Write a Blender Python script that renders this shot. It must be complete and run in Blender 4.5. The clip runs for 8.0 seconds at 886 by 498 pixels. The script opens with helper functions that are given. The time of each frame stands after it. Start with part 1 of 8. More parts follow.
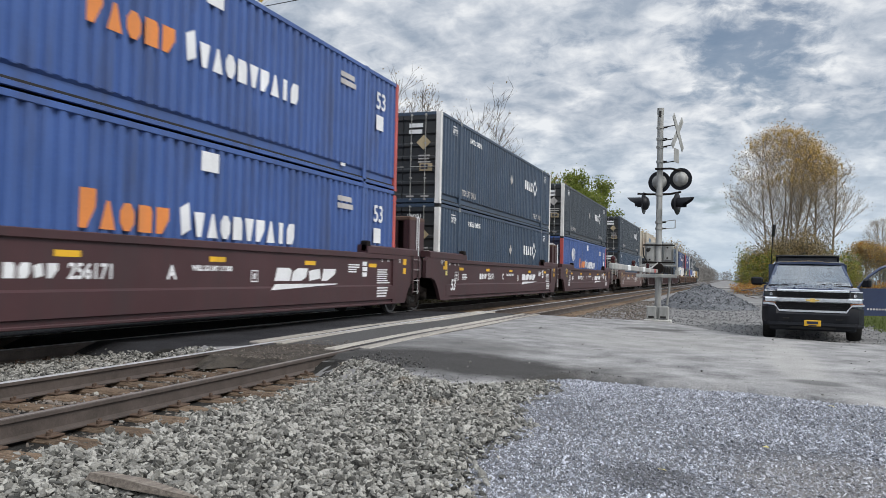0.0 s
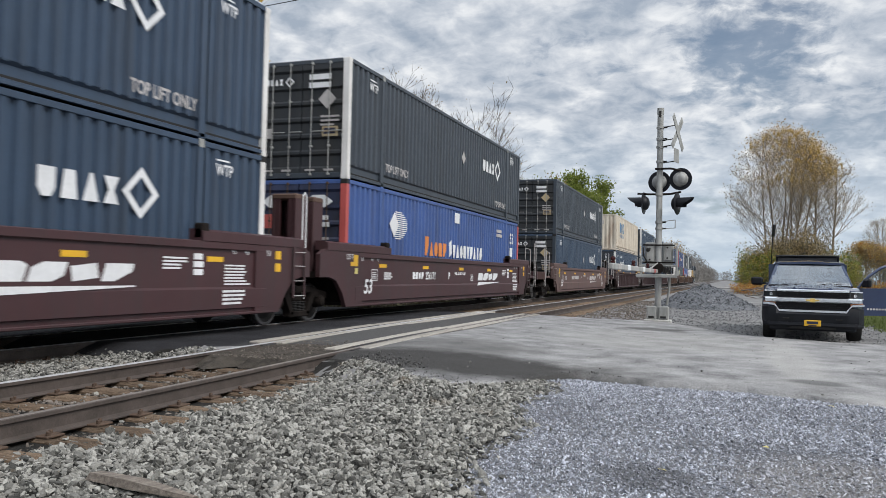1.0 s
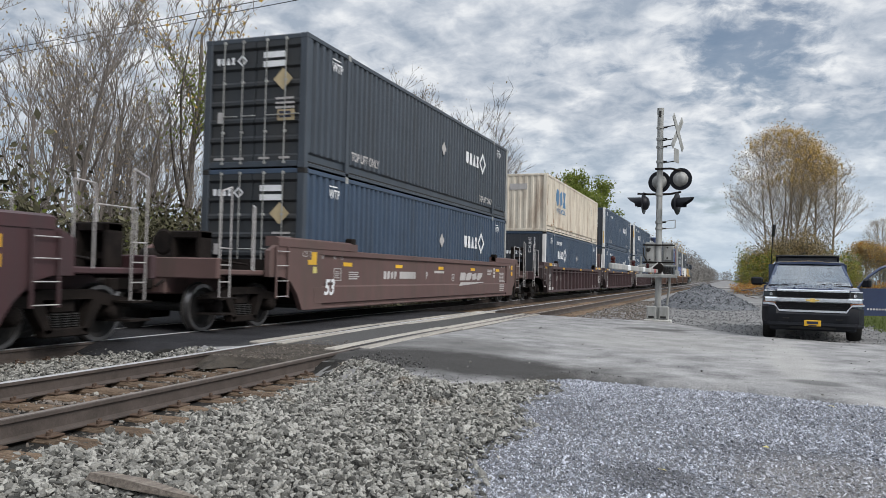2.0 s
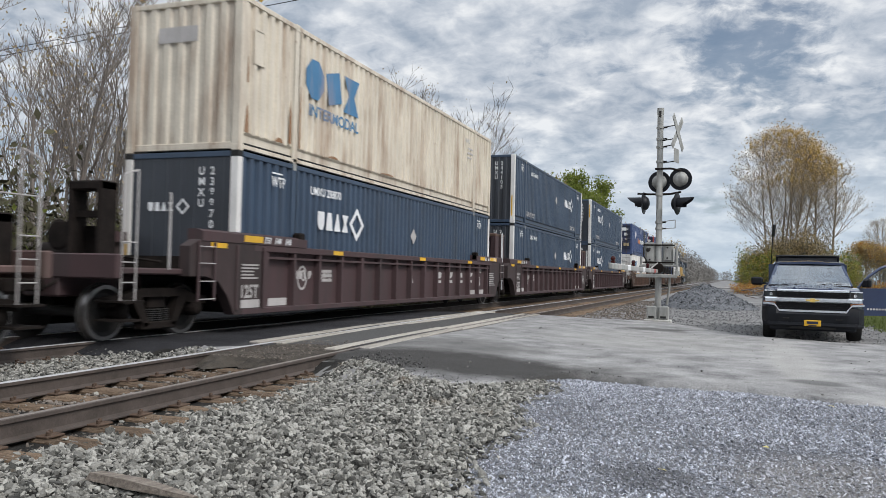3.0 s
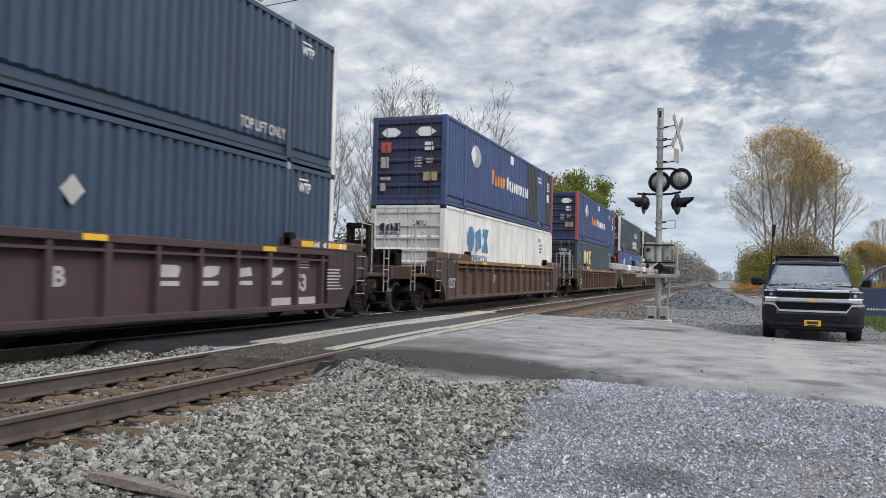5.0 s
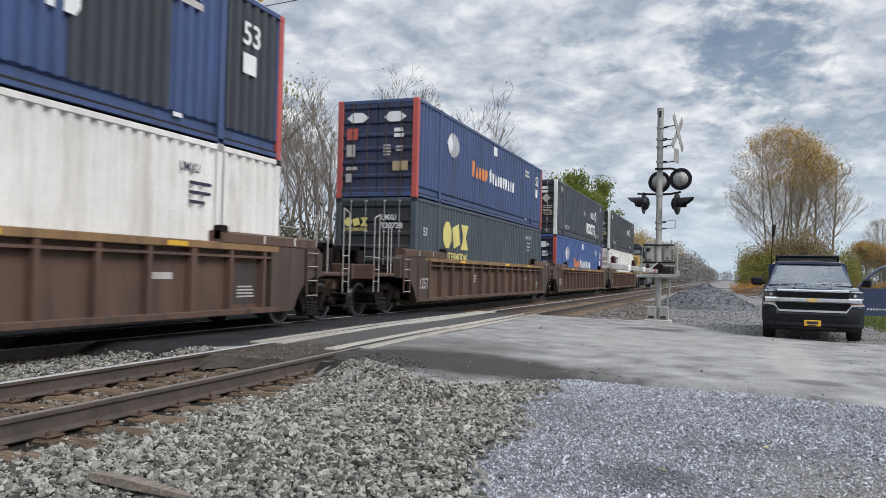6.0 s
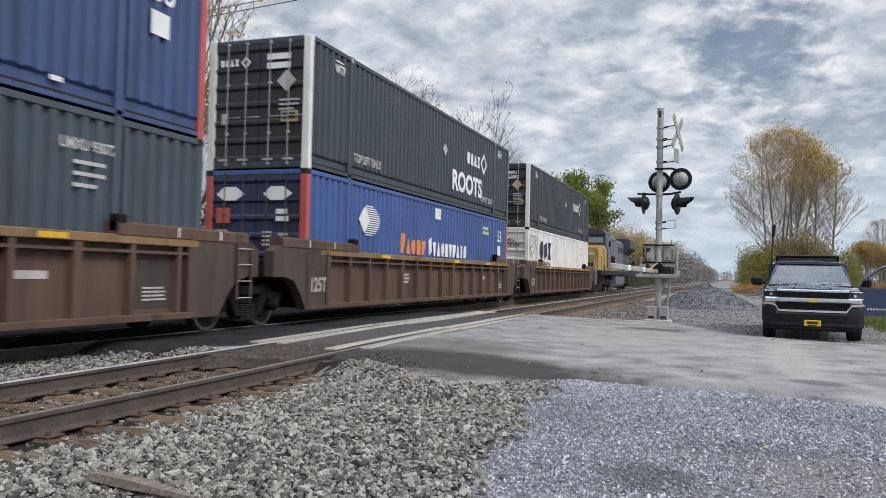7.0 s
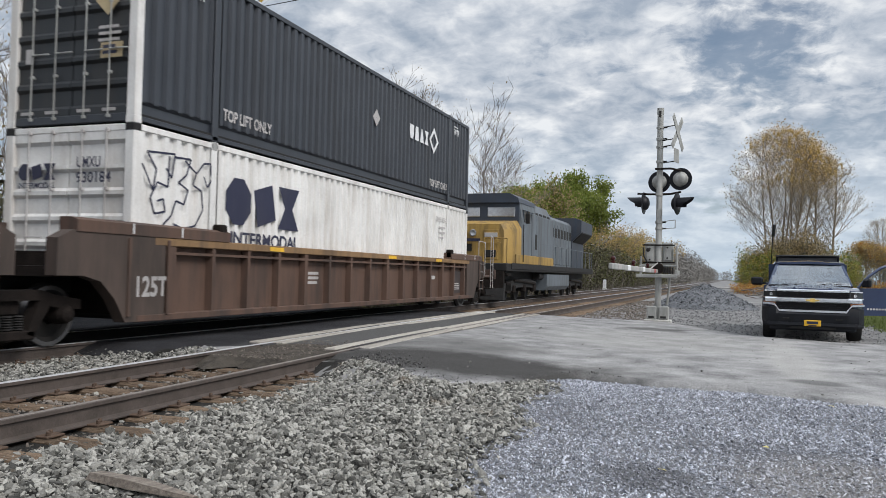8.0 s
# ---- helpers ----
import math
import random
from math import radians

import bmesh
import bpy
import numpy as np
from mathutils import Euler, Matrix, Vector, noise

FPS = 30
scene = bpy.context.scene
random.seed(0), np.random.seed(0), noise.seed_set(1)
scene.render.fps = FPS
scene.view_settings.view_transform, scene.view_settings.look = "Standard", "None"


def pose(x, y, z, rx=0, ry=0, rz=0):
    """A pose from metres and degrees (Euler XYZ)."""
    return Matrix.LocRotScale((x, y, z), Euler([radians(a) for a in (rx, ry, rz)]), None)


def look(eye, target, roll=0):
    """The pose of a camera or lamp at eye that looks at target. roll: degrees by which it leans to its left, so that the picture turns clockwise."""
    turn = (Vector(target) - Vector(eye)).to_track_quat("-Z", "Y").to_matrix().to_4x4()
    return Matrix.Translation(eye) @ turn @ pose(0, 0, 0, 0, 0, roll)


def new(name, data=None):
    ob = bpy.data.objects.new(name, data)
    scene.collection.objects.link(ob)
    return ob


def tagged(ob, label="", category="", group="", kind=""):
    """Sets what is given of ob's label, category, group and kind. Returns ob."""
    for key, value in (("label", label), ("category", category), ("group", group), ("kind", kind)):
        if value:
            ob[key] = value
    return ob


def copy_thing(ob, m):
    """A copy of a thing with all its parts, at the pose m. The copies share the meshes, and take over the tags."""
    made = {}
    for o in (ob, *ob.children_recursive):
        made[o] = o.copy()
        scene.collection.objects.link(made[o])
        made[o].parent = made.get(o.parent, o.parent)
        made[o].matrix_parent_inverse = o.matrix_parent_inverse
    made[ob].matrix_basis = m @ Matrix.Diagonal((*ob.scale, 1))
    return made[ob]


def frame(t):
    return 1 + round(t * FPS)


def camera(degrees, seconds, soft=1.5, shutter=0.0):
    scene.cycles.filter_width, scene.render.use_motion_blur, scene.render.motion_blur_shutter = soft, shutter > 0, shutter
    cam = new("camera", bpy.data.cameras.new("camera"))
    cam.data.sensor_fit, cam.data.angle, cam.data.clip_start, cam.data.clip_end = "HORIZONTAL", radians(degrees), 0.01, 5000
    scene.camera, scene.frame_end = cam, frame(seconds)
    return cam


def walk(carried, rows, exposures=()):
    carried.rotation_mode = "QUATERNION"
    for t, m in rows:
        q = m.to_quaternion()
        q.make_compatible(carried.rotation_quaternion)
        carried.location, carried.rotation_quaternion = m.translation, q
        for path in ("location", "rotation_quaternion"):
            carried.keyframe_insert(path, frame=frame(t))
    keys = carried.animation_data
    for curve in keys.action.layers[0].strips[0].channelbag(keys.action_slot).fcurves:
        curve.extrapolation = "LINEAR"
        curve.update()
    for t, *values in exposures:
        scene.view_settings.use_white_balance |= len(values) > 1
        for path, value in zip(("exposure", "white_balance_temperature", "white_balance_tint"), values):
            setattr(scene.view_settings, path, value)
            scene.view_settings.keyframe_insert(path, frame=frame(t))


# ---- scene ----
EYE = (0.0, 0.0, 1.145)
YAW, TILT, LEAN = 19.97, 1.767, 1.31
cam = camera(58.98, 8.0, soft=0.7, shutter=0.1)
AIM = (EYE[0] - math.sin(radians(YAW)) * math.cos(radians(TILT)),
       EYE[1] + math.cos(radians(YAW)) * math.cos(radians(TILT)),
       EYE[2] + math.sin(radians(TILT)))
walk(cam, [(0.0, look(EYE, AIM, LEAN)), (8.0, look(EYE, AIM, LEAN))])

# ---- sky and sun: a broken overcast ----
SUN_ELEVATION, SUN_AZIMUTH = 44, 112
GAP = (0.022, 0.963, 0.268)   # the largest break in the cloud
world = bpy.data.worlds.new("overcast")
scene.world = world
world.use_nodes = True
nt = world.node_tree
nt.nodes.clear()


def wn(kind, **settings):
    n = nt.nodes.new(kind)
    for k, v in settings.items():
        n.inputs[k].default_value = v
    return n


def math_node(tree, op, a, b=None, clamp=False):
    n = tree.nodes.new("ShaderNodeMath")
    n.operation, n.use_clamp = op, clamp
    for i, v in enumerate((a, b)):
        if v is None:
            continue
        if isinstance(v, (int, float)):
            n.inputs[i].default_value = v
        else:
            tree.links.new(v, n.inputs[i])
    return n.outputs[0]


def ramp_node(tree, fac, stops):
    n = tree.nodes.new("ShaderNodeValToRGB")
    el = n.color_ramp.elements
    while len(el) < len(stops):
        el.new(0.5)
    for e, (p, c) in zip(el, stops):
        e.position, e.color = p, (*c, 1) if len(c) == 3 else c
    tree.links.new(fac, n.inputs[0])
    return n.outputs[0]


sky = nt.nodes.new("ShaderNodeTexSky")
sky.sky_type, sky.sun_disc = "NISHITA", False
sky.sun_elevation, sky.sun_rotation = radians(SUN_ELEVATION), radians(SUN_AZIMUTH)
coord = nt.nodes.new("ShaderNodeTexCoord")
sep = nt.nodes.new("ShaderNodeSeparateXYZ")
nt.links.new(coord.outputs["Generated"], sep.inputs[0])
rise = math_node(nt, "ADD", math_node(nt, "MAXIMUM", sep.outputs["Z"], 0.0), 0.30)
flat = nt.nodes.new("ShaderNodeCombineXYZ")
nt.links.new(math_node(nt, "DIVIDE", sep.outputs["X"], rise), flat.inputs[0])
nt.links.new(math_node(nt, "DIVIDE", sep.outputs["Y"], rise), flat.inputs[1])


def cloud_noise(scale, detail, rough, distortion, offset):
    m = nt.nodes.new("ShaderNodeMapping")
    m.inputs["Location"].default_value = offset
    nt.links.new(flat.outputs[0], m.inputs[0])
    n = wn("ShaderNodeTexNoise", Scale=scale, Detail=detail, Roughness=rough, Distortion=distortion)
    nt.links.new(m.outputs[0], n.inputs["Vector"])
    return n.outputs[0]


puffs = cloud_noise(13.0, 7, 0.6, 0.3, (2.0, 1.0, 0))
banks = cloud_noise(2.3, 4, 0.5, 0.1, (5.3, 1.7, 0))
# rounded cells of cloud, pushed about by the finer noise
warp = nt.nodes.new("ShaderNodeVectorMath")
warp.operation = "MULTIPLY_ADD"
swirl = wn("ShaderNodeTexNoise", Scale=4.0, Detail=4, Roughness=0.6)
nt.links.new(flat.outputs[0], swirl.inputs["Vector"])
nt.links.new(swirl.outputs["Color"], warp.inputs[0])
warp.inputs[1].default_value = (0.35, 0.35, 0.0)
nt.links.new(flat.outputs[0], warp.inputs[2])
cells = nt.nodes.new("ShaderNodeTexVoronoi")
cells.feature = "SMOOTH_F1"
cells.inputs["Scale"].default_value, cells.inputs["Smoothness"].default_value = 9.5, 0.6
nt.links.new(warp.outputs[0], cells.inputs["Vector"])
lumps = math_node(nt, "SUBTRACT", 1.0, cells.outputs["Distance"])
shade = math_node(nt, "ADD", math_node(nt, "ADD", math_node(nt, "MULTIPLY", puffs, 0.52), math_node(nt, "MULTIPLY", banks, 0.20)), math_node(nt, "MULTIPLY", lumps, 0.28))
tone = ramp_node(nt, shade, [(0.37, (0.40, 0.47, 0.57)), (0.50, (0.64, 0.69, 0.765)), (0.63, (0.93, 0.955, 0.985))])
holes = ramp_node(nt, math_node(nt, "ADD", math_node(nt, "MULTIPLY", banks, 0.6), math_node(nt, "MULTIPLY", puffs, 0.4)),
                  [(0.36, (1, 1, 1)), (0.43, (0, 0, 0))])
gap_at = nt.nodes.new("ShaderNodeVectorMath")
gap_at.operation = "DISTANCE"
nt.links.new(coord.outputs["Generated"], gap_at.inputs[0])
gap_at.inputs[1].default_value = GAP
gap = ramp_node(nt, math_node(nt, "ADD", gap_at.outputs["Value"], math_node(nt, "MULTIPLY", puffs, 0.22)), [(0.14, (1, 1, 1)), (0.20, (0, 0, 0))])
holes = math_node(nt, "MAXIMUM", math_node(nt, "MULTIPLY", holes, 0.4), math_node(nt, "MULTIPLY", gap, 0.75))
low = ramp_node(nt, sep.outputs["Z"], [(0.0, (1, 1, 1)), (0.20, (0, 0, 0))])
haze = nt.nodes.new("ShaderNodeMix")
haze.data_type = "RGBA"
haze.inputs[7].default_value = (0.58, 0.70, 0.82, 1)
nt.links.new(math_node(nt, "MULTIPLY", low, 0.85), haze.inputs[0])
nt.links.new(tone, haze.inputs[6])
clear = nt.nodes.new("ShaderNodeMix")
clear.data_type = "RGBA"
bright = nt.nodes.new("ShaderNodeMix")
bright.data_type, bright.blend_type = "RGBA", "MULTIPLY"
bright.inputs[0].default_value = 1
bright.inputs[7].default_value = (0.09, 0.09, 0.09, 1)
nt.links.new(sky.outputs[0], bright.inputs[6])
nt.links.new(holes, clear.inputs[0])
nt.links.new(haze.outputs[2], clear.inputs[6])
nt.links.new(bright.outputs[2], clear.inputs[7])
# an overcast sky grows brighter towards the zenith
dome = nt.nodes.new("ShaderNodeMix")
dome.data_type, dome.blend_type = "RGBA", "MULTIPLY"
dome.inputs[0].default_value = 1
nt.links.new(clear.outputs[2], dome.inputs[6])
nt.links.new(ramp_node(nt, sep.outputs["Z"], [(0.33, (0.5, 0.5, 0.5)), (1.0, (1.0, 1.0, 1.0))]), dome.inputs[7])
back = wn("ShaderNodeBackground", Strength=1.84)
nt.links.new(dome.outputs[2], back.inputs[0])
out = nt.nodes.new("ShaderNodeOutputWorld")
nt.links.new(back.outputs[0], out.inputs[0])

sun = new("sun", bpy.data.lights.new("sun", "SUN"))
sun.data.energy, sun.data.angle, sun.data.color = 2.4, radians(28), (1.0, 0.96, 0.92)
az, el = radians(SUN_AZIMUTH), radians(SUN_ELEVATION)
sun.matrix_world = look((math.sin(az) * math.cos(el) * 50, math.cos(az) * math.cos(el) * 50, math.sin(el) * 50), (0, 0, 0))
scene.view_settings.exposure = 0.0


# ---- materials ----
def material(name, dark, light, rough=0.7, metal=0.0, scale=6.0, bump=0.2, grain=60.0, stretch=(1, 1, 1), streak=None,
             island=0.0, each=0.0, spots=None):
    """Two scales of noise between two colours, fine relief, and if asked for streaks or spots of another colour,
    or a tint for each loose piece or each object."""
    m = bpy.data.materials.new(name)
    m.use_nodes = True
    t = m.node_tree
    b = t.nodes["Principled BSDF"]
    tc = t.nodes.new("ShaderNodeTexCoord")
    mp = t.nodes.new("ShaderNodeMapping")
    mp.inputs["Scale"].default_value = stretch
    t.links.new(tc.outputs["Object"], mp.inputs[0])

    def ns(s, d=5, r=0.6, vec=None):
        n = t.nodes.new("ShaderNodeTexNoise")
        n.inputs["Scale"].default_value, n.inputs["Detail"].default_value, n.inputs["Roughness"].default_value = s, d, r
        t.links.new(vec or mp.outputs[0], n.inputs["Vector"])
        return n.outputs[0]

    def mix(f, a, c):
        n = t.nodes.new("ShaderNodeMix")
        n.data_type = "RGBA"
        if isinstance(f, float):
            n.inputs[0].default_value = f
        else:
            t.links.new(f, n.inputs[0])
        for i, v in ((6, a), (7, c)):
            if isinstance(v, tuple):
                n.inputs[i].default_value = (*v, 1)
            else:
                t.links.new(v, n.inputs[i])
        return n.outputs[2]

    coarse, fine = ns(scale), ns(grain, 3)
    f = math_node(t, "ADD", math_node(t, "MULTIPLY", coarse, 0.65), math_node(t, "MULTIPLY", fine, 0.35))
    f = ramp_node(t, f, [(0.32, (0, 0, 0)), (0.68, (1, 1, 1))])
    if island:
        g = t.nodes.new("ShaderNodeNewGeometry")
        f = math_node(t, "ADD", math_node(t, "MULTIPLY", f, 1 - island),
                      math_node(t, "MULTIPLY", g.outputs["Random Per Island"], island), True)
    if each:
        o = t.nodes.new("ShaderNodeObjectInfo")
        f = math_node(t, "ADD", math_node(t, "MULTIPLY", f, 1 - each),
                      math_node(t, "MULTIPLY", o.outputs["Random"], each), True)
    col = mix(f, dark, light)
    if streak:
        sc, amount, sv = streak
        m2 = t.nodes.new("ShaderNodeMapping")
        m2.inputs["Scale"].default_value = sv
        t.links.new(tc.outputs["Object"], m2.inputs[0])
        s = ramp_node(t, ns(1.0, 6, 0.65, m2.outputs[0]), [(0.46, (0, 0, 0)), (0.70, (1, 1, 1))])
        col = mix(math_node(t, "MULTIPLY", s, amount), col, sc)
    if spots:
        sc, s_scale, lo, hi = spots
        s = ramp_node(t, ns(s_scale, 7, 0.7, tc.outputs["Object"]), [(lo, (0, 0, 0)), (hi, (1, 1, 1))])
        col = mix(s, col, sc)
    t.links.new(col, b.inputs["Base Color"])
    b.inputs["Metallic"].default_value = metal
    if rough > 0.84:
        b.inputs["Specular IOR Level"].default_value = 0.15
    t.links.new(math_node(t, "ADD", math_node(t, "MULTIPLY", fine, 0.22), rough - 0.11, True), b.inputs["Roughness"])
    if bump:
        bp = t.nodes.new("ShaderNodeBump")
        bp.inputs["Strength"].default_value, bp.inputs["Distance"].default_value = bump, 0.02
        t.links.new(fine, bp.inputs["Height"])
        t.links.new(bp.outputs[0], b.inputs["Normal"])
    return m


def paint(name, c, dirt=(0.05, 0.045, 0.04), amount=0.5, rough=0.5, spots=None):
    d = tuple(v * 0.82 for v in c)
    l = tuple(min(1, v * 1.12 + 0.004) for v in c)
    return material(name, d, l, rough, 0.0, 0.9, 0.04, 25.0, streak=(dirt, amount, (2.2, 2.2, 0.35)), spots=spots)


M = {}
M["ballast"] = material("ballast stone", (0.012, 0.0125, 0.012), (0.47, 0.46, 0.42), 0.9, 0, 9, 0.8, 60, island=0.8, spots=((0.24, 0.18, 0.12), 0.9, 0.58, 0.78))
# near-black base: the shade down between the stones is put into the colour
M["fines"] = material("fines with the shade between stones in their colour", (0.012, 0.0115, 0.011), (0.04, 0.038, 0.034), 0.95, 0, 3, 0.8, 40)
M["brown_ballast"] = material("rusty ballast stone", (0.06, 0.05, 0.042), (0.27, 0.235, 0.205), 0.92, 0, 8, 0.4, 80, island=0.75)
M["pea"] = material("crushed grey stone", (0.06, 0.065, 0.08), (0.78, 0.81, 0.90), 0.9, 0, 8, 0.5, 80, island=0.75)
M["lane"] = material("dusty lane stone", (0.07, 0.072, 0.075), (0.36, 0.36, 0.36), 0.9, 0, 8, 0.4, 80, island=0.8)
M["heap"] = material("blue-grey heap stone", (0.04, 0.044, 0.05), (0.33, 0.34, 0.36), 0.9, 0, 9, 0.4, 60, island=0.75)
M["lot"] = material("crushed stone fines", (0.06, 0.062, 0.068), (0.36, 0.365, 0.385), 0.95, 0, 55, 0.9, 150, spots=((0.15, 0.15, 0.155), 0.8, 0.62, 0.74))
M["ground"] = material("gravel ground", (0.12, 0.12, 0.12), (0.30, 0.295, 0.29), 0.95, 0, 0.5, 1.0, 26, spots=((0.11, 0.10, 0.085), 0.35, 0.55, 0.75))
M["asphalt"] = material("worn asphalt", (0.10, 0.10, 0.103), (0.44, 0.435, 0.43), 0.92, 0, 1.5, 1.0, 40, streak=((0.44, 0.43, 0.41), 0.25, (0.7, 1.2, 1)), spots=((0.085, 0.083, 0.08), 0.75, 0.60, 0.72))
# dark asphalt, made near black so that its colour carries the train's shadow
M["dark_asphalt"] = material("dark asphalt with the train shade in its colour", (0.012, 0.012, 0.014), (0.046, 0.046, 0.05), 0.92, 0, 0.9, 0.8, 50)
M["apron_grit"] = material("dark asphalt grit", (0.03, 0.03, 0.03), (0.20, 0.195, 0.19), 0.92, 0, 1.6, 0.4, 48, island=0.7)
M["dirt"] = material("packed dirt with grit", (0.022, 0.020, 0.018), (0.12, 0.105, 0.088), 0.95, 0, 4.5, 1.0, 70)
M["grass"] = material("rough grass", (0.07, 0.095, 0.03), (0.16, 0.19, 0.06), 0.95, 0, 0.8, 0.8, 30, island=0.5)
M["dry"] = material("dry leaf litter and brush", (0.05, 0.045, 0.03), (0.13, 0.11, 0.065), 0.95, 0, 0.5, 0.8, 14)
M["rail"] = material("rusty rail steel", (0.05, 0.04, 0.034), (0.12, 0.096, 0.084), 0.78, 0.2, 3, 0.2, 50)
M["polish"] = material("worn bright railhead", (0.42, 0.42, 0.43), (0.62, 0.62, 0.62), 0.4, 0.35, 3, 0.05, 50)
M["dullhead"] = material("dull railhead", (0.20, 0.175, 0.155), (0.32, 0.28, 0.25), 0.5, 0.6, 3, 0.05, 50)
M["tie"] = material("weathered timber tie", (0.07, 0.052, 0.04), (0.34, 0.245, 0.17), 0.95, 0, 4, 1.0, 22, (0.6, 9, 9), each=0.35, spots=((0.05, 0.042, 0.036), 3.0, 0.55, 0.68))
M["plate"] = material("rusty steel plate", (0.07, 0.05, 0.04), (0.16, 0.11, 0.08), 0.85, 0.3, 10, 0.3, 60)
M["plank"] = material("grey crossing timber", (0.26, 0.24, 0.21), (0.56, 0.525, 0.47), 0.95, 0, 2, 0.8, 20, (8, 0.6, 8), each=0.35, spots=((0.12, 0.105, 0.09), 2.0, 0.64, 0.74))
M["log"] = material("grey split timber", (0.12, 0.10, 0.085), (0.40, 0.35, 0.30), 0.95, 0, 3, 0.8, 26, (8, 0.6, 8))
M["maroon"] = paint("dusty maroon paint", (0.056, 0.0215, 0.024), (0.038, 0.030, 0.031), 0.5, 0.55)
M["maroon_worn"] = paint("faded maroon paint", (0.062, 0.034, 0.036), (0.04, 0.033, 0.032), 0.7, 0.7)
M["maroon_grey"] = paint("dusty grey-maroon paint", (0.115, 0.066, 0.06), (0.08, 0.06, 0.05), 0.7, 0.75)
M["brown"] = paint("rusty brown paint", (0.105, 0.060, 0.042), (0.034, 0.026, 0.023), 0.9, 0.75)
M["maroon_dirty"] = paint("sooty maroon paint", (0.045, 0.028, 0.028), (0.022, 0.018, 0.017), 0.8, 0.8)
M["brown_dirty"] = paint("sooty brown paint", (0.075, 0.052, 0.042), (0.03, 0.024, 0.02), 0.8, 0.8)
M["repaint"] = paint("dark brown repaint", (0.05, 0.038, 0.036), (0.03, 0.025, 0.022), 0.6, 0.7)
M["tan_chord"] = paint("worn yellow-brown paint", (0.235, 0.14, 0.065), (0.075, 0.05, 0.034), 0.85, 0.75)
M["black"] = material("grimy black steel", (0.006, 0.006, 0.006), (0.022, 0.02, 0.019), 0.75, 0.1, 4, 0.2, 40)
M["bogie"] = material("brake-dust brown steel", (0.007, 0.006, 0.0055), (0.026, 0.02, 0.0175), 0.85, 0.1, 4, 0.3, 40)
M["wheel"] = material("wheel steel", (0.007, 0.0065, 0.006), (0.024, 0.021, 0.019), 0.75, 0.0, 4, 0.2, 40)
M["tread"] = material("bright wheel tread", (0.16, 0.15, 0.15), (0.30, 0.29, 0.28), 0.4, 0.9, 4, 0.05, 40)
M["navy"] = paint("slate navy paint", (0.036, 0.062, 0.105), (0.03, 0.035, 0.042), 0.5, 0.45)
M["slate"] = paint("dark grey-blue paint", (0.040, 0.052, 0.068), (0.03, 0.032, 0.034), 0.5, 0.45)
M["charcoal"] = paint("charcoal paint", (0.036, 0.042, 0.053), (0.022, 0.022, 0.024), 0.5, 0.45)
M["blue"] = paint("royal blue paint", (0.050, 0.105, 0.30), (0.05, 0.055, 0.085), 0.55, 0.45)
M["blue_dull"] = paint("faded violet-blue paint", (0.045, 0.078, 0.195), (0.035, 0.04, 0.058), 0.65, 0.5)
M["beige"] = paint("weathered beige paint", (0.66, 0.60, 0.50), (0.26, 0.16, 0.10), 0.8, 0.6, spots=((0.20, 0.10, 0.055), 2.2, 0.66, 0.74))
M["white"] = paint("weathered white paint", (0.74, 0.73, 0.71), (0.33, 0.28, 0.23), 0.5, 0.55)
M["green_grey"] = paint("dull blue-grey paint", (0.056, 0.076, 0.096), (0.035, 0.033, 0.03), 0.6, 0.5)
M["red"] = paint("faded red paint", (0.47, 0.085, 0.075), (0.2, 0.06, 0.05), 0.5, 0.5)
M["mark"] = paint("white lettering paint", (0.76, 0.77, 0.78), (0.42, 0.42, 0.42), 0.4, 0.6)
M["mark_dull"] = paint("dirty white lettering paint", (0.46, 0.44, 0.43), (0.2, 0.18, 0.17), 0.5, 0.7)
M["orange"] = paint("orange lettering paint", (0.72, 0.24, 0.055), (0.4, 0.2, 0.1), 0.4, 0.6)
M["yellow"] = paint("safety yellow paint", (0.75, 0.43, 0.02), (0.35, 0.22, 0.06), 0.5, 0.6)
M["pale_yellow"] = paint("pale yellow lettering paint", (0.68, 0.60, 0.20), (0.3, 0.25, 0.12), 0.5, 0.6)
M["ink"] = paint("navy lettering paint", (0.018, 0.02, 0.05), (0.05, 0.05, 0.06), 0.4, 0.6)
M["teal"] = paint("blue lettering paint", (0.06, 0.19, 0.35), (0.4, 0.28, 0.24), 0.6, 0.6)
# door paints: some grime, and the shade on the container ends as darker colour
M["door_blue"] = paint("grimy blue door paint, darkened for the shaded end", (0.03, 0.042, 0.10), (0.02, 0.018, 0.016), 0.8, 0.55)
M["door_dark"] = paint("grimy door paint, near black for the shaded end", (0.022, 0.026, 0.031), (0.045, 0.04, 0.034), 0.6, 0.55)
M["rust"] = paint("streaky brown rust", (0.24, 0.125, 0.065), (0.45, 0.36, 0.27), 0.8, 0.85)
M["placard"] = paint("tan weathered paper", (0.46, 0.37, 0.22), (0.2, 0.15, 0.09), 0.5, 0.8)
M["galv"] = material("weathered aluminium", (0.26, 0.265, 0.255), (0.44, 0.44, 0.42), 0.6, 0.25, 3, 0.08, 40, streak=((0.16, 0.155, 0.14), 0.5, (9, 9, 0.8)))
M["concrete"] = material("grey concrete", (0.38, 0.37, 0.35), (0.56, 0.55, 0.52), 0.9, 0, 4, 0.4, 50)
M["lens"] = material("dark red lens", (0.03, 0.006, 0.006), (0.06, 0.01, 0.009), 0.2, 0, 8, 0.0, 20)
M["loco_blue"] = paint("dark locomotive blue", (0.034, 0.045, 0.066), (0.05, 0.045, 0.04), 0.6, 0.5)
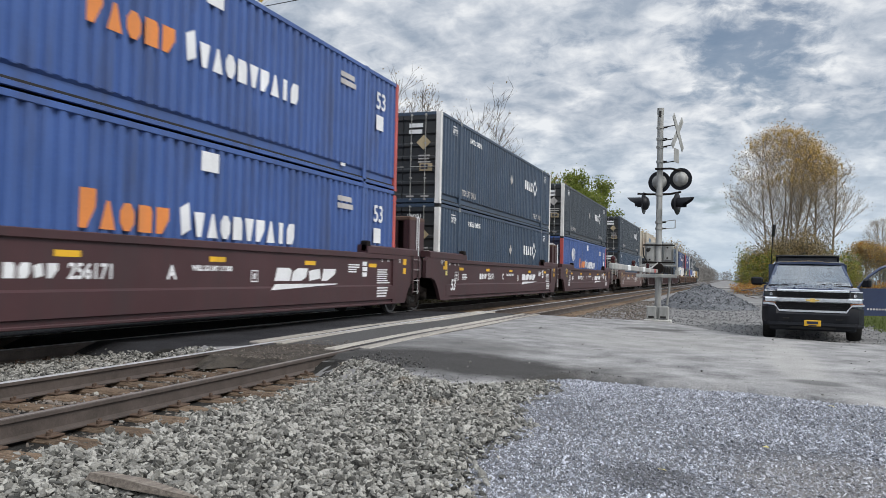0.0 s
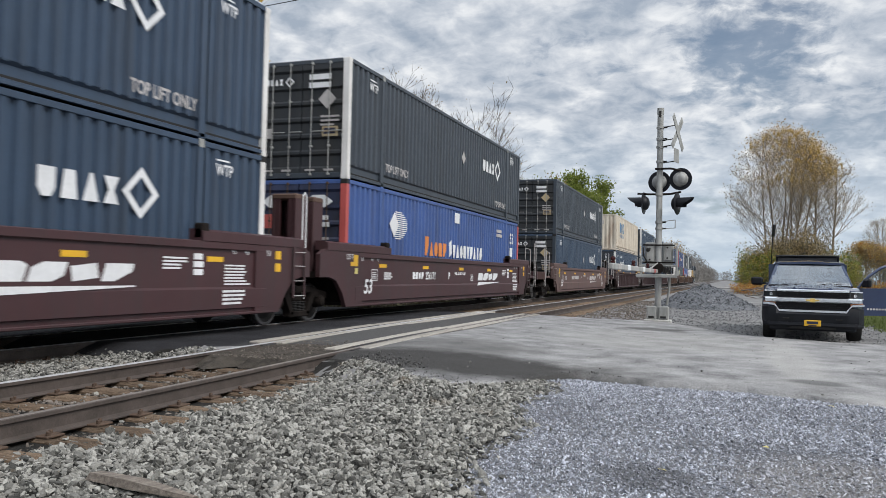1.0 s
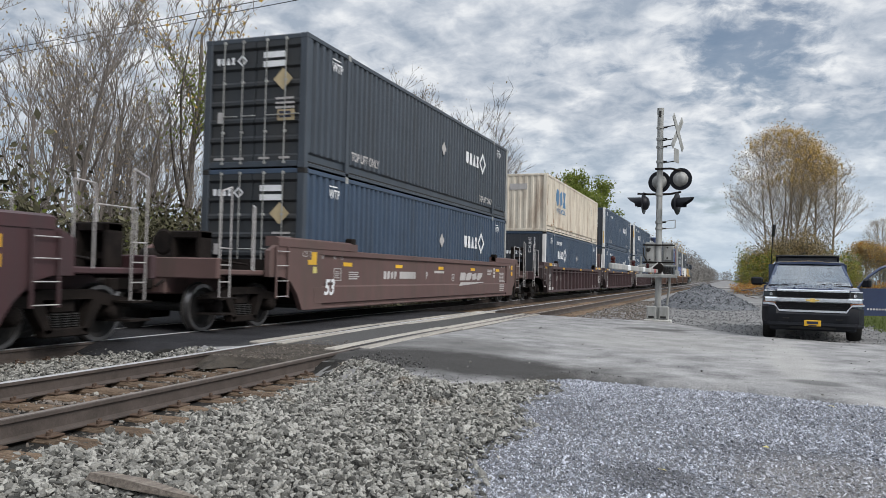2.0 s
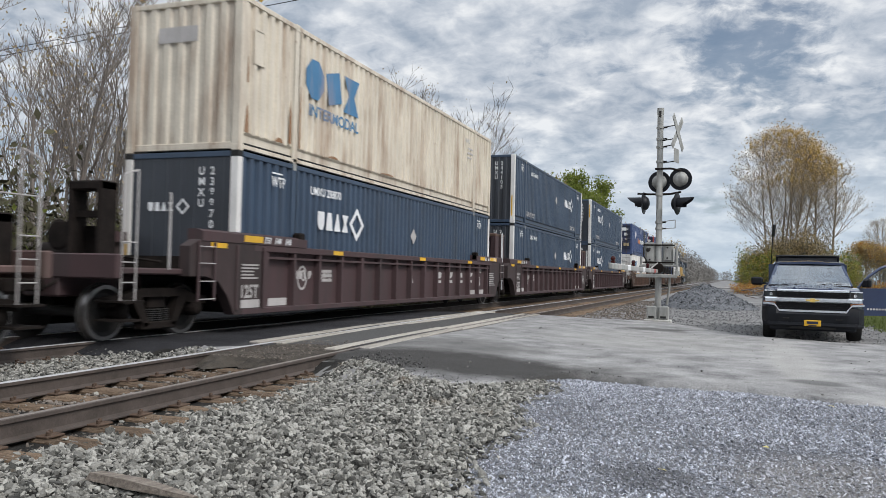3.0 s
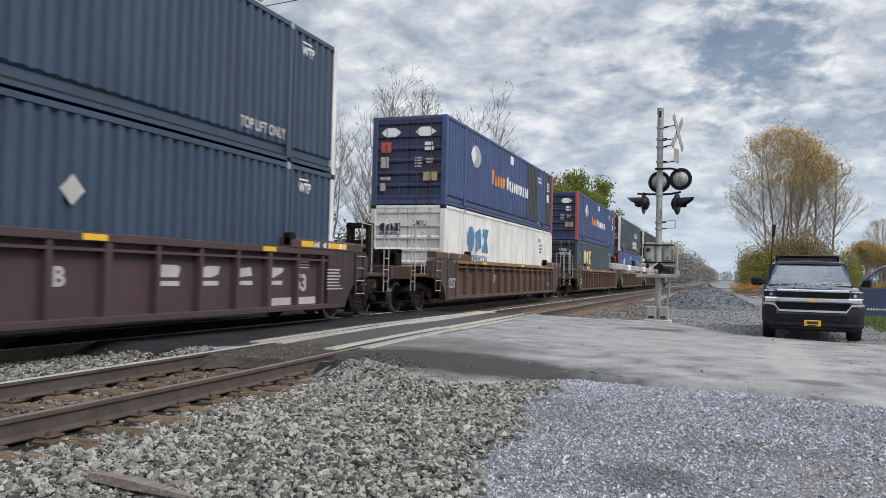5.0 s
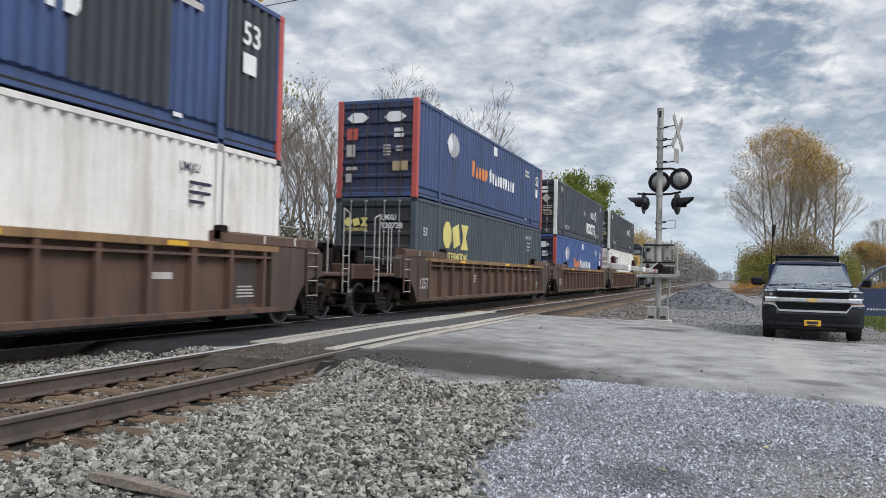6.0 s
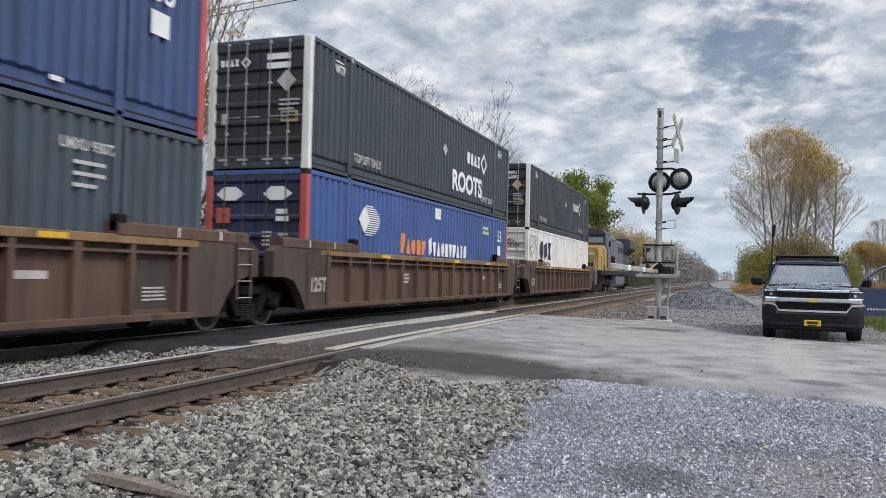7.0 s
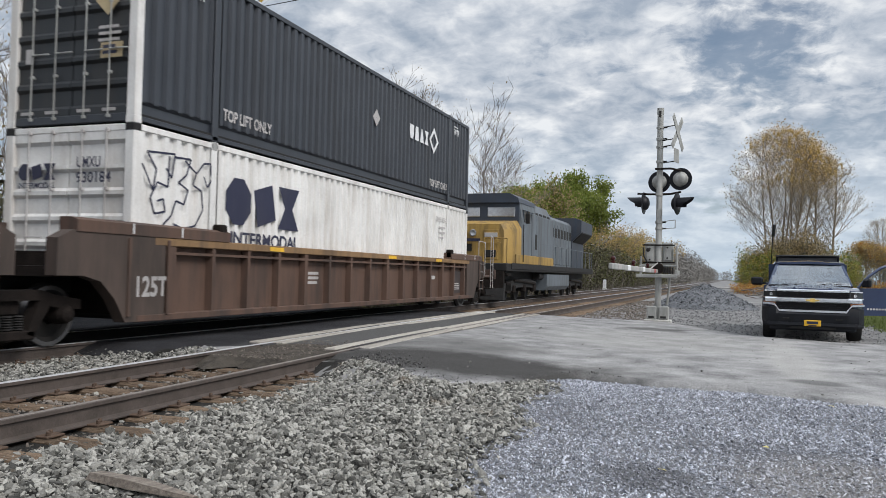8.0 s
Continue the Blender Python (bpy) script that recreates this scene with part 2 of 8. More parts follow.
M["loco_grey"] = paint("grimy locomotive grey", (0.125, 0.145, 0.165), (0.05, 0.046, 0.042), 0.75, 0.55)
M["loco_yellow"] = paint("grimy locomotive yellow", (0.36, 0.225, 0.055), (0.05, 0.038, 0.026), 0.9, 0.6)
M["truck_paint"] = material("deep blue metallic car paint", (0.006, 0.017, 0.058), (0.011, 0.028, 0.085), 0.35, 0.1, 2, 0.0, 30)
M["plastic"] = material("black textured plastic", (0.006, 0.0065, 0.009), (0.013, 0.0145, 0.019), 0.5, 0, 6, 0.03, 120)
M["chrome"] = material("chrome", (0.82, 0.83, 0.84), (0.90, 0.91, 0.92), 0.16, 1.0, 2, 0.0, 20)
M["rubber"] = material("tyre rubber", (0.014, 0.014, 0.014), (0.04, 0.038, 0.036), 0.85, 0, 8, 0.2, 60)
M["gold"] = paint("gold badge", (0.72, 0.50, 0.12), (0.4, 0.3, 0.1), 0.2, 0.35)
M["amber"] = material("amber lens", (0.42, 0.14, 0.05), (0.55, 0.2, 0.08), 0.25, 0, 8, 0.0, 20)
M["lamp_clear"] = material("clear lamp", (0.35, 0.36, 0.38), (0.55, 0.56, 0.58), 0.15, 0.5, 8, 0.0, 20)
M["seat"] = material("dark seat cloth", (0.02, 0.02, 0.022), (0.05, 0.05, 0.052), 0.9, 0, 6, 0.2, 90)
M["bark"] = material("grey-brown bark", (0.11, 0.095, 0.085), (0.27, 0.24, 0.215), 0.95, 0, 3, 0.6, 20, (5, 5, 0.8))
M["pale_bark"] = material("pale tan bark", (0.17, 0.14, 0.11), (0.36, 0.30, 0.235), 0.95, 0, 3, 0.6, 20, (5, 5, 0.8))
M["leaf_green"] = material("yellowing green leaves", (0.085, 0.12, 0.022), (0.29, 0.33, 0.07), 0.8, 0, 0.4, 0, 9, island=0.5)
M["leaf_gold"] = material("golden autumn leaves", (0.36, 0.235, 0.055), (0.70, 0.47, 0.13), 0.8, 0, 0.4, 0, 9, island=0.5)
M["leaf_brown"] = material("brown-olive autumn leaves", (0.24, 0.185, 0.10), (0.54, 0.42, 0.23), 0.85, 0, 0.4, 0, 9, island=0.5)
M["leaf_dark"] = material("dull grey-olive leaves", (0.055, 0.055, 0.035), (0.15, 0.14, 0.085), 0.9, 0, 0.4, 0, 9, island=0.5)
M["leaf_red"] = material("rusty red leaves", (0.28, 0.10, 0.035), (0.46, 0.19, 0.06), 0.85, 0, 0.4, 0, 9, island=0.5)
M["far_wood"] = material("bare far woods", (0.15, 0.145, 0.14), (0.27, 0.255, 0.235), 0.95, 0, 0.05, 0.3, 3, island=0.25)
M["glass"] = bpy.data.materials.new("dark glass")
M["glass"].use_nodes = True
gb = M["glass"].node_tree.nodes["Principled BSDF"]
gb.inputs["Base Color"].default_value = (0.03, 0.035, 0.04, 1)
gb.inputs["Roughness"].default_value = 0.04
gb.inputs["Specular IOR Level"].default_value = 0.9
M["windscreen"] = bpy.data.materials.new("clear tinted glass")
M["windscreen"].use_nodes = True
gb = M["windscreen"].node_tree.nodes["Principled BSDF"]
gb.inputs["Base Color"].default_value = (0.62, 0.68, 0.70, 1)
gb.inputs["Roughness"].default_value = 0.02
gb.inputs["Transmission Weight"].default_value = 1.0
gb.inputs["IOR"].default_value = 2.7
gb = M["truck_paint"].node_tree.nodes["Principled BSDF"]
gb.inputs["Coat Weight"].default_value = 1.0
gb.inputs["Coat Roughness"].default_value = 0.04
M["plastic"].node_tree.nodes["Principled BSDF"].inputs["Specular IOR Level"].default_value = 0.25
M["side_glass"] = bpy.data.materials.new("clear door glass")
M["side_glass"].use_nodes = True
gb = M["side_glass"].node_tree.nodes["Principled BSDF"]
gb.inputs["Base Color"].default_value = (0.92, 0.95, 0.95, 1)
gb.inputs["Roughness"].default_value = 0.02
gb.inputs["Transmission Weight"].default_value = 1.0
gb.inputs["IOR"].default_value = 1.2
M["mesh_grey"] = material("dark grey mesh", (0.05, 0.05, 0.052), (0.09, 0.09, 0.092), 0.7, 0, 6, 0.2, 160)


for leafy in ("leaf_green", "leaf_gold", "leaf_brown", "leaf_red", "grass"):
    lt = M[leafy].node_tree
    tr, mx = lt.nodes.new("ShaderNodeBsdfTranslucent"), lt.nodes.new("ShaderNodeMixShader")
    pb = lt.nodes["Principled BSDF"]
    lt.links.new(pb.inputs["Base Color"].links[0].from_socket, tr.inputs[0])
    mx.inputs[0].default_value = 0.55
    lt.links.new(pb.outputs[0], mx.inputs[1])
    lt.links.new(tr.outputs[0], mx.inputs[2])
    lt.links.new(mx.outputs[0], lt.nodes["Material Output"].inputs[0])


def stain(key, colour, centre, radii, amount, wobble=0.5, scale=1.6):
    """A patch of wear with a ragged edge, at its place on the ground."""
    t = M[key].node_tree
    b = t.nodes["Principled BSDF"]
    old = b.inputs["Base Color"].links[0].from_socket
    tc, mp = t.nodes.new("ShaderNodeTexCoord"), t.nodes.new("ShaderNodeMapping")
    mp.vector_type = "POINT"
    mp.inputs["Location"].default_value = [-c / r for c, r in zip(centre, radii)] + [0]
    mp.inputs["Scale"].default_value = [1 / r for r in radii] + [0]
    t.links.new(tc.outputs["Object"], mp.inputs[0])
    ln, n = t.nodes.new("ShaderNodeVectorMath"), t.nodes.new("ShaderNodeTexNoise")
    ln.operation = "LENGTH"
    t.links.new(mp.outputs[0], ln.inputs[0])
    n.inputs["Scale"].default_value, n.inputs["Detail"].default_value, n.inputs["Roughness"].default_value = scale, 6, 0.65
    t.links.new(tc.outputs["Object"], n.inputs["Vector"])
    d = math_node(t, "ADD", ln.outputs["Value"], math_node(t, "MULTIPLY", n.outputs[0], wobble))
    f = ramp_node(t, math_node(t, "MULTIPLY", d, 0.5), [(0.40, (1, 1, 1)), (0.62, (0, 0, 0))])
    x = t.nodes.new("ShaderNodeMix")
    x.data_type = "RGBA"
    t.links.new(math_node(t, "MULTIPLY", f, amount), x.inputs[0])
    t.links.new(old, x.inputs[6])
    x.inputs[7].default_value = (*colour, 1)
    t.links.new(x.outputs[2], b.inputs["Base Color"])


stain("asphalt", (0.42, 0.41, 0.39), (1.0, 14.2), (0.5, 4.6), 0.55)          # dusty wheel track
stain("asphalt", (0.36, 0.355, 0.34), (-1.5, 16.5), (2.6, 3.2), 0.45)
stain("asphalt", (0.10, 0.10, 0.10), (1.1, 10.85), (0.42, 0.36), 0.7)        # damp hollows
stain("asphalt", (0.085, 0.083, 0.08), (-1.65, 20.0), (1.0, 0.6), 0.8)
stain("asphalt", (0.10, 0.098, 0.094), (-4.2, 12.2), (1.7, 1.7), 0.6)
stain("asphalt", (0.05, 0.048, 0.046), (-3.5, 10.0), (3.3, 1.75), 0.95, 0.6, 2.2)   # crumbled dark edge
stain("dark_asphalt", (0.13, 0.128, 0.124), (-6.1, 16.0), (1.5, 8.5), 0.65)
for ground_key in ("pea", "lot"):
    stain(ground_key, (0.09, 0.09, 0.095), (-0.48, 5.8), (0.5, 0.42), 0.5)
    stain(ground_key, (0.09, 0.09, 0.095), (0.35, 6.9), (0.8, 0.35), 0.2)
    stain(ground_key, (0.38, 0.34, 0.29), (0.75, 6.1), (0.9, 0.8), 0.25)
    stain(ground_key, (0.08, 0.08, 0.085), (-1.5, 7.6), (0.9, 1.2), 0.15)


# ---- mesh helpers ----
class Shape:
    """Collects faces of one mesh."""

    def __init__(self):
        self.v, self.f, self.pieces = [], [], []

    def add(self, verts, faces):
        n = len(self.v)
        self.v += [tuple(p) for p in verts]
        self.f += [tuple(n + i for i in f) for f in faces]
        return self

    def box(self, x0, x1, y0, y1, z0, z1, b=0.0):
        lo, hi = (x0, y0, z0), (x1, y1, z1)
        if b <= 0:
            v = [(x, y, z) for x in (x0, x1) for y in (y0, y1) for z in (z0, z1)]
            return self.add(v, [(0, 1, 3, 2), (4, 6, 7, 5), (0, 4, 5, 1), (2, 3, 7, 6), (0, 2, 6, 4), (1, 5, 7, 3)])
        b = min(b, *[(h - l) * 0.45 for l, h in zip(lo, hi)])
        v, ix = [], {}
        for c in range(8):
            s = [(c >> k) & 1 for k in range(3)]
            for k in range(3):
                ix[c, k] = len(v)
                v.append([(hi[j] if s[j] else lo[j]) + (0 if j == k else (-b if s[j] else b)) for j in range(3)])
        f = []
        for k in range(3):
            i, j = [a for a in range(3) if a != k]
            for s in (0, 1):
                c0 = s << k
                f.append([ix[c0 | a << i | d << j, k] for a, d in ((0, 0), (1, 0), (1, 1), (0, 1))])
            for a in (0, 1):
                for d in (0, 1):
                    c0 = a << i | d << j
                    f.append([ix[c0, i], ix[c0 | 1 << k, i], ix[c0 | 1 << k, j], ix[c0, j]])
        f += [[ix[c, 0], ix[c, 1], ix[c, 2]] for c in range(8)]
        return self.add(v, f)

    def rod(self, a, b, r, n=8, r2=None):
        a, b = Vector(a), Vector(b)
        q = (b - a).to_track_quat("Z", "Y")
        ring = [Vector((math.cos(i * math.tau / n), math.sin(i * math.tau / n), 0)) for i in range(n)]
        v = [a + q @ (p * r) for p in ring] + [b + q @ (p * (r if r2 is None else r2)) for p in ring]
        f = [(i, (i + 1) % n, n + (i + 1) % n, n + i) for i in range(n)] + [tuple(range(n))[::-1], tuple(range(n, 2 * n))]
        return self.add(v, f)

    def path(self, pts, r, n=6):
        for a, b in zip(pts, pts[1:]):
            self.rod(a, b, r, n)
        return self

    def prism(self, poly, axis, lo, hi):
        """A polygon in the other two axes (in x, y, z order) drawn out along axis."""
        def p(u, w, t):
            return {"x": (t, u, w), "y": (u, t, w), "z": (u, w, t)}[axis]
        n = len(poly)
        v = [p(u, w, lo) for u, w in poly] + [p(u, w, hi) for u, w in poly]
        f = [(i, (i + 1) % n, n + (i + 1) % n, n + i) for i in range(n)] + [tuple(range(n))[::-1], tuple(range(n, 2 * n))]
        return self.add(v, f)

    def turned(self, profile, centre, axis="x", n=24):
        """Radius and distance pairs, turned round an axis through centre."""
        v = []
        for r, d in profile:
            for i in range(n):
                c, s = r * math.cos(i * math.tau / n), r * math.sin(i * math.tau / n)
                p = {"x": (d, c, s), "y": (c, d, s), "z": (c, s, d)}[axis]
                v.append([p[k] + centre[k] for k in range(3)])
        m = len(profile)
        f = [(k * n + i, k * n + (i + 1) % n, (k + 1) * n + (i + 1) % n, (k + 1) * n + i) for k in range(m - 1) for i in range(n)]
        f += [tuple(range(n))[::-1], tuple(range((m - 1) * n, m * n))]
        return self.add(v, f)

    def loft(self, sections, close=True):
        n = len(sections[0])
        v = [p for s in sections for p in s]
        f = [(k * n + i, k * n + (i + 1) % n, (k + 1) * n + (i + 1) % n, (k + 1) * n + i)
             for k in range(len(sections) - 1) for i in range(n)]
        if close:
            f += [tuple(range(n))[::-1], tuple(range((len(sections) - 1) * n, len(sections) * n))]
        return self.add(v, f)

    def mesh(self, name, mat, smooth=False):
        me = bpy.data.meshes.new(name)
        me.from_pydata([tuple(p) for p in self.v], [], self.f)
        bm = bmesh.new()
        bm.from_mesh(me)
        bmesh.ops.recalc_face_normals(bm, faces=bm.faces)
        bm.to_mesh(me)
        bm.free()
        me.materials.append(mat)
        if smooth:
            me.shade_smooth()
            me.set_sharp_from_angle(angle=radians(35))
        return me


CACHE = {}


def part(name, shape, mat, parent=None, label="", smooth=False, key=None):
    """One mesh object under a thing. With a key, alike parts share one mesh."""
    if key is not None and (name, key, mat) in CACHE:
        me = CACHE[name, key, mat]
    else:
        if callable(shape):
            shape = shape()
        me = shape.mesh(name, M[mat], smooth)
        if key is not None:
            CACHE[name, key, mat] = me
    ob = new(name, me)
    ob.parent = parent
    if label:
        ob["label"] = label
    return ob


def thing(name, label, category, group="", kind="", m=None):
    ob = new(name)
    ob.empty_display_size = 0.3
    if m is not None:
        ob.matrix_basis = m
    return tagged(ob, label, category, group, kind)


def solid(name, shape, mat, label, category, group="", kind="", smooth=False):
    ob = new(name, shape.mesh(name, M[mat], smooth))
    return tagged(ob, label, category, group, kind)


def tri_mesh(name, verts, tris, mat):
    me = bpy.data.meshes.new(name)
    verts, tris = np.asarray(verts, np.float32), np.asarray(tris, np.int32)
    me.vertices.add(len(verts))
    me.vertices.foreach_set("co", verts.ravel())
    me.loops.add(tris.size)
    me.loops.foreach_set("vertex_index", tris.ravel())
    me.polygons.add(len(tris))
    me.polygons.foreach_set("loop_start", np.arange(0, tris.size, 3, dtype=np.int32))
    me.update(calc_edges=True)
    me.validate()
    me.shade_flat()
    me.materials.append(M[mat])
    return me


def smooth(a, b, x):
    t = np.clip((np.asarray(x, float) - a) / (b - a), 0, 1)
    return t * t * (3 - 2 * t)


def writing(text, size, slant=0.0, stretch=1.0, bold=0.0):
    """A flat mesh of the built-in font, in x and y, from the origin."""
    cu = bpy.data.curves.new("writing", "FONT")
    cu.body, cu.size, cu.shear, cu.offset = text, size / 0.7, slant, bold
    ob = bpy.data.objects.new("writing", cu)
    me = bpy.data.meshes.new_from_object(ob)
    s = Shape()
    s.add([(v.co.x * stretch, v.co.y, 0) for v in me.vertices], [tuple(p.vertices) for p in me.polygons])
    bpy.data.objects.remove(ob)
    bpy.data.meshes.remove(me)
    return s


def on_side(shape, x, y, z):
    """Lays flat work (in x and y) on a face that looks towards +x."""
    r = Shape()
    return r.add([(x + p[2], y + p[0], z + p[1]) for p in shape.v], shape.f)


def on_end(shape, x, y, z):
    """Lays flat work on a face that looks towards -y."""
    r = Shape()
    return r.add([(x + p[0], y - p[2], z + p[1]) for p in shape.v], shape.f)


def plates(rects, t=0.004):
    s = Shape()
    for x0, y0, x1, y1 in rects:
        s.box(x0, x1, y0, y1, 0, t)
    return s


def slanted(x0, y0, w, h, lean, t=0.004):
    s = Shape()
    v = [(x0, y0), (x0 + w, y0), (x0 + w + lean, y0 + h), (x0 + lean, y0 + h)]
    return s.prism(v, "z", 0, t)


def ring_mark(cx, cy, rx, ry, w, t=0.004, n=16, a0=0, a1=360):
    s = Shape()
    full = a1 - a0 >= 360
    v = []
    for i in range(n + (0 if full else 1)):
        a = radians(a0 + (a1 - a0) * i / n)
        for k in (1, 0):
            v.append((cx + (rx - (0 if k else w)) * math.cos(a), cy + (ry - (0 if k else w)) * math.sin(a), t))
    m = len(v) // 2
    f = [(2 * i, 2 * i + 1, 2 * ((i + 1) % m) + 1, 2 * ((i + 1) % m)) for i in range(m if full else m - 1)]
    return s.add(v, f)


def joined(*shapes):
    r = Shape()
    r.pieces = []
    for s in shapes:
        r.add(s.v, s.f)
        r.pieces += s.pieces or [s]
    return r


# ---- ground, road and tracks ----
TRAIN_X = -9.73          # centre of the far track; the near one follows near_x()
GAUGE = 0.753


def near_x(y):
    return -5.75 - 0.42 * smooth(4, 17, y) + 0.06 * smooth(20, 60, y)


def road_near(x):
    """The ragged near edge of the road."""
    x = np.asarray(x, float)
    y = 9.35 + 0.9 * smooth(-2.9, -1.6, x) - 1.0 * smooth(-1.6, 2.2, x) + 0.6 * smooth(-4.2, -5.2, x)
    y = y - 0.9 * smooth(-4.4, -3.2, x) * smooth(-1.9, -2.5, x)
    return y + 0.10 * np.sin(x * 3.1 + 1) + 0.05 * np.sin(x * 9.7) + 0.03 * np.sin(x * 23 + 2)


def road_far(x):
    x = np.asarray(x, float)
    y = 22.6 + 0.6 * smooth(-4.5, -2.5, x) - 4.4 * smooth(-1.9, 0.9, x)
    return y + 0.12 * np.sin(x * 2.3) + 0.06 * np.sin(x * 7.9 + 1)


def road_z(x, y):
    return -0.02 - 0.10 * smooth(-4.6, -1.2, x) - 0.05 * smooth(0, 6, x) + 0.012 * np.sin(x * 1.3 + y * 0.7)


def ground_z(x, y):
    x, y = np.asarray(x, float), np.asarray(y, float)
    lot = -0.16 - 0.17 * smooth(9.5, 3.5, y)
    bed = smooth(-2.1, -4.4, x)
    z = lot * (1 - bed) - 0.23 * bed
    z = z - 0.9 * smooth(-12.2, -15.5, x) - 0.35 * smooth(4, 9, x)
    far = smooth(24, 30, y) * smooth(-4.0, -2.2, x) * smooth(6, 2, x)
    z = z - 0.02 * far + 0.015 * np.sin(x * 2.1 + y * 1.3) * np.sin(y * 1.7)
    near = road_near(x)
    meet = smooth(-1.1, -0.1, y - near) * smooth(-14.0, -12.5, x) * (y < 14)
    z = z * (1 - meet) + (road_z(x, y) - 0.028) * meet
    crossing = smooth(9.0, 10.2, y) * smooth(23.2, 22.0, y)
    z = np.where(crossing > 0, np.minimum(z, road_z(x, y) - 0.05 * crossing - 0.028), z)
    return z


def sheet(name, xs, ys, zf, mat):
    X, Y = np.meshgrid(xs, ys)
    Z = zf(X, Y)
    n, m = len(ys), len(xs)
    v = np.stack([X, Y, Z], -1).reshape(-1, 3)
    i = (np.arange(n - 1)[:, None] * m + np.arange(m - 1)).ravel()
    t = np.concatenate([np.stack([i, i + 1, i + m + 1], -1), np.stack([i, i + m + 1, i + m], -1)])
    me = tri_mesh(name, v, t, mat)
    me.shade_smooth()
    return me


xs = np.concatenate([[-2500, -900, -300, -120, -60, -40, -30, -24, -20], np.arange(-18, 10, 0.25), [11, 13, 16, 20, 30, 60, 150, 500, 2500]])
ys = np.concatenate([[-2500, -600, -150, -60, -30, -15, -8], np.arange(-5, 45, 0.25), np.arange(45, 100, 2.0), [110, 130, 160, 220, 320, 500, 900, 1600, 3000]])
ground = tagged(new("ground", sheet("ground", xs, ys, ground_z, "ground")), "grey gravel ground beside the railway", "ground", kind="structure")

# verges of grass and brush, laid a little over the gravel
verge = tagged(new("grass_verge", sheet("grass_verge", np.concatenate([np.arange(3.6, 12, 0.3), [20, 40, 90, 300, 1500]]),
               np.concatenate([np.arange(20.5, 45, 0.5), [50, 70, 100, 200, 600, 2000]]),
               lambda x, y: ground_z(x, y) - 0.05 + 0.13 * smooth(3.6, 4.6, x) * smooth(20.5, 21.5, y) + 0.05 * np.sin(x * 5) * np.sin(y * 4), "grass")),
               "rough green grass verge beside the gravel", "grass", kind="structure")
brush = tagged(new("brush_bank", sheet("brush_bank", np.concatenate([[-1500, -400, -120, -60], np.arange(-40, -12.7, 0.6)]),
               np.concatenate([[-200, -60, -20], np.arange(-10, 90, 1.5), [100, 140, 220, 500, 2000]]),
               lambda x, y: ground_z(x, y) + 0.06 + 0.25 * smooth(-13.5, -17, x) * (1 + 0.6 * np.sin(x * 1.7 + y) * np.sin(y * 0.9)) - 0.3 * smooth(-13.6, -12.8, x), "dry")),
               "brown bank of dead brush and leaf litter", "brush", kind="structure")


def road_mesh(name, x_list, near, far, rows, mat, lift=0.0):
    cols = []
    for x in x_list:
        a, b = float(near(x)), float(far(x))
        run = 0.10 + 0.35 * float(smooth(-4.4, -5.0, x))
        ys_ = [a - run] + [a + (b - a) * k / rows for k in range(rows + 1)] + [b + 0.10]
        col = []
        for k, y in enumerate(ys_):
            z = float(road_z(x, y)) + lift
            if k in (0, len(ys_) - 1):
                z -= 0.095 + 0.05 * float(smooth(-4.4, -5.0, x))
            col.append((x, y, z))
        cols.append(col)
    n = len(cols[0])
    v = [p for c in cols for p in c]
    t = []
    for i in range(len(cols) - 1):
        for k in range(n - 1):
            a = i * n + k
            t += [(a, a + n, a + n + 1), (a, a + n + 1, a + 1)]
    me = tri_mesh(name, v, t, mat)
    me.shade_smooth()
    return me


rx = np.concatenate([[-60, -40, -28, -20], np.arange(-16, 10, 0.06), [11, 14, 20, 40, 90]])
road = tagged(new("road", road_mesh("road", rx, road_near, road_far, 40, "asphalt")), "worn grey asphalt road over the level crossing", "road", kind="structure")
# the older, darker pavement on the tracks; its near-black also paints in the train's shadow
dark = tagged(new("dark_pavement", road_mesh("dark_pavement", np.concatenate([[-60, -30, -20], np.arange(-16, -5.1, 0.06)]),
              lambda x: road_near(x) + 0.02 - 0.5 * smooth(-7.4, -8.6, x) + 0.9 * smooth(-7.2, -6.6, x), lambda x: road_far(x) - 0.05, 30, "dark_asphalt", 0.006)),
              "dark asphalt between and beyond the tracks, deepened for the train shade", "road", kind="structure")
infill = tagged(new("dirt_infill", road_mesh("dirt_infill", np.arange(-6.75, -5.2, 0.05),
                lambda x: 9.2 + 0.2 * np.sin(x * 7) + 0.1 * np.sin(x * 19), lambda x: 11.6 + 0.4 * np.sin(x * 4), 8, "dirt", 0.004)),
                "packed brown dirt between the near rails", "dirt", kind="structure")

RAIL_PROFILE = [(-0.07, -0.176), (0.07, -0.176), (0.07, -0.165), (0.012, -0.145), (0.012, -0.045), (0.037, -0.035), (0.037, -0.006),
                (0.028, 0.0), (-0.028, 0.0), (-0.037, -0.006), (-0.037, -0.035), (-0.012, -0.045), (-0.012, -0.145), (-0.07, -0.165)]
RAIL_YS = [-40, -10] + [i * 0.5 for i in range(-10, 60)] + [30 + 4 * i for i in range(30)] + [160, 220, 320, 480, 700, 1100]


def swept(xf, ys_, poly):
    s = Shape()
    s.loft([[(float(xf(y)) + px, y, pz) for px, pz in poly] for y in ys_])
    return s


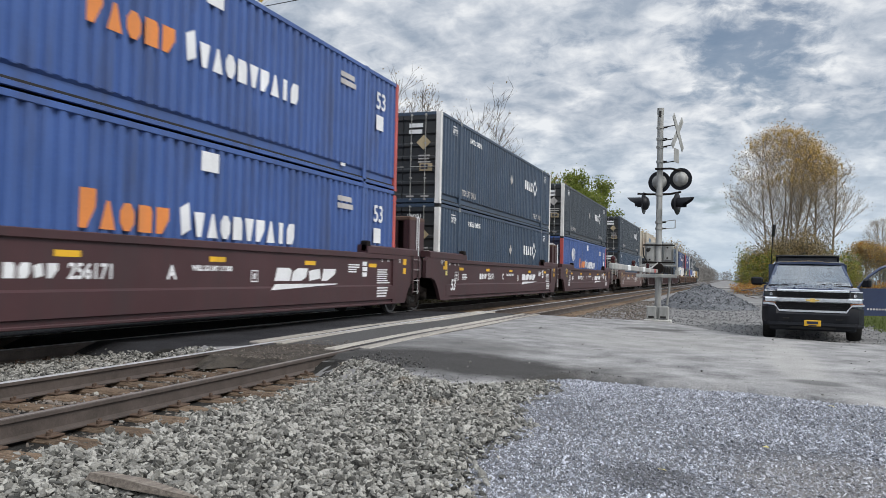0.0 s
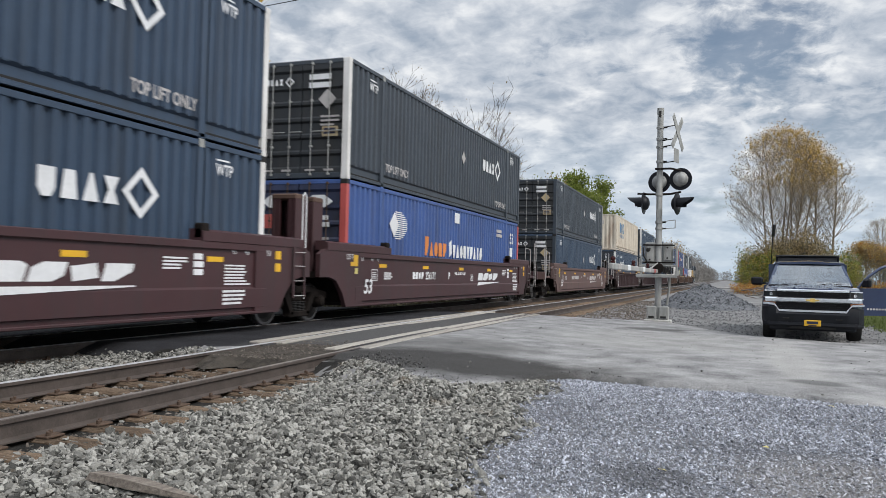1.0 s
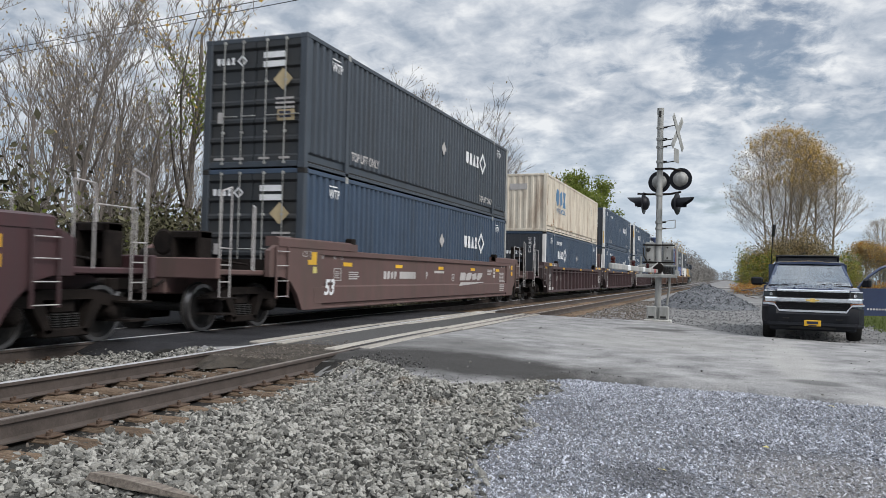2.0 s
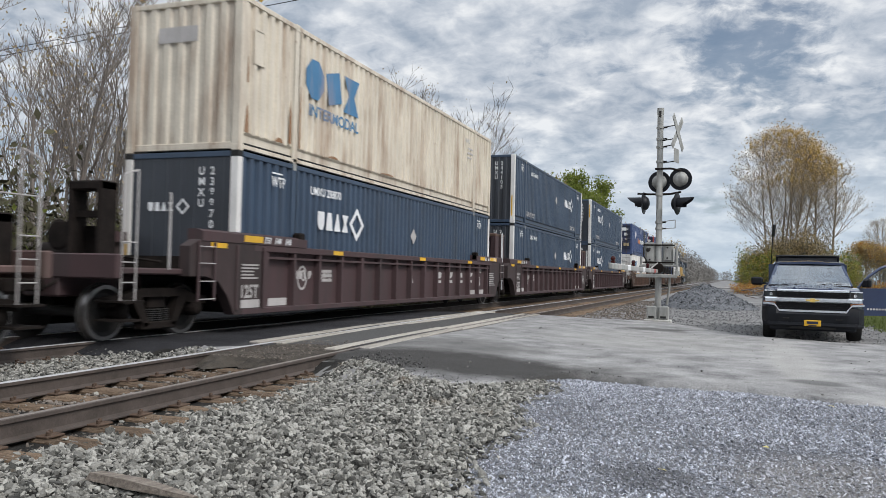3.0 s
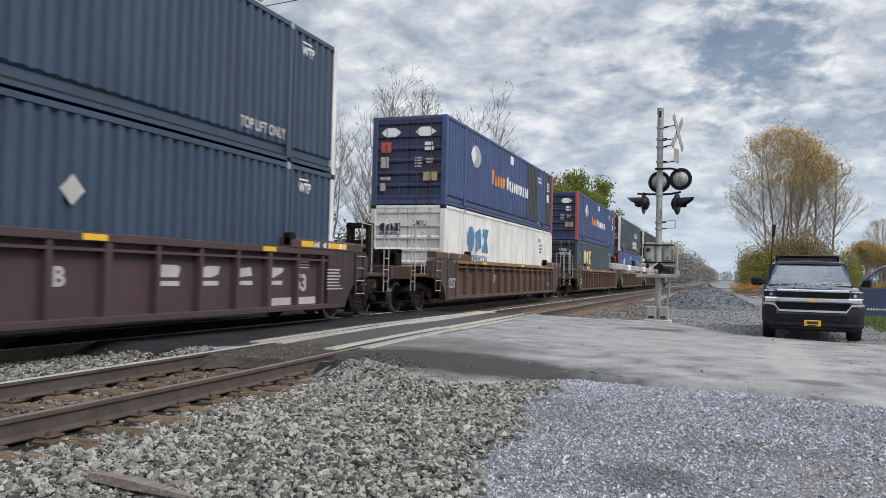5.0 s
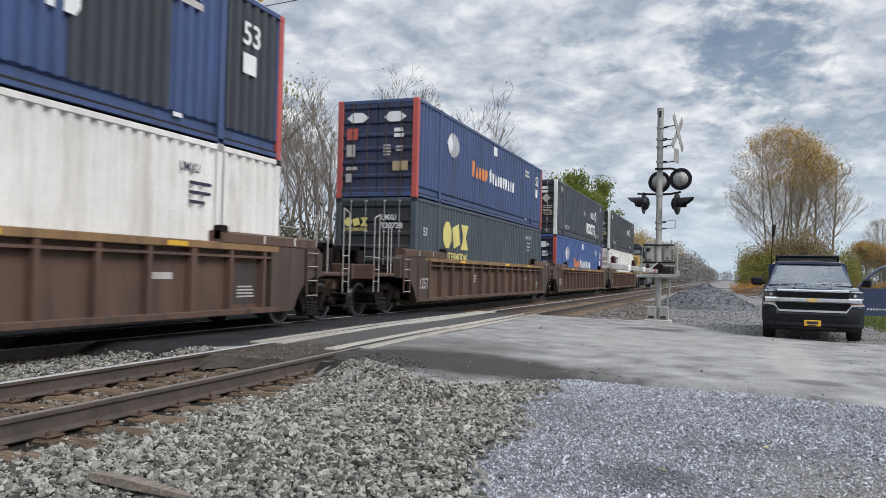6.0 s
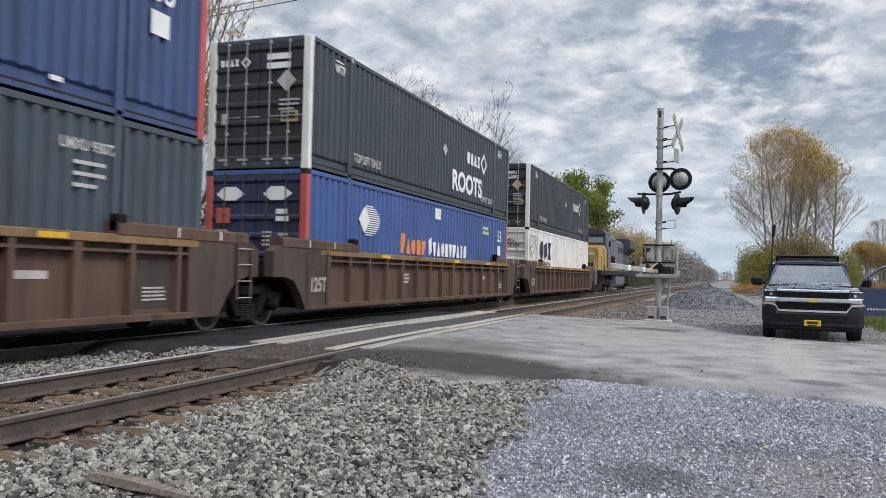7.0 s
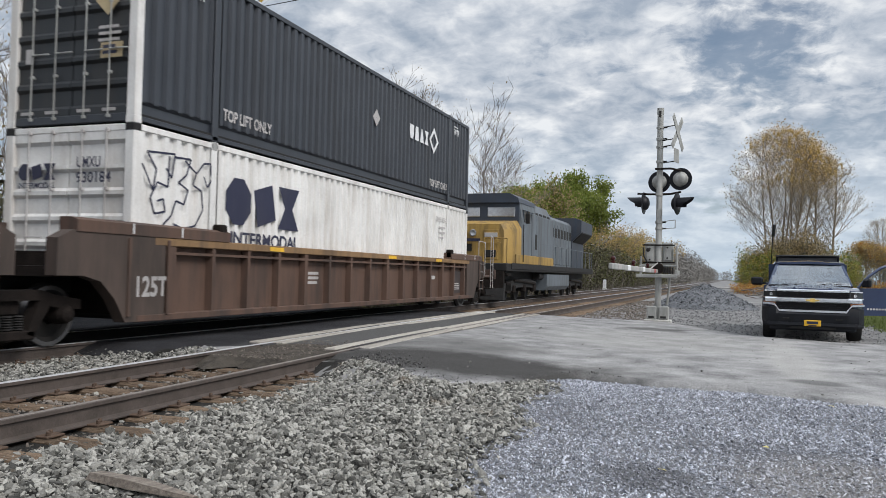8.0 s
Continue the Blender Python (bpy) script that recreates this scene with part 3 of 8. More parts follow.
def worn_tie(rng):
    """A timber with rounded, split and uneven ends and edges."""
    secs = []
    for x in (-1.3, -1.24, -0.9, -0.45, 0.0, 0.45, 0.9, 1.22, 1.3):
        e = 0.03 if abs(x) > 1.28 else 0.0
        j = lambda a=0.010: rng.uniform(-a, a)
        secs.append([(x + j(0.03), -0.115 + e + j(), -0.36), (x + j(0.03), 0.115 - e + j(), -0.36), (x + j(0.03), 0.113 - e + j(), -0.20 - e + j()),
                     (x + j(0.03), 0.085 - e + j(), -0.178 - e + j(0.006)), (x + j(0.03), 0.02 + j(0.03), -0.182 - e + j(0.012)), (x + j(0.03), -0.085 + e + j(), -0.178 - e + j(0.006)), (x + j(0.03), -0.113 + e + j(), -0.20 - e + j())])
    return Shape().loft(secs)


def track(name, xf, label, head):
    t = thing(name, label, "railway track", kind="structure")
    for sgn in (-1, 1):
        r = part("rail", swept(lambda y: xf(y) + sgn * GAUGE, RAIL_YS, RAIL_PROFILE), "rail", t, smooth=True)
        part("railhead", swept(lambda y: xf(y) + sgn * GAUGE, RAIL_YS, [(-0.037, -0.010), (-0.031, 0.001), (-0.022, 0.004), (0.022, 0.004), (0.031, 0.001), (0.037, -0.010)] if head[(sgn + 1) // 2] == "polish" else [(-0.026, 0.0), (0.026, 0.0), (0.022, 0.003), (-0.022, 0.003)]),
             head[(sgn + 1) // 2], r, "wheel-worn steel strip on the railhead")
    rng = random.Random(7)
    y = -30.0
    far = Shape()
    while y < 120:
        crossing = 10.3 < y < 22.4
        if not crossing:
            cx, tw = float(xf(y)), rng.uniform(-0.02, 0.02)
            if -8 < y < 42:
                ends = rng.uniform(-0.08, 0.08)
                o = part("tie", lambda: worn_tie(rng), "tie", t, key=rng.randrange(4))
                o.matrix_basis = Matrix.Translation((cx + ends, y, rng.uniform(-0.012, 0.0))) @ Matrix.Rotation(tw, 4, "Z")
                if y < 24:
                    for sgn in (-1, 1):
                        p = part("tie_plate", lambda: joined(Shape().box(-0.18, 0.18, -0.09, 0.09, -0.18, -0.163, 0.004),
                                 Shape().box(-0.10, -0.072, -0.05, -0.02, -0.165, -0.135, 0.006), Shape().box(0.072, 0.10, 0.02, 0.05, -0.165, -0.135, 0.006),
                                 Shape().box(-0.16, -0.13, 0.03, 0.06, -0.165, -0.13, 0.006), Shape().box(0.13, 0.16, -0.06, -0.03, -0.165, -0.13, 0.006)), "plate", t, key=1)
                        p.matrix_basis = pose(cx + sgn * GAUGE, y, 0)
            else:
                far.box(cx - 1.3, cx + 1.3, y - 0.115, y + 0.115, -0.36, -0.18)
        y += 0.52 + rng.uniform(-0.025, 0.025)
    tagged(part("far_ties", far, "tie", t), kind="stuff")
    return t


near_track = track("near_track", near_x, "rusty near railway track on weathered timber ties", ("polish", "dullhead"))
far_track = track("far_track", lambda y: TRAIN_X, "railway track that carries the freight train", ("polish", "polish"))

# crossing timbers, laid in lengths along both sides of each rail of the near track
rng = random.Random(3)
planking = thing("crossing_timbers", "grey weathered crossing timbers along the near rails", "crossing planks", kind="structure")
for rail, y0, y1 in ((1, 10.35, 22.7), (-1, 10.7, 23.2)):
    for off in (-0.205, 0.165):
        y = y0 + (0.35 if off > 0 and rail > 0 else 0) + (-0.1 if off < 0 else 0)
        while y < y1 - 0.3:
            ln = min(rng.choice((2.4, 2.44, 3.0)), y1 - y)
            w = 0.21 if off < 0 else 0.23
            o = part("plank", lambda: Shape().box(-0.09, 0.09, 0.012, ln - 0.012, -0.16, 0.004, 0.014), "plank", planking)
            o.matrix_basis = Matrix.Translation((float(near_x(y + ln / 2)) + rail * GAUGE + off, y, rng.uniform(-0.006, 0.012))) @ Matrix.Rotation(
                -math.atan2(float(near_x(y + ln) - near_x(y)), ln) + rng.uniform(-0.004, 0.004), 4, "Z")
            y += ln


# the road covers the flangeways, so dark strips stand in for their shade
for rail in (-1, 1):
    for side in (-0.064, 0.064):
        fl = [(-0.024, -0.05), (0.024, -0.05), (0.024, -0.010), (-0.024, -0.010)]
        part("flangeway", swept(lambda y: near_x(y) + rail * GAUGE + side, [10.3 + 0.5 * k for k in range(26)], fl), "dark_asphalt", planking, "dark strip standing in for the shaded gap beside the rail")


# ---- loose stone ----
def stone_shapes(count, detail, seed):
    r = np.random.RandomState(seed)
    if detail:
        g = (1 + 5 ** 0.5) / 2
        v = np.array([(-1, g, 0), (1, g, 0), (-1, -g, 0), (1, -g, 0), (0, -1, g), (0, 1, g), (0, -1, -g), (0, 1, -g), (g, 0, -1), (g, 0, 1), (-g, 0, -1), (-g, 0, 1)], float)
        v /= np.linalg.norm(v[0])
        f = np.array([(0, 11, 5), (0, 5, 1), (0, 1, 7), (0, 7, 10), (0, 10, 11), (1, 5, 9), (5, 11, 4), (11, 10, 2), (10, 7, 6), (7, 1, 8),
                      (3, 9, 4), (3, 4, 2), (3, 2, 6), (3, 6, 8), (3, 8, 9), (4, 9, 5), (2, 4, 11), (6, 2, 10), (8, 6, 7), (9, 8, 1)])
    else:
        v = np.array([(1, 0, 0), (-1, 0, 0), (0, 1, 0), (0, -1, 0), (0, 0, 1), (0, 0, -1)], float)
        f = np.array([(0, 2, 4), (2, 1, 4), (1, 3, 4), (3, 0, 4), (2, 0, 5), (1, 2, 5), (3, 1, 5), (0, 3, 5)])
    return [v * r.uniform(0.62, 1.25, (len(v), 1)) * r.uniform(0.7, 1.25, 3) * (1.1, 0.78, 0.46) for _ in range(count)], f


def scatter(name, pts, sizes, mat, label, detail, seed, sink=0.25):
    r = np.random.RandomState(seed)
    shapes, f = stone_shapes(24, detail, seed)
    base = np.array(shapes)[r.randint(0, 24, len(pts))]
    q = r.normal(size=(len(pts), 4)) * (1, 0.45, 0.45, 1)
    q /= np.linalg.norm(q, axis=1)[:, None]
    w, x, y, z = q.T
    R = np.stack([1 - 2 * (y * y + z * z), 2 * (x * y - w * z), 2 * (x * z + w * y), 2 * (x * y + w * z), 1 - 2 * (x * x + z * z), 2 * (y * z - w * x),
                  2 * (x * z - w * y), 2 * (y * z + w * x), 1 - 2 * (x * x + y * y)], -1).reshape(-1, 3, 3)
    v = np.einsum("nij,nkj->nki", R, base) * sizes[:, None, None] * 0.5 + pts[:, None, :]
    v[:, :, 2] += (sizes * (0.5 - sink) * 0.6)[:, None]
    n = base.shape[1]
    t = (f[None] + (np.arange(len(pts)) * n)[:, None, None]).reshape(-1, 3)
    ob = new(name, tri_mesh(name, v.reshape(-1, 3), t, mat))
    return tagged(ob, label, "gravel", kind="stuff")


def strewn(n, x0, x1, y0, y1, keep, seed, zf=ground_z, near=1.0):
    r = np.random.RandomState(seed)
    x = r.uniform(x0, x1, n)
    y = y0 + (y1 - y0) * r.uniform(0, 1, n) ** near
    ok = keep(x, y, r)
    x, y = x[ok], y[ok]
    return np.stack([x, y, zf(x, y)], -1), r


def fringe(y):
    """Where the coarse ballast gives way to the fine stone."""
    return -1.55 - 0.09 * (y - 4) + 0.10 * np.sin(y * 3) + 0.05 * np.sin(y * 11)


def ballast_keep(x, y, r):
    edge = fringe(y) + r.normal(0, 0.09, len(x))
    return (x < edge) & (y < road_near(x) - 0.02 + r.normal(0, 0.05, len(x)))


# a sheet under the ballast, coloured dark to stand for shade in its gaps
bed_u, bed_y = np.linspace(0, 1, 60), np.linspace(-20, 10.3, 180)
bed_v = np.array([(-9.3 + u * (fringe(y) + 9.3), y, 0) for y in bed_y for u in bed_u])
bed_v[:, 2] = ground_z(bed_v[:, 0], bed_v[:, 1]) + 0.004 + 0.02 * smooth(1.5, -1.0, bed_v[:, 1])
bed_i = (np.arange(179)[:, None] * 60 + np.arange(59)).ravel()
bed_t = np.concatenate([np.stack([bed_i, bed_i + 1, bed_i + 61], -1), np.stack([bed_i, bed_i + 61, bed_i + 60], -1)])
tagged(new("ballast_bed", tri_mesh("ballast_bed", bed_v, bed_t, "fines")), "fines under the broken ballast, coloured near black for the shade in the gaps", "ground", kind="structure")
p, r = strewn(33000, -4.7, -1.2, 2.2, 9.6, ballast_keep, 1)
scatter("ballast", p, np.clip(r.lognormal(math.log(0.049), 0.30, len(p)), 0.02, 0.11), "ballast", "coarse grey broken ballast beside the near rail", True, 1)
p, r = strewn(15000, -4.7, -1.0, -7, 2.2, ballast_keep, 31, lambda x, y: ground_z(x, y) + 0.02)
scatter("ballast_behind", p, np.clip(r.lognormal(math.log(0.06), 0.3, len(p)), 0.03, 0.11), "ballast", "coarse grey ballast further along the near rail", False, 31)
p, r = strewn(9000, -7.0, -4.55, 1.5, 10.2, lambda x, y, r: np.abs(np.abs(x - near_x(y)) - GAUGE) > 0.08, 2, lambda x, y: ground_z(x, y) * 0 - 0.235)
scatter("track_ballast", p, np.clip(r.lognormal(math.log(0.04), 0.3, len(p)), 0.018, 0.075), "brown_ballast", "rust-stained ballast between the ties of the near track", True, 2)
p, r = strewn(900, -7.1, -4.4, 1.5, 10.2, lambda x, y, r: np.abs(np.abs(x - near_x(y)) - GAUGE) > 0.13, 22, lambda x, y: ground_z(x, y) * 0 - 0.19)
scatter("stray_ballast", p, np.clip(r.lognormal(math.log(0.03), 0.4, len(p)), 0.012, 0.07), "ballast", "stray stones lying on the ties", True, 22)
p, r = strewn(7000, -8.9, -6.8, 3.5, 9.6, lambda x, y, r: y < road_near(x) - 0.25 - 0.45 * (x < -7.6), 3, lambda x, y: ground_z(x, y) + 0.05)
scatter("ballast_between_tracks", p, np.clip(r.lognormal(math.log(0.05), 0.25, len(p)), 0.025, 0.09), "ballast", "grey ballast heaped between the two tracks", True, 3)
p, r = strewn(16000, -11.5, -2.3, 22.9, 48, lambda x, y, r: (y > road_far(x) + 0.1) & (np.abs(x - near_x(y)) > 0.9) | (y > 24), 4)
scatter("far_ballast", p, np.clip(r.lognormal(math.log(0.065), 0.3, len(p)), 0.03, 0.12), "brown_ballast", "brown-grey ballast along the tracks past the crossing", False, 4)
lot_u, lot_y = np.linspace(0, 1, 50), np.linspace(-14, 10.4, 140)
lot_v = np.array([(fringe(y) - 0.05 + u * 9.0, y, 0) for y in lot_y for u in lot_u])
lot_v[:, 2] = ground_z(lot_v[:, 0], lot_v[:, 1]) + 0.001 + 0.02 * smooth(2.0, -1.0, lot_v[:, 1])
lot_i = (np.arange(139)[:, None] * 50 + np.arange(49)).ravel()
lot_t = np.concatenate([np.stack([lot_i, lot_i + 1, lot_i + 51], -1), np.stack([lot_i, lot_i + 51, lot_i + 50], -1)])
tagged(new("lot_surface", tri_mesh("lot_surface", lot_v, lot_t, "lot")), "packed crushed stone of the parking lot", "ground", kind="structure")
p, r = strewn(120000, -2.1, 4.6, 2.9, 10.2, lambda x, y, r: (x > fringe(y) + r.normal(0, 0.1, len(x))) & (y < road_near(x) + 0.02 + np.abs(r.normal(0, 0.05, len(x)))), 5, near=1.25)
scatter("fine_gravel", p, np.clip(r.lognormal(math.log(0.019), 0.32, len(p)), 0.009, 0.045), "pea", "fine crushed blue-grey stone of the parking lot", False, 5, 0.0)
p, r = strewn(26000, -2.0, 5.4, -6, 2.9, lambda x, y, r: x > fringe(y), 32, lambda x, y: ground_z(x, y) + 0.02)
scatter("fine_gravel_behind", p, np.clip(r.lognormal(math.log(0.026), 0.3, len(p)), 0.012, 0.05), "pea", "fine crushed stone round the standing place", False, 32, 0.0)
p, r = strewn(14000, -2.4, 5.2, 18, 46, lambda x, y, r: y > road_far(x) + 0.05, 6)
scatter("lane_gravel", p, np.clip(r.lognormal(math.log(0.045), 0.3, len(p)), 0.02, 0.09), "lane", "loose grey stone on the lane beside the tracks", False, 6)
p, r = strewn(420, -4.6, 6, 9, 20, lambda x, y, r: (y > road_near(x)) & (y < road_far(x)), 8, road_z)
scatter("road_grit", p, np.clip(r.lognormal(math.log(0.022), 0.4, len(p)), 0.01, 0.06), "ballast", "stray stones lying on the asphalt", False, 8)


p, r = strewn(3600, -4.7, -1.2, 8.2, 11.4, lambda x, y, r: (y > road_near(x) - 0.05) & (y < road_near(x) + 0.15 + np.abs(r.normal(0, 0.5, len(x))) * smooth(-1.4, -3.0, x)), 18, lambda x, y: road_z(x, y) + 0.006)
scatter("apron_grit", p, np.clip(r.lognormal(math.log(0.014), 0.4, len(p)), 0.006, 0.04), "apron_grit", "dark grit on the crumbling apron", False, 18)


p, r = strewn(2600, -6.85, -5.45, 8.9, 11.7, lambda x, y, r: np.abs(np.abs(x - near_x(y)) - GAUGE) > 0.10, 41, lambda x, y: road_z(x, y) - 0.002 + 0 * x)
scatter("infill_grit", p, np.clip(r.lognormal(math.log(0.022), 0.4, len(p)), 0.008, 0.05), "brown_ballast", "brown grit on the dirt between the near rails", False, 41)
p, r = strewn(2600, -4.75, -3.2, 9.0, 10.8, lambda x, y, r: (y > road_near(x) - 0.1) & (y < road_near(x) + np.abs(r.normal(0, 0.45, len(x)))), 42, lambda x, y: road_z(x, y) + 0.002)
scatter("edge_grit", p, np.clip(r.lognormal(math.log(0.024), 0.45, len(p)), 0.008, 0.06), "apron_grit", "loose dark crumbs at the broken asphalt edge", False, 42)


def mound_z(x, y):
    d = np.hypot((x + 0.95) / 2.3, (y - 38.5) / 3.2)
    return ground_z(x, y) + 1.12 * np.clip(1 - d, 0, 1) ** 0.85 + 0.05 * np.sin(x * 5) * np.sin(y * 4) * (d < 1)


mound = thing("stone_heap", "heap of loose grey ballast beside the tracks", "gravel heap")
hx_, hy_ = np.linspace(-3.4, 1.5, 50), np.linspace(35, 42, 50)
o = new("heap_core", sheet("heap_core", hx_, hy_, lambda x, y: mound_z(x, y) - 0.03, "heap"))
o.parent = mound
p, r = strewn(3600, -3.3, 1.4, 35.2, 41.8, lambda x, y, r: np.hypot((x + 0.95) / 2.3, (y - 38.5) / 3.2) < 1.02, 9, mound_z)
o = scatter("loose_stone", p, np.clip(r.lognormal(math.log(0.085), 0.3, len(p)), 0.04, 0.16), "heap", "", False, 9)
o.parent = mound
del o["category"]

log = Shape().loft([[(-0.5, -0.07, 0), (-0.5, 0.07, 0), (-0.48, 0.075, 0.06), (-0.47, -0.05, 0.085)],
                    [(0.0, -0.085, 0), (0.0, 0.08, 0), (0.0, 0.085, 0.075), (0.0, -0.07, 0.095)],
                    [(0.35, -0.06, 0), (0.38, 0.06, 0), (0.4, 0.055, 0.05), (0.36, -0.05, 0.06)],
                    [(0.62, -0.02, 0), (0.66, 0.03, 0), (0.66, 0.02, 0.03), (0.63, -0.015, 0.03)]])
log = solid("split_timber", log, "log", "splintered grey-brown timber lying on the ballast", "timber")
log.matrix_basis = pose(-3.45, 3.98, float(ground_z(-3.45, 3.98)) + 0.045, 0, 2, -3) @ Matrix.Diagonal((0.72, 0.8, 0.55, 1))


# ---- containers ----
LONG, HALF, HIGH, POST = 16.154, 1.295, 2.896, 1.981


def corrugated(length, z0, z1, pitch=0.2715, depth=0.06):
    """The outline of a pressed wall in length and depth, outer face at zero."""
    pts, u, n = [], 0.0, max(1, round(length / pitch))
    p = length / n
    for i in range(n):
        for a, d in ((0.0, 0), (0.36, 0), (0.49, 1), (0.87, 1)):
            pts.append((u + a * p, -d * depth))
        u += p
    pts.append((length, 0))
    v = []
    for a, d in pts:
        v += [(a, d, z0), (a, d, z1)]
    return v, [(2 * i, 2 * i + 2, 2 * i + 3, 2 * i + 1) for i in range(len(pts) - 1)]


def side_wall(sgn):
    s = Shape()
    for y0, y1 in ((0.14, POST - 0.125), (POST + 0.125, LONG - POST - 0.125), (LONG - POST + 0.125, LONG - 0.14)):
        v, f = corrugated(y1 - y0, 0.34, HIGH - 0.09)
        s.add([(sgn * (HALF - 0.014 + d), y0 + a, z) for a, d, z in v], f)
    return s


def end_wall_ribbed():
    s = Shape()
    v, f = corrugated(2 * HALF - 0.36, 0.16, HIGH - 0.1, 0.32, 0.04)
    return s.add([(-HALF + 0.18 + a, 0.02 - d, z) for a, d, z in v], f)


def end_wall_flat():
    pts, w = [], 2 * HALF - 0.36
    for k in range(7):
        x = -HALF + 0.18 + w * (k + 0.5) / 7
        pts += [(x - 0.016, 0.03), (x - 0.010, 0.020), (x + 0.010, 0.020), (x + 0.016, 0.03)]
    poly = [(-HALF + 0.18, 0.06), (-HALF + 0.18, 0.03)] + pts + [(HALF - 0.18, 0.03), (HALF - 0.18, 0.06)]
    return Shape().prism(poly, "z", 0.16, HIGH - 0.1)


def door_leaf(sgn):
    """A pressed door with six sunk fields."""
    x0, x1 = (0.012, HALF - 0.17) if sgn > 0 else (-HALF + 0.17, -0.012)
    pts = [(0.09, 0.15), (0.018, 0.15), (0.018, 0.27)]
    for k in range(1, 6):
        z = 0.27 + k * (HIGH - 0.49) / 6
        pts += [(0.064, z - (HIGH - 0.49) / 6 + 0.05), (0.064, z - 0.11), (0.018, z - 0.06), (0.018, z)]
    pts += [(0.064, HIGH - 0.30 - 0.34), (0.064, HIGH - 0.30), (0.018, HIGH - 0.24), (0.018, HIGH - 0.1), (0.09, HIGH - 0.1)]
    return Shape().prism(pts, "x", x0, x1)


def lock_rod(x):
    s = Shape().rod((x, -0.012, 0.1), (x, -0.012, HIGH - 0.06), 0.012, 8)
    for z in (0.12, 0.8, 1.9, HIGH - 0.1):
        s.box(x - 0.035, x + 0.035, -0.02, 0.03, z - 0.025, z + 0.025, 0.006)
    return s.rod((x, -0.03, 1.15), (x + 0.36, -0.03, 1.15), 0.013, 6)


OUTLINES = {
    "flag": ((0, 0), (.45, 0), (1, .55), (1, 1), (0, 1)),
    "wedge": ((0, 0), (.40, 1), (.60, 1), (1, 0)),
    "disc": ((0, .3), (0, .7), (.3, 1), (.7, 1), (1, .7), (1, .3), (.7, 0), (.3, 0)),
    "block": ((0, 0), (1, 0), (1, .8), (.8, 1), (0, 1)),
    "bend": ((.2, 0), (1, .2), (.8, 1), (0, .8)),
    "cap": ((.3, 0), (.7, 0), (1, 1), (0, 1)),
    "stem": ((.25, 0), (.75, 0), (.75, 1), (.25, 1)),
    "notch": ((0, 0), (.7, 0), (1, .3), (1, 1), (.3, 1), (0, .7)),
    "cup": ((.25, 0), (.75, 0), (1, .3), (1, 1), (0, 1), (0, .3)),
    "peak": ((0, 0), (.18, 1), (.82, 1), (1, 0)),
    "waist": ((0, 0), (.32, .5), (0, 1), (1, 1), (.68, .5), (1, 0)),
}


def glyph(kind, x, y, w, h, lean=0.0):
    """One plain shape of an emblem, in a field of that size."""
    return Shape().prism([(x + u * w + v * h * lean, y + v * h) for u, v in OUTLINES[kind]], "z", 0, 0.004)


def whole(*shapes):
    """Joins shapes that are each one letter."""
    r = Shape()
    for s in shapes:
        r.add(s.v, s.f)
    r.pieces = list(shapes)
    return r


def row_of(kinds, x, y, width, h, first=1.0, gap=0.24, lean=0.0):
    kinds = kinds.split()
    w = width / len(kinds)
    return whole(*[glyph(k, x + i * w, y, w * (1 - gap), h * (first if i == 0 else 1), lean) for i, k in enumerate(kinds)])


def bars(x, y, n, w, h, pitch, seed=0):
    r = random.Random(seed)
    return plates([(x, y - i * pitch, x + w * r.uniform(0.7, 1), y - i * pitch + h) for i in range(n)])


def diamond(cx, cy, rad, w):
    s = Shape()
    v = [(cx + rr * math.cos(a), cy + rr * math.sin(a), 0.004) for a in (0, math.pi / 2, math.pi, -math.pi / 2) for rr in (rad, rad - w)]
    return s.add(v, [(2 * i, 2 * i + 1, 2 * ((i + 1) % 4) + 1, 2 * ((i + 1) % 4)) for i in range(4)])


SIDE_X = HALF - 0.009


def side_patch(y0, y1):
    """A stretch of the pressed wall in another paint, a hair in front of it."""
    s = Shape()
    for a0, a1 in ((POST + 0.125, LONG - POST - 0.125), (LONG - POST + 0.125, LONG - 0.14)):
        v, f = corrugated(a1 - a0, 0.36, HIGH - 0.105)
        keep = [q for q in f if all(y0 <= a0 + v[i][0] <= y1 for i in q)]
        if keep:
            used = sorted({i for q in keep for i in q})
            place = {i: k for k, i in enumerate(used)}
            s.add([(HALF - 0.010 + v[i][1], a0 + v[i][0], v[i][2]) for i in used], [tuple(place[i] for i in q) for q in keep])
    return s



def side_mark(c, shape, mat, y, z, name="marking", label=""):
    if name == "lettering" and len(shape.pieces) > 1:
        for one in shape.pieces:
            part("letter", on_side(one, SIDE_X, y, z), mat, c, label)
        return c
    return part(name, on_side(shape, SIDE_X, y, z), mat, c, label)


def end_mark(c, shape, mat, x, z, name="marking", label="", y=-0.006):
    if name == "lettering" and len(shape.pieces) > 1:
        for one in shape.pieces:
            part("letter", on_end(one, x, y, z), mat, c, label)
        return c
    return part(name, on_end(shape, x, y, z), mat, c, label)


WORDMARK = "cup peak wedge waist"
BADGE = "disc bend waist"


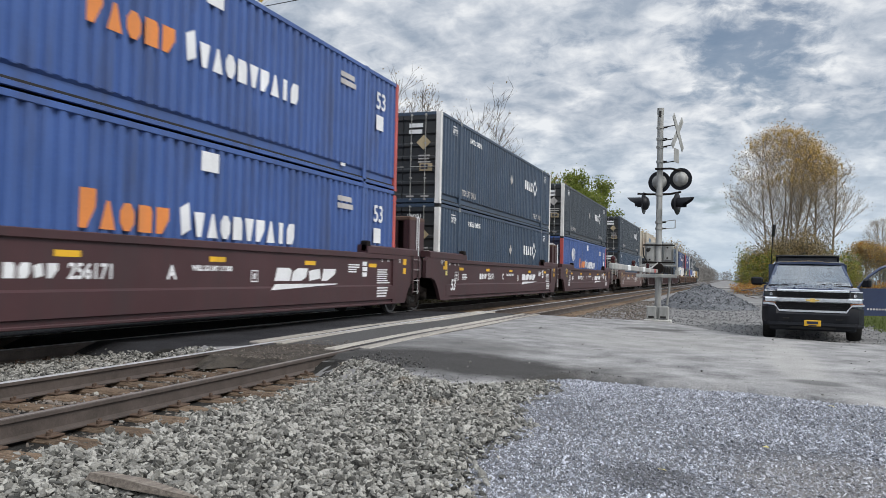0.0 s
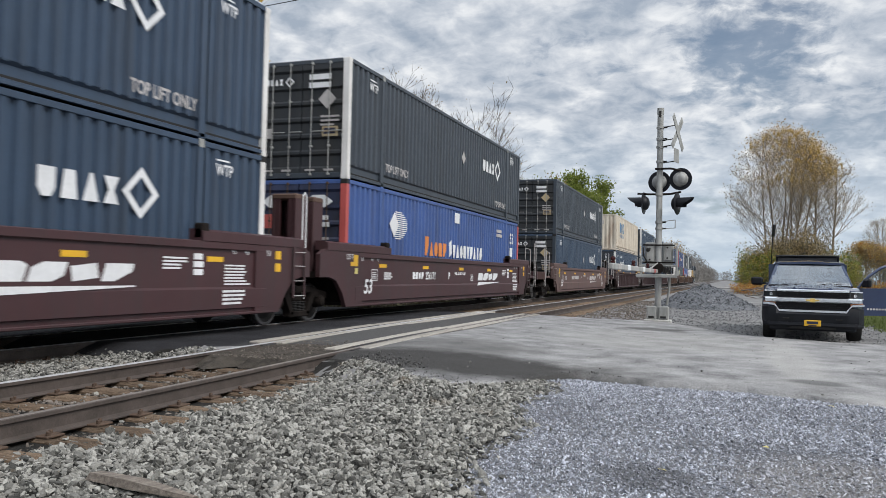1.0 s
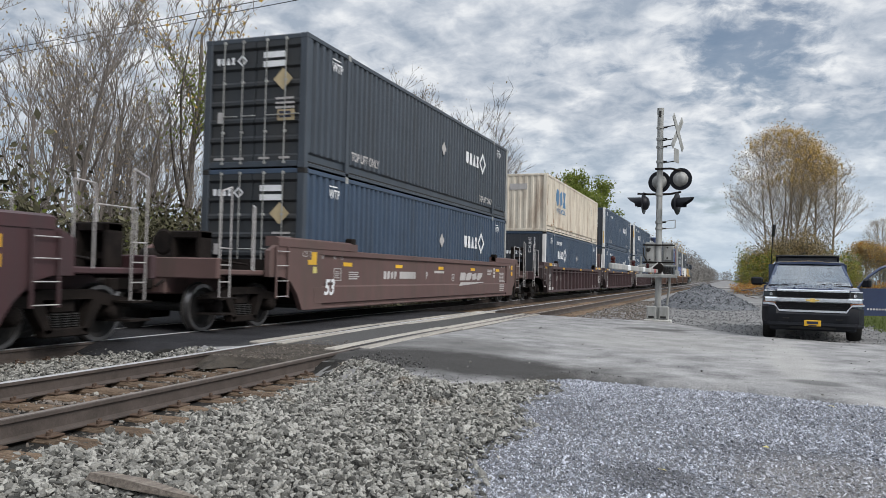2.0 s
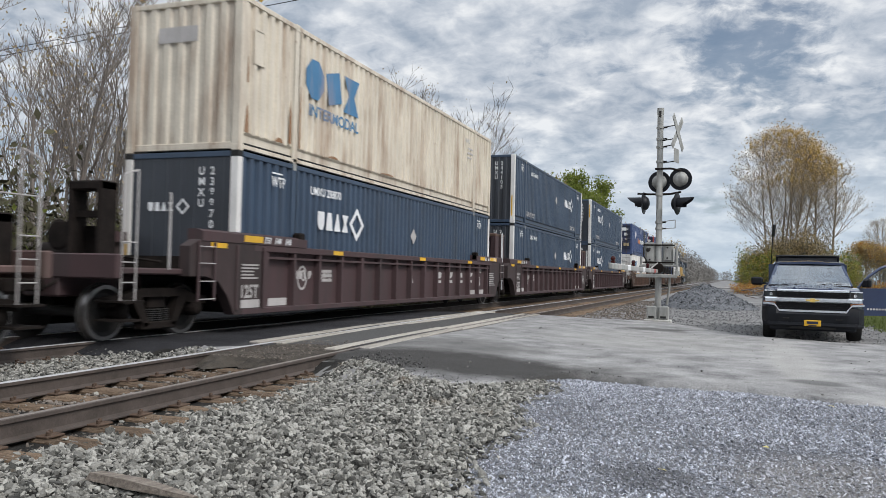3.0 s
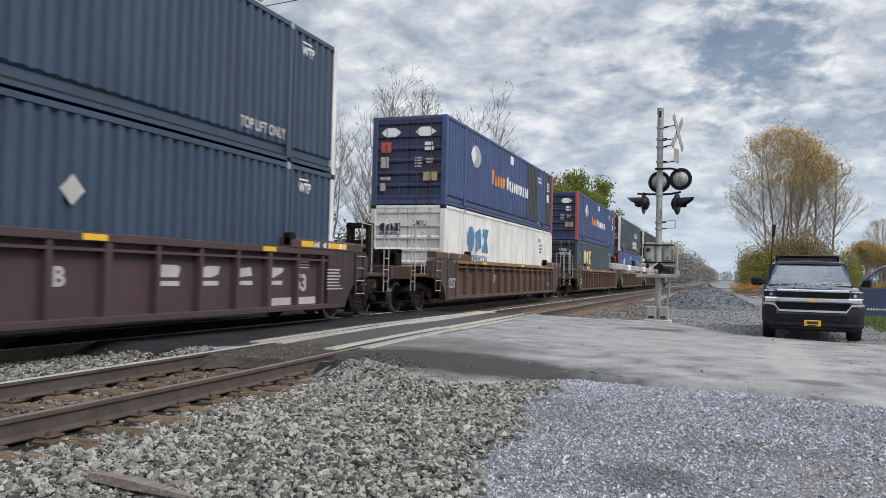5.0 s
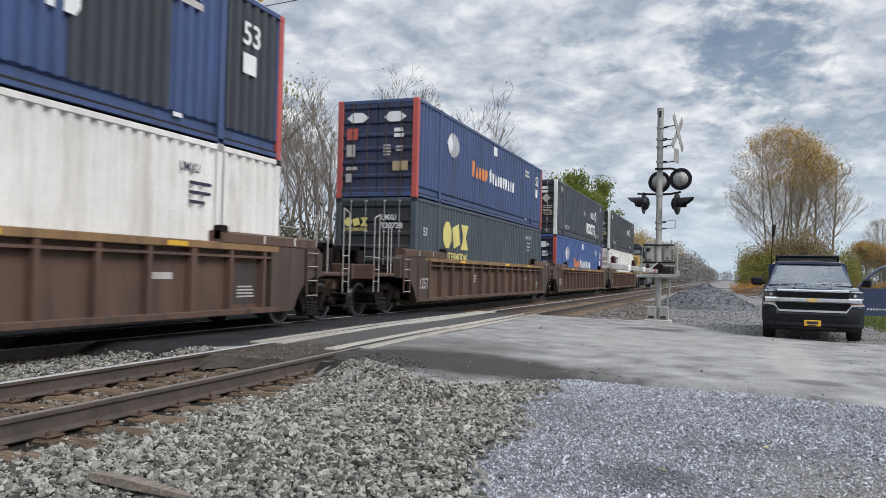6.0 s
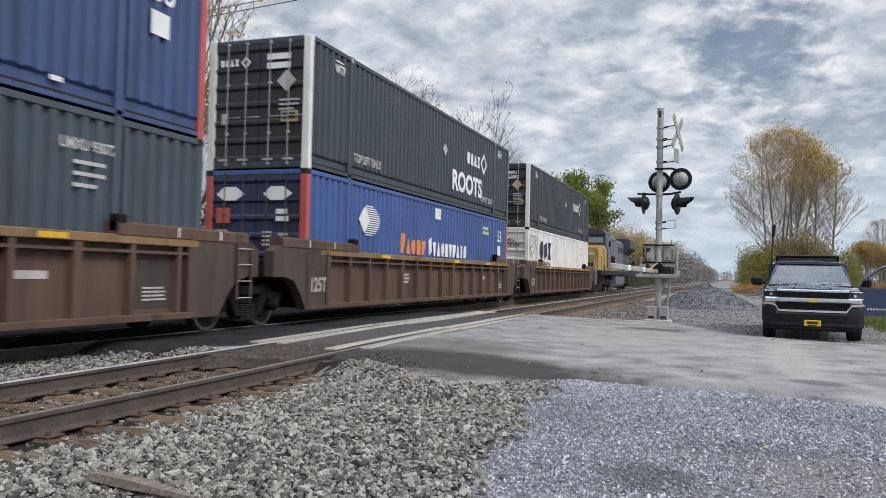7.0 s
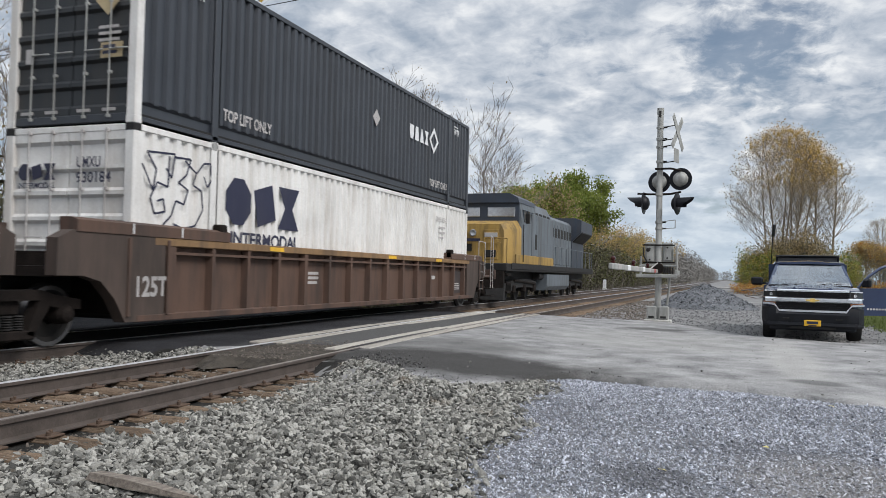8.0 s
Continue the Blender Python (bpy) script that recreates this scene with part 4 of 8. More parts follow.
def emblem_globe(c):
    """A row of orange and white shapes, a striped globe and a square."""
    side_mark(c, row_of("flag wedge disc block flag", 0, 0, 1.95, 0.42, 1.35), "orange", 5.18, 1.24, "lettering", "orange emblem shape")
    side_mark(c, row_of("bend cap wedge disc block cap flag wedge stem notch", 0, 0, 3.7, 0.42, 1.35), "mark", 7.3, 1.24, "lettering", "white emblem shape")
    side_mark(c, plates([(0, 0, 0.48, 0.34)]), "mark", 7.82, 2.38, "square_mark")
    r = Shape()
    for k in range(14):
        z = -0.36 + k * 0.055
        w = math.sqrt(max(0, 0.40 ** 2 - z ** 2))
        r.add(*(lambda b: (b.v, b.f))(plates([(-0.05 - w * 0.15, z, w * 1.9, z + 0.028)])))
    tagged(side_mark(c, r, "mark", 3.0, 1.98, "globe_mark", "white striped globe"), kind="stuff")
    h = Shape().prism([(-0.42, 0.0), (-0.1, -0.33), (0.22, 0.0), (-0.1, 0.33)], "z", 0.004, 0.008)
    side_mark(c, h, "mark", 2.95, 2.0, "arrow_mark")
    side_mark(c, bars(0, 0, 2, 0.9, 0.12, 0.17, 3), "mark_dull", 12.8, 2.35)
    side_mark(c, writing("53", 0.42, 0, 1.0, 0.01), "mark", 14.75, 2.0, "number")
    side_mark(c, plates([(0, 0, 0.42, 0.38)]), "mark", 14.78, 1.45, "placard")
    side_mark(c, plates([(0, 0, 0.22, 0.07)]), "mark", 12.9, 0.27)


def emblem_diamond(c, y, at_far, number=""):
    """A row of white shapes with a hollow diamond, the number and small marks."""
    side_mark(c, joined(row_of(WORDMARK, 0, 0.12, 1.55, 0.40), diamond(1.92, 0.34, 0.40, 0.15)), "mark", y, 1.50, "lettering", "white emblem shape")
    if number:
        side_mark(c, writing("UMXU " + number, 0.17, 0, 0.95, 0.006), "mark", 2.95 if at_far else y - 0.35, 2.36, "number_marking")
    for k in (2.2, 12.45):
        side_mark(c, writing("TOP LIFT ONLY", 0.20, 0, 0.78, 0.008), "mark_dull", k, 0.46, "lettering", "white stencilled words")
    for k in (1.15, 14.6):
        side_mark(c, joined(writing("WTP", 0.20, 0, 0.8, 0.006), plates([(0, 0.25, 0.38, 0.28)])), "mark", k, 2.36, "lettering")
    side_mark(c, diamond(0, 0, 0.22, 0.21), "mark_dull", 8.6, 1.75, "diamond_mark")


def emblem_bold(c, mat, sub, number="", y=2.35):
    side_mark(c, row_of(BADGE, 0, 0, 2.62, 0.85, gap=0.10), mat, y, 1.52, "lettering", "bold emblem shape")
    side_mark(c, writing("INTERMODAL", 0.24, 0, 1.12, 0.008), mat, y + 0.15, 1.15, "lettering")
    side_mark(c, writing("UMXU " + number, 0.15, 0, 0.85, 0.005), sub, 13.1, 2.32, "number_marking")
    side_mark(c, bars(0, 0, 3, 0.6, 0.055, 0.16, 2), sub, 13.35, 2.12, "number_marking")


def container(paint_mat, near_end, near_post, far_post, label, lower, group="containers on the train"):
    c = thing("container", label, "shipping container", group)
    rail = paint_mat
    part("side_panel", lambda: side_wall(1), paint_mat, c, key="near")
    part("side_panel", lambda: side_wall(-1), paint_mat, c, key="off")
    part("roof", lambda: Shape().box(-HALF + 0.01, HALF - 0.01, 0.02, LONG - 0.02, HIGH - 0.05, HIGH - 0.008), paint_mat, c, key=0)
    part("floor", lambda: Shape().box(-HALF + 0.03, HALF - 0.03, 0.03, LONG - 0.03, 0.10, 0.16), "black", c, key=0)
    for sgn in (-1, 1):
        a, b = sorted((sgn * HALF, sgn * (HALF - 0.08)))
        part("bottom_rail", lambda: joined(Shape().prism([(sgn * HALF, 0.045), (sgn * (HALF - 0.08), 0.045), (sgn * (HALF - 0.08), 0.36), (sgn * (HALF - 0.012), 0.36), (sgn * (HALF - 0.07), 0.31), (sgn * (HALF - 0.07), 0.14), (sgn * HALF, 0.11)], "y", 0.16, LONG - 0.16)), rail, c, key=sgn)
        part("top_rail", lambda: Shape().box(a, b, 0.16, LONG - 0.16, HIGH - 0.10, HIGH - 0.002, 0.008), rail, c, key=sgn)
        for k, y in enumerate((POST, LONG - POST)):
            part("stacking_post", lambda: joined(Shape().box(a, b, y - 0.085, y + 0.085, 0.02, HIGH, 0.012),
                 Shape().box(sgn * HALF - 0.03 * (sgn > 0) - 0.0, sgn * HALF + 0.03 * (sgn < 0), y - 0.09, y + 0.09, HIGH - 0.12, HIGH + 0.012)), paint_mat, c, key=(sgn, k))
            part("post_casting", lambda: Shape().box(min(a, b) - 0.006, max(a, b) + 0.006, y - 0.07, y + 0.07, HIGH - 0.13, HIGH + 0.02, 0.01), "galv" if paint_mat in ("navy", "slate", "white") else paint_mat, c, key=(sgn, k))
        for k, (y0, y1, m) in enumerate(((0.0, 0.15, near_post), (LONG - 0.15, LONG, far_post))):
            x0, x1 = sorted((sgn * HALF, sgn * (HALF - 0.175)))
            part("corner_post", lambda: Shape().box(x0, x1, y0, y1, 0.0, HIGH, 0.015), m, c, key=(sgn, k))
            for j, z in enumerate((0.0, HIGH - 0.12)):
                part("corner_casting", lambda: Shape().box(x0 - 0.004, x1 + 0.004, y0 - 0.004, y1 + 0.004, z - 0.004 * (1 - j), z + 0.12, 0.012), m if lower % 2 else "black", c, key=(sgn, k, j))
    for k, y0 in enumerate((0.0, LONG - 0.12)):
        part("end_sill", lambda: Shape().box(-HALF + 0.175, HALF - 0.175, y0 + 0.01, y0 + 0.11, 0.03, 0.16, 0.01), paint_mat, c, key=k)
        part("end_header", lambda: Shape().box(-HALF + 0.175, HALF - 0.175, y0 + 0.01, y0 + 0.11, HIGH - 0.11, HIGH - 0.004, 0.01), paint_mat, c, key=k)
    part("far_wall", lambda: Shape().box(-HALF + 0.175, HALF - 0.175, LONG - 0.06, LONG - 0.03, 0.16, HIGH - 0.1), paint_mat, c, key=0)
    # dark doors and navy end walls: the shade on the ends is in their paint
    if near_end == "doors":
        for sgn in (-1, 1):
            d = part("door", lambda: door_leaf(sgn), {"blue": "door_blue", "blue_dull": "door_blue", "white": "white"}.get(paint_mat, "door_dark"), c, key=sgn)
            for k, x in enumerate((0.30, 0.78)):
                part("locking_rod", lambda: lock_rod(sgn * x), "mark_dull" if paint_mat == "white" else "plate" if paint_mat.startswith("blue") else "galv", d, key=(sgn, k))
    elif near_end == "ribbed":
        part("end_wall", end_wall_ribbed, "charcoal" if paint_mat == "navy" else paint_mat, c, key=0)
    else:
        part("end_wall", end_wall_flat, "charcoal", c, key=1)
    return c


def end_diamond(c, doors, seed, number=""):
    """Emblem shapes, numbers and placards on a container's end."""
    if doors:
        end_mark(c, joined(row_of(WORDMARK, 0, 0.03, 0.5, 0.15), diamond(0.66, 0.10, 0.13, 0.05)), "mark", -0.98, 2.28, "lettering", "white emblem shape")
        if number:
            end_mark(c, joined(writing("UMXU", 0.14, 0, 0.8, 0.004), on_row(writing(number, 0.14, 0, 0.9, 0.004), -0.22)), "mark", 0.22, 2.42, "number_marking")
        else:
            end_mark(c, bars(0, 0.2, 2, 0.6, 0.13, 0.2, seed), "mark", 0.22, 2.2, "number_marking")
        end_mark(c, plates([(0, 0, 0.42, 0.24)]), "placard", 0.60, 1.02, "placard", "worn tan paper placard", -0.004)
        end_mark(c, bars(0.04, 0.15, 2, 0.32, 0.05, 0.09, seed), "ink", 0.60, 1.02, "marking", "", -0.009)
        end_mark(c, plates([(0, 0, 0.16, 0.24)]), "mark_dull", -0.92, 1.02, "placard", "", -0.004)
        end_mark(c, bars(0, 0, 3, 0.5, 0.045, 0.10, seed), "mark_dull", 0.55, 1.48)
        for x in (-1.0, -0.5, 0.15, 0.65):
            end_mark(c, plates([(0, 0, 0.26, 0.05)]), "mark_dull", x, 0.2, "reflector", "small pale reflector strip", 0.012)
        end_mark(c, diamond(0, 0, 0.24, 0.235), "mark_dull" if seed == 2 else "placard", 0.72, 1.92, "hazard_diamond", "faded tan hazard diamond", -0.008)
    else:
        end_mark(c, joined(row_of(WORDMARK, 0, 0.03, 0.62, 0.17), diamond(0.80, 0.115, 0.16, 0.06)), "mark", -0.72, 1.75, "lettering", "white emblem shape", 0.015)
        for x, word in ((0.42, "UMXU"), (0.68, number)):
            for i, ch in enumerate(word):
                end_mark(c, writing(ch, 0.145, 0, 0.95, 0.005), "mark", x, 2.46 - i * 0.20, "letter", "", 0.013)
        for x in (-HALF + 0.06, HALF - 0.13):
            end_mark(c, plates([(0, 0, 0.05, 0.85)], 0.003), "yellow", x, 1.7 if seed % 2 else 0.3, "warning_strip", "yellow vertical strip", -0.003)


def on_row(shape, dy):
    return Shape().add([(v[0], v[1] + dy, v[2]) for v in shape.v], shape.f)


def end_globe(c):
    for x in (-0.98, 0.22):
        h = Shape().prism([(0, 0.14), (0.18, 0.0), (0.5, 0.0), (0.72, 0.14), (0.5, 0.30), (0.18, 0.30)], "z", 0, 0.004)
        end_mark(c, h, "mark", x, 2.22, "arrow_mark", "white pointed emblem")
    end_mark(c, bars(0, 0.1, 2, 0.36, 0.11, 0.16, 3), "mark", 0.55, 1.82, "number_marking")
    end_mark(c, bars(0, 0, 4, 0.3, 0.05, 0.09, 4), "mark_dull", 0.22, 1.5)
    end_mark(c, bars(0, 0, 2, 0.3, 0.06, 0.10, 4), "mark_dull", 0.62, 1.45)
    end_mark(c, plates([(0, 0, 0.48, 0.28)]), "placard", 0.52, 0.78, "placard", "worn tan paper placard", -0.004)
    end_mark(c, plates([(0, 0, 0.36, 0.34)]), "red", -0.98, 1.72, "placard", "faded red placard", -0.004)
    end_mark(c, plates([(0, 0, 0.28, 0.36)]), "mark_dull", -0.98, 1.22, "placard", "worn white placard", -0.004)
    end_mark(c, plates([(0, 0, 0.36, 0.1), (0, -0.36, 0.2, -0.1)]), "mark_dull", -0.98, 0.82, "placard", "peeling white placard", -0.004)


def end_bold(c, mat, bar, number=""):
    end_mark(c, row_of(BADGE, 0, 0, 0.78, 0.26, gap=0.06), mat, -0.98, 2.05, "lettering", "bold emblem shape", -0.008)
    end_mark(c, writing("INTERMODAL", 0.09, 0, 0.95, 0.003), mat, -0.98, 1.92, "lettering", "", -0.008)
    end_mark(c, joined(on_row(writing("UMXU", 0.16, 0, 0.72, 0.004), 0.24), writing(number, 0.16, 0, 1.0, 0.004)), bar, 0.2, 2.0, "number_marking", "", -0.008)


BASE_Z, UPPER_Z = 0.424, 3.322
TRAIN = []       # keyed things with their place at the clip's start
STARTS = (3.27, 22.80, 42.39, 66.31, 89.84, 109.52, 129.22, 152.83, 176.27, 195.95, 215.75)


def load(unit, upper, c):
    c.matrix_basis = pose(TRAIN_X, STARTS[unit], UPPER_Z if upper else BASE_Z)
    TRAIN.append(c)
    return c


for up in (0, 1):
    c = container("blue", "doors", "red", "red", "royal blue corrugated container with red end posts", up)
    emblem_globe(c)
    load(0, up, c)
for up in (0, 1):
    c = container("navy", "doors", "white", "white", "slate navy corrugated container with grey door posts", up)
    emblem_diamond(c, 10.83, True, "248095")
    end_diamond(c, True, 3 + up, "248095" if not up else "")
    load(1, up, c)
c = container("slate", "doors", "white", "slate", "dark grey corrugated container stacked on a blue one", 1)
emblem_diamond(c, 10.83, True)
end_diamond(c, True, 2)
load(2, 1, c)
c = container("blue", "doors", "red", "red", "royal blue corrugated container under a dark grey one", 0)
emblem_globe(c)
end_globe(c)
load(2, 0, c)
for up in (0, 1):
    c = container("slate" if up else "navy", "doors", "slate", "galv", "dark slate corrugated container with barred doors", up)
    emblem_diamond(c, 10.83, True)
    end_diamond(c, True, 5)
    load(3, up, c)
c = container("beige", "ribbed", "beige", "beige", "weathered beige container with rust runs and blue lettering", 1)
emblem_bold(c, "teal", "mark_dull")
part("vent_hatch", joined(Shape().box(HALF - 0.012, HALF + 0.004, 0.40, 0.78, 1.70, 1.73), Shape().box(HALF - 0.012, HALF + 0.004, 0.40, 0.78, 2.35, 2.38),
     Shape().box(HALF - 0.012, HALF + 0.004, 0.40, 0.43, 1.73, 2.35), Shape().box(HALF - 0.012, HALF + 0.004, 0.75, 0.78, 1.73, 2.35), Shape().box(HALF - 0.02, HALF - 0.008, 0.43, 0.75, 1.73, 2.35)), "beige", c, "framed hatch near the corner")
for ry, rz, rw, rh in ((0.16, 0.36, 0.14, 0.55), (1.72, 0.4, 0.10, 0.9), (2.12, 0.36, 0.07, 1.3), (0.2, 1.3, 0.06, 0.5), (1.2, 0.36, 0.3, 0.10), (3.4, 0.36, 0.5, 0.06), (6.2, 0.36, 0.9, 0.05)):
    side_mark(c, Shape().prism([(0, 0), (rw, 0), (rw * 0.9, rh * 0.6), (rw * 0.6, rh), (rw * 0.35, rh * 0.8), (rw * 0.1, rh * 0.3)], "z", 0.0, 0.003), "rust", ry, rz, "rust_run", "brown rust run")
end_mark(c, plates([(0, 0, 0.9, 0.3)]), "mark_dull", -0.6, 2.1, "faded_patch", "pale faded emblem", 0.016)
load(4, 1, c)
c = container("navy", "flat", "white", "white", "slate navy container with white front posts under a beige one", 0)
emblem_diamond(c, 3.02, False, "238870")
end_diamond(c, False, 2, "238870")
load(4, 0, c)
for up in (0, 1):
    c = container("navy", "ribbed", "white", "white", "slate navy container with weathered white front posts", up)
    emblem_diamond(c, 10.83, True, "244105")
    end_diamond(c, False, 2, "244105")
    load(5, up, c)
for up in (0, 1):
    c = container("navy", "flat", "white", "white", "slate navy container with white posts and yellow strips", up)
    emblem_diamond(c, 3.02, False, "635001")
    end_diamond(c, False, 2 - up, "635001")
    load(6, up, c)
c = container("blue_dull", "doors", "blue_dull", "red", "faded blue container with dark repainted patches", 1)
emblem_globe(c)
end_globe(c)
part("paint_patch", side_patch(10.7, 12.85), "charcoal", c, "charcoal repainted patch")
part("paint_patch", side_patch(14.2, 16.0), "charcoal", c, "charcoal repainted patch")
load(7, 1, c)
c = container("white", "doors", "white", "white", "weathered white container under a faded blue one", 0)
emblem_bold(c, "teal", "ink")
end_bold(c, "ink", "ink")
load(7, 0, c)
c = container("blue_dull", "doors", "red", "red", "faded blue container with a red door post and placards", 1)
emblem_globe(c)
end_globe(c)
load(8, 1, c)
c = container("green_grey", "doors", "green_grey", "green_grey", "dull green-grey container with large pale yellow lettering", 0)
emblem_bold(c, "pale_yellow", "mark_dull", "930728")
side_mark(c, writing("53", 0.24), "mark", 0.62, 1.83, "number")
end_bold(c, "pale_yellow", "mark", "930728")
load(8, 0, c)
c = container("slate", "doors", "white", "slate", "dark grey container with white scrawled lettering", 1)
emblem_diamond(c, 10.83, True)
side_mark(c, writing("ROOTS", 0.62, 0, 1.12, 0.035), "mark", 9.3, 0.60, "scrawl", "white painted scrawl")
end_diamond(c, True, 2)
load(9, 1, c)
c = container("blue", "doors", "red", "red", "royal blue container under a dark grey one", 0)
emblem_globe(c)
end_globe(c)
load(9, 0, c)
c = container("charcoal", "doors", "white", "charcoal", "charcoal container stacked on a white one", 1)
emblem_diamond(c, 10.83, True)
end_diamond(c, True, 3, "266885")
load(10, 1, c)
c = container("white", "doors", "white", "white", "white container with navy lettering and black scrawls", 0)
emblem_bold(c, "ink", "mark_dull", "930184")
end_bold(c, "ink", "ink", "930184")
scrawl = Shape()
for k, line in enumerate((((0.0, 1.0), (0.25, 0.62), (0.32, 0.95), (0.1, 1.2), (0.75, 1.25), (0.68, 0.85), (0.55, 1.0)),
                          ((0.62, 1.2), (0.6, 0.7), (0.35, 0.75), (0.2, 0.5), (0.3, 0.25), (0.55, 0.3), (0.5, 0.5), (0.35, 0.45)),
                          ((0.75, 1.2), (1.15, 1.22), (1.05, 0.95), (0.85, 0.8), (1.1, 0.7), (1.0, 0.45), (0.8, 0.5), (0.7, 0.25), (0.5, 0.08)),
                          ((1.0, 1.18), (1.3, 1.0), (1.22, 0.8), (1.45, 0.72), (1.5, 0.4), (1.3, 0.12), (1.0, 0.05), (0.75, 0.12)),
                          ((1.3, 1.0), (1.5, 1.2), (1.68, 1.22), (1.72, 0.95), (1.6, 0.8), (1.5, 0.98)))):
    for a, b in zip(line, line[1:]):
        n = Vector((a[1] - b[1], b[0] - a[0])).normalized() * 0.017
        scrawl.add([(a[0] - n[0], a[1] - n[1], 0.004 + k * 0.0006), (b[0] - n[0], b[1] - n[1], 0.004 + k * 0.0006),
                    (b[0] + n[0], b[1] + n[1], 0.004 + k * 0.0006), (a[0] + n[0], a[1] + n[1], 0.004 + k * 0.0006)], [(0, 1, 2, 3)])
side_mark(c, scrawl, "ink", 0.2, 1.3, "scrawl", "thin black spray-painted scrawl")
load(10, 0, c)


# ---- well cars ----
OUT = 1.50     # half width over the side posts


def wheelset(y):
    s = Shape()
    for sgn in (-1, 1):
        d = sgn * GAUGE
        s.turned([(0.10, d - sgn * 0.10), (0.12, d + sgn * 0.07), (0.30, d + sgn * 0.02), (0.36, d + sgn * 0.07), (0.42, d + sgn * 0.07),
                  (0.425, d - sgn * 0.03), (0.46, d - sgn * 0.045), (0.46, d - sgn * 0.065), (0.36, d - sgn * 0.07), (0.30, d - sgn * 0.02)], (0, y, 0.425), "x", 28)
    return s.rod((-1.02, y, 0.425), (1.02, y, 0.425), 0.085, 10)


def tread(y, sgn):
    s = Shape()
    for d in (sgn * GAUGE,):
        s.turned([(0.365, d + sgn * 0.074), (0.423, d + sgn * 0.074), (0.428, d - sgn * 0.02), (0.428, d - sgn * 0.03)], (0, y, 0.425), "x", 28)
    s.f = s.f[:-2]
    return s


def sideframe(y, sgn):
    """A cast bogie frame: an arched top, a dropped middle and bearing boxes at the ends."""
    x0, x1 = sorted((sgn * 0.93, sgn * 1.12))
    s = Shape()
    s.prism([(y - 1.15, 0.52), (y - 1.15, 0.66), (y - 0.75, 0.72), (y - 0.45, 0.80), (y + 0.45, 0.80), (y + 0.75, 0.72), (y + 1.15, 0.66), (y + 1.15, 0.52),
             (y + 0.68, 0.56), (y + 0.42, 0.66), (y - 0.42, 0.66), (y - 0.68, 0.56)], "x", x0, x1)
    s.prism([(y - 0.62, 0.58), (y - 0.44, 0.66), (y - 0.26, 0.22), (y - 0.36, 0.18)], "x", x0, x1)
    s.prism([(y + 0.62, 0.58), (y + 0.36, 0.18), (y + 0.26, 0.22), (y + 0.44, 0.66)], "x", x0, x1)
    s.box(x0, x1, y - 0.40, y + 0.40, 0.14, 0.27, 0.02)
    return s


def bogie(u, y):
    b = part("bogie", lambda: joined(sideframe(y, 1), sideframe(y, -1), Shape().box(-1.05, 1.05, y - 0.2, y + 0.2, 0.46, 0.7, 0.03)), "bogie", u, key=y)
    for k in (-0.89, 0.89):
        part("wheelset", lambda: wheelset(y + k), "wheel", b, key=(y, k), smooth=True)
        for sgn in (-1, 1):
            part("tread", lambda: tread(y + k, sgn), "tread", b, "wheel rim polished by the rail", key=(y, k, sgn), smooth=True)
            part("bearing_cap", lambda: Shape().turned([(0.05, sgn * 1.20), (0.11, sgn * 1.17), (0.14, sgn * 1.10), (0.15, sgn * 0.95)], (0, y + k, 0.46), "x", 14), "bogie", b, key=(y, k, sgn))
    for sgn in (-1, 1):
        for d in (-0.17, 0.0, 0.17):
            coil = [(0.055 + 0.02 * (i % 2), 0.27 + i * 0.0165) for i in range(13)]
            part("spring", lambda: Shape().turned(coil, (sgn * 1.05, y + d, 0), "z", 10), "black", b, key=(y, sgn, d))
    return b


def end_profile(sgn, tail, top=1.62):
    """Side view of a well's end over the bogie, in y and z; sgn -1 is the near end."""
    e = 0.0 if sgn < 0 else LONG
    p = lambda d, z: (e + sgn * d, z)
    pts = [p(-0.55, 0.32), p(0.28, 0.32), p(0.50, 0.66), p(0.78, 0.92), p(1.1, 1.0), p(tail, 1.0), p(tail, top - 0.12), p(tail - 0.25, top), p(-0.55, top)]
    return pts if sgn < 0 else pts[::-1]


def slotted_post(u, span, colour):
    """A tall pressed post with a slot up its middle and a worn pale band round the top."""
    a, b = span
    p = part("stand_post", lambda: joined(Shape().box(0.52, 0.60, a, b, 1.1, 2.68, 0.015), Shape().box(1.04, 1.12, a, b, 1.1, 2.68, 0.015), Shape().box(0.60, 1.04, b - 0.06, b - 0.01, 1.1, 2.66),
             Shape().box(0.60, 0.72, a, a + 0.05, 1.1, 2.66), Shape().box(0.92, 1.04, a, a + 0.05, 1.1, 2.66), Shape().box(0.60, 1.04, a, a + 0.05, 1.1, 1.55)), colour, u, key=(a, b))
    part("post_band", lambda: Shape().box(0.51, 1.13, a - 0.01, b + 0.01, 2.64, 2.77, 0.03), "brown", p, "worn pale band", key=(a, b))


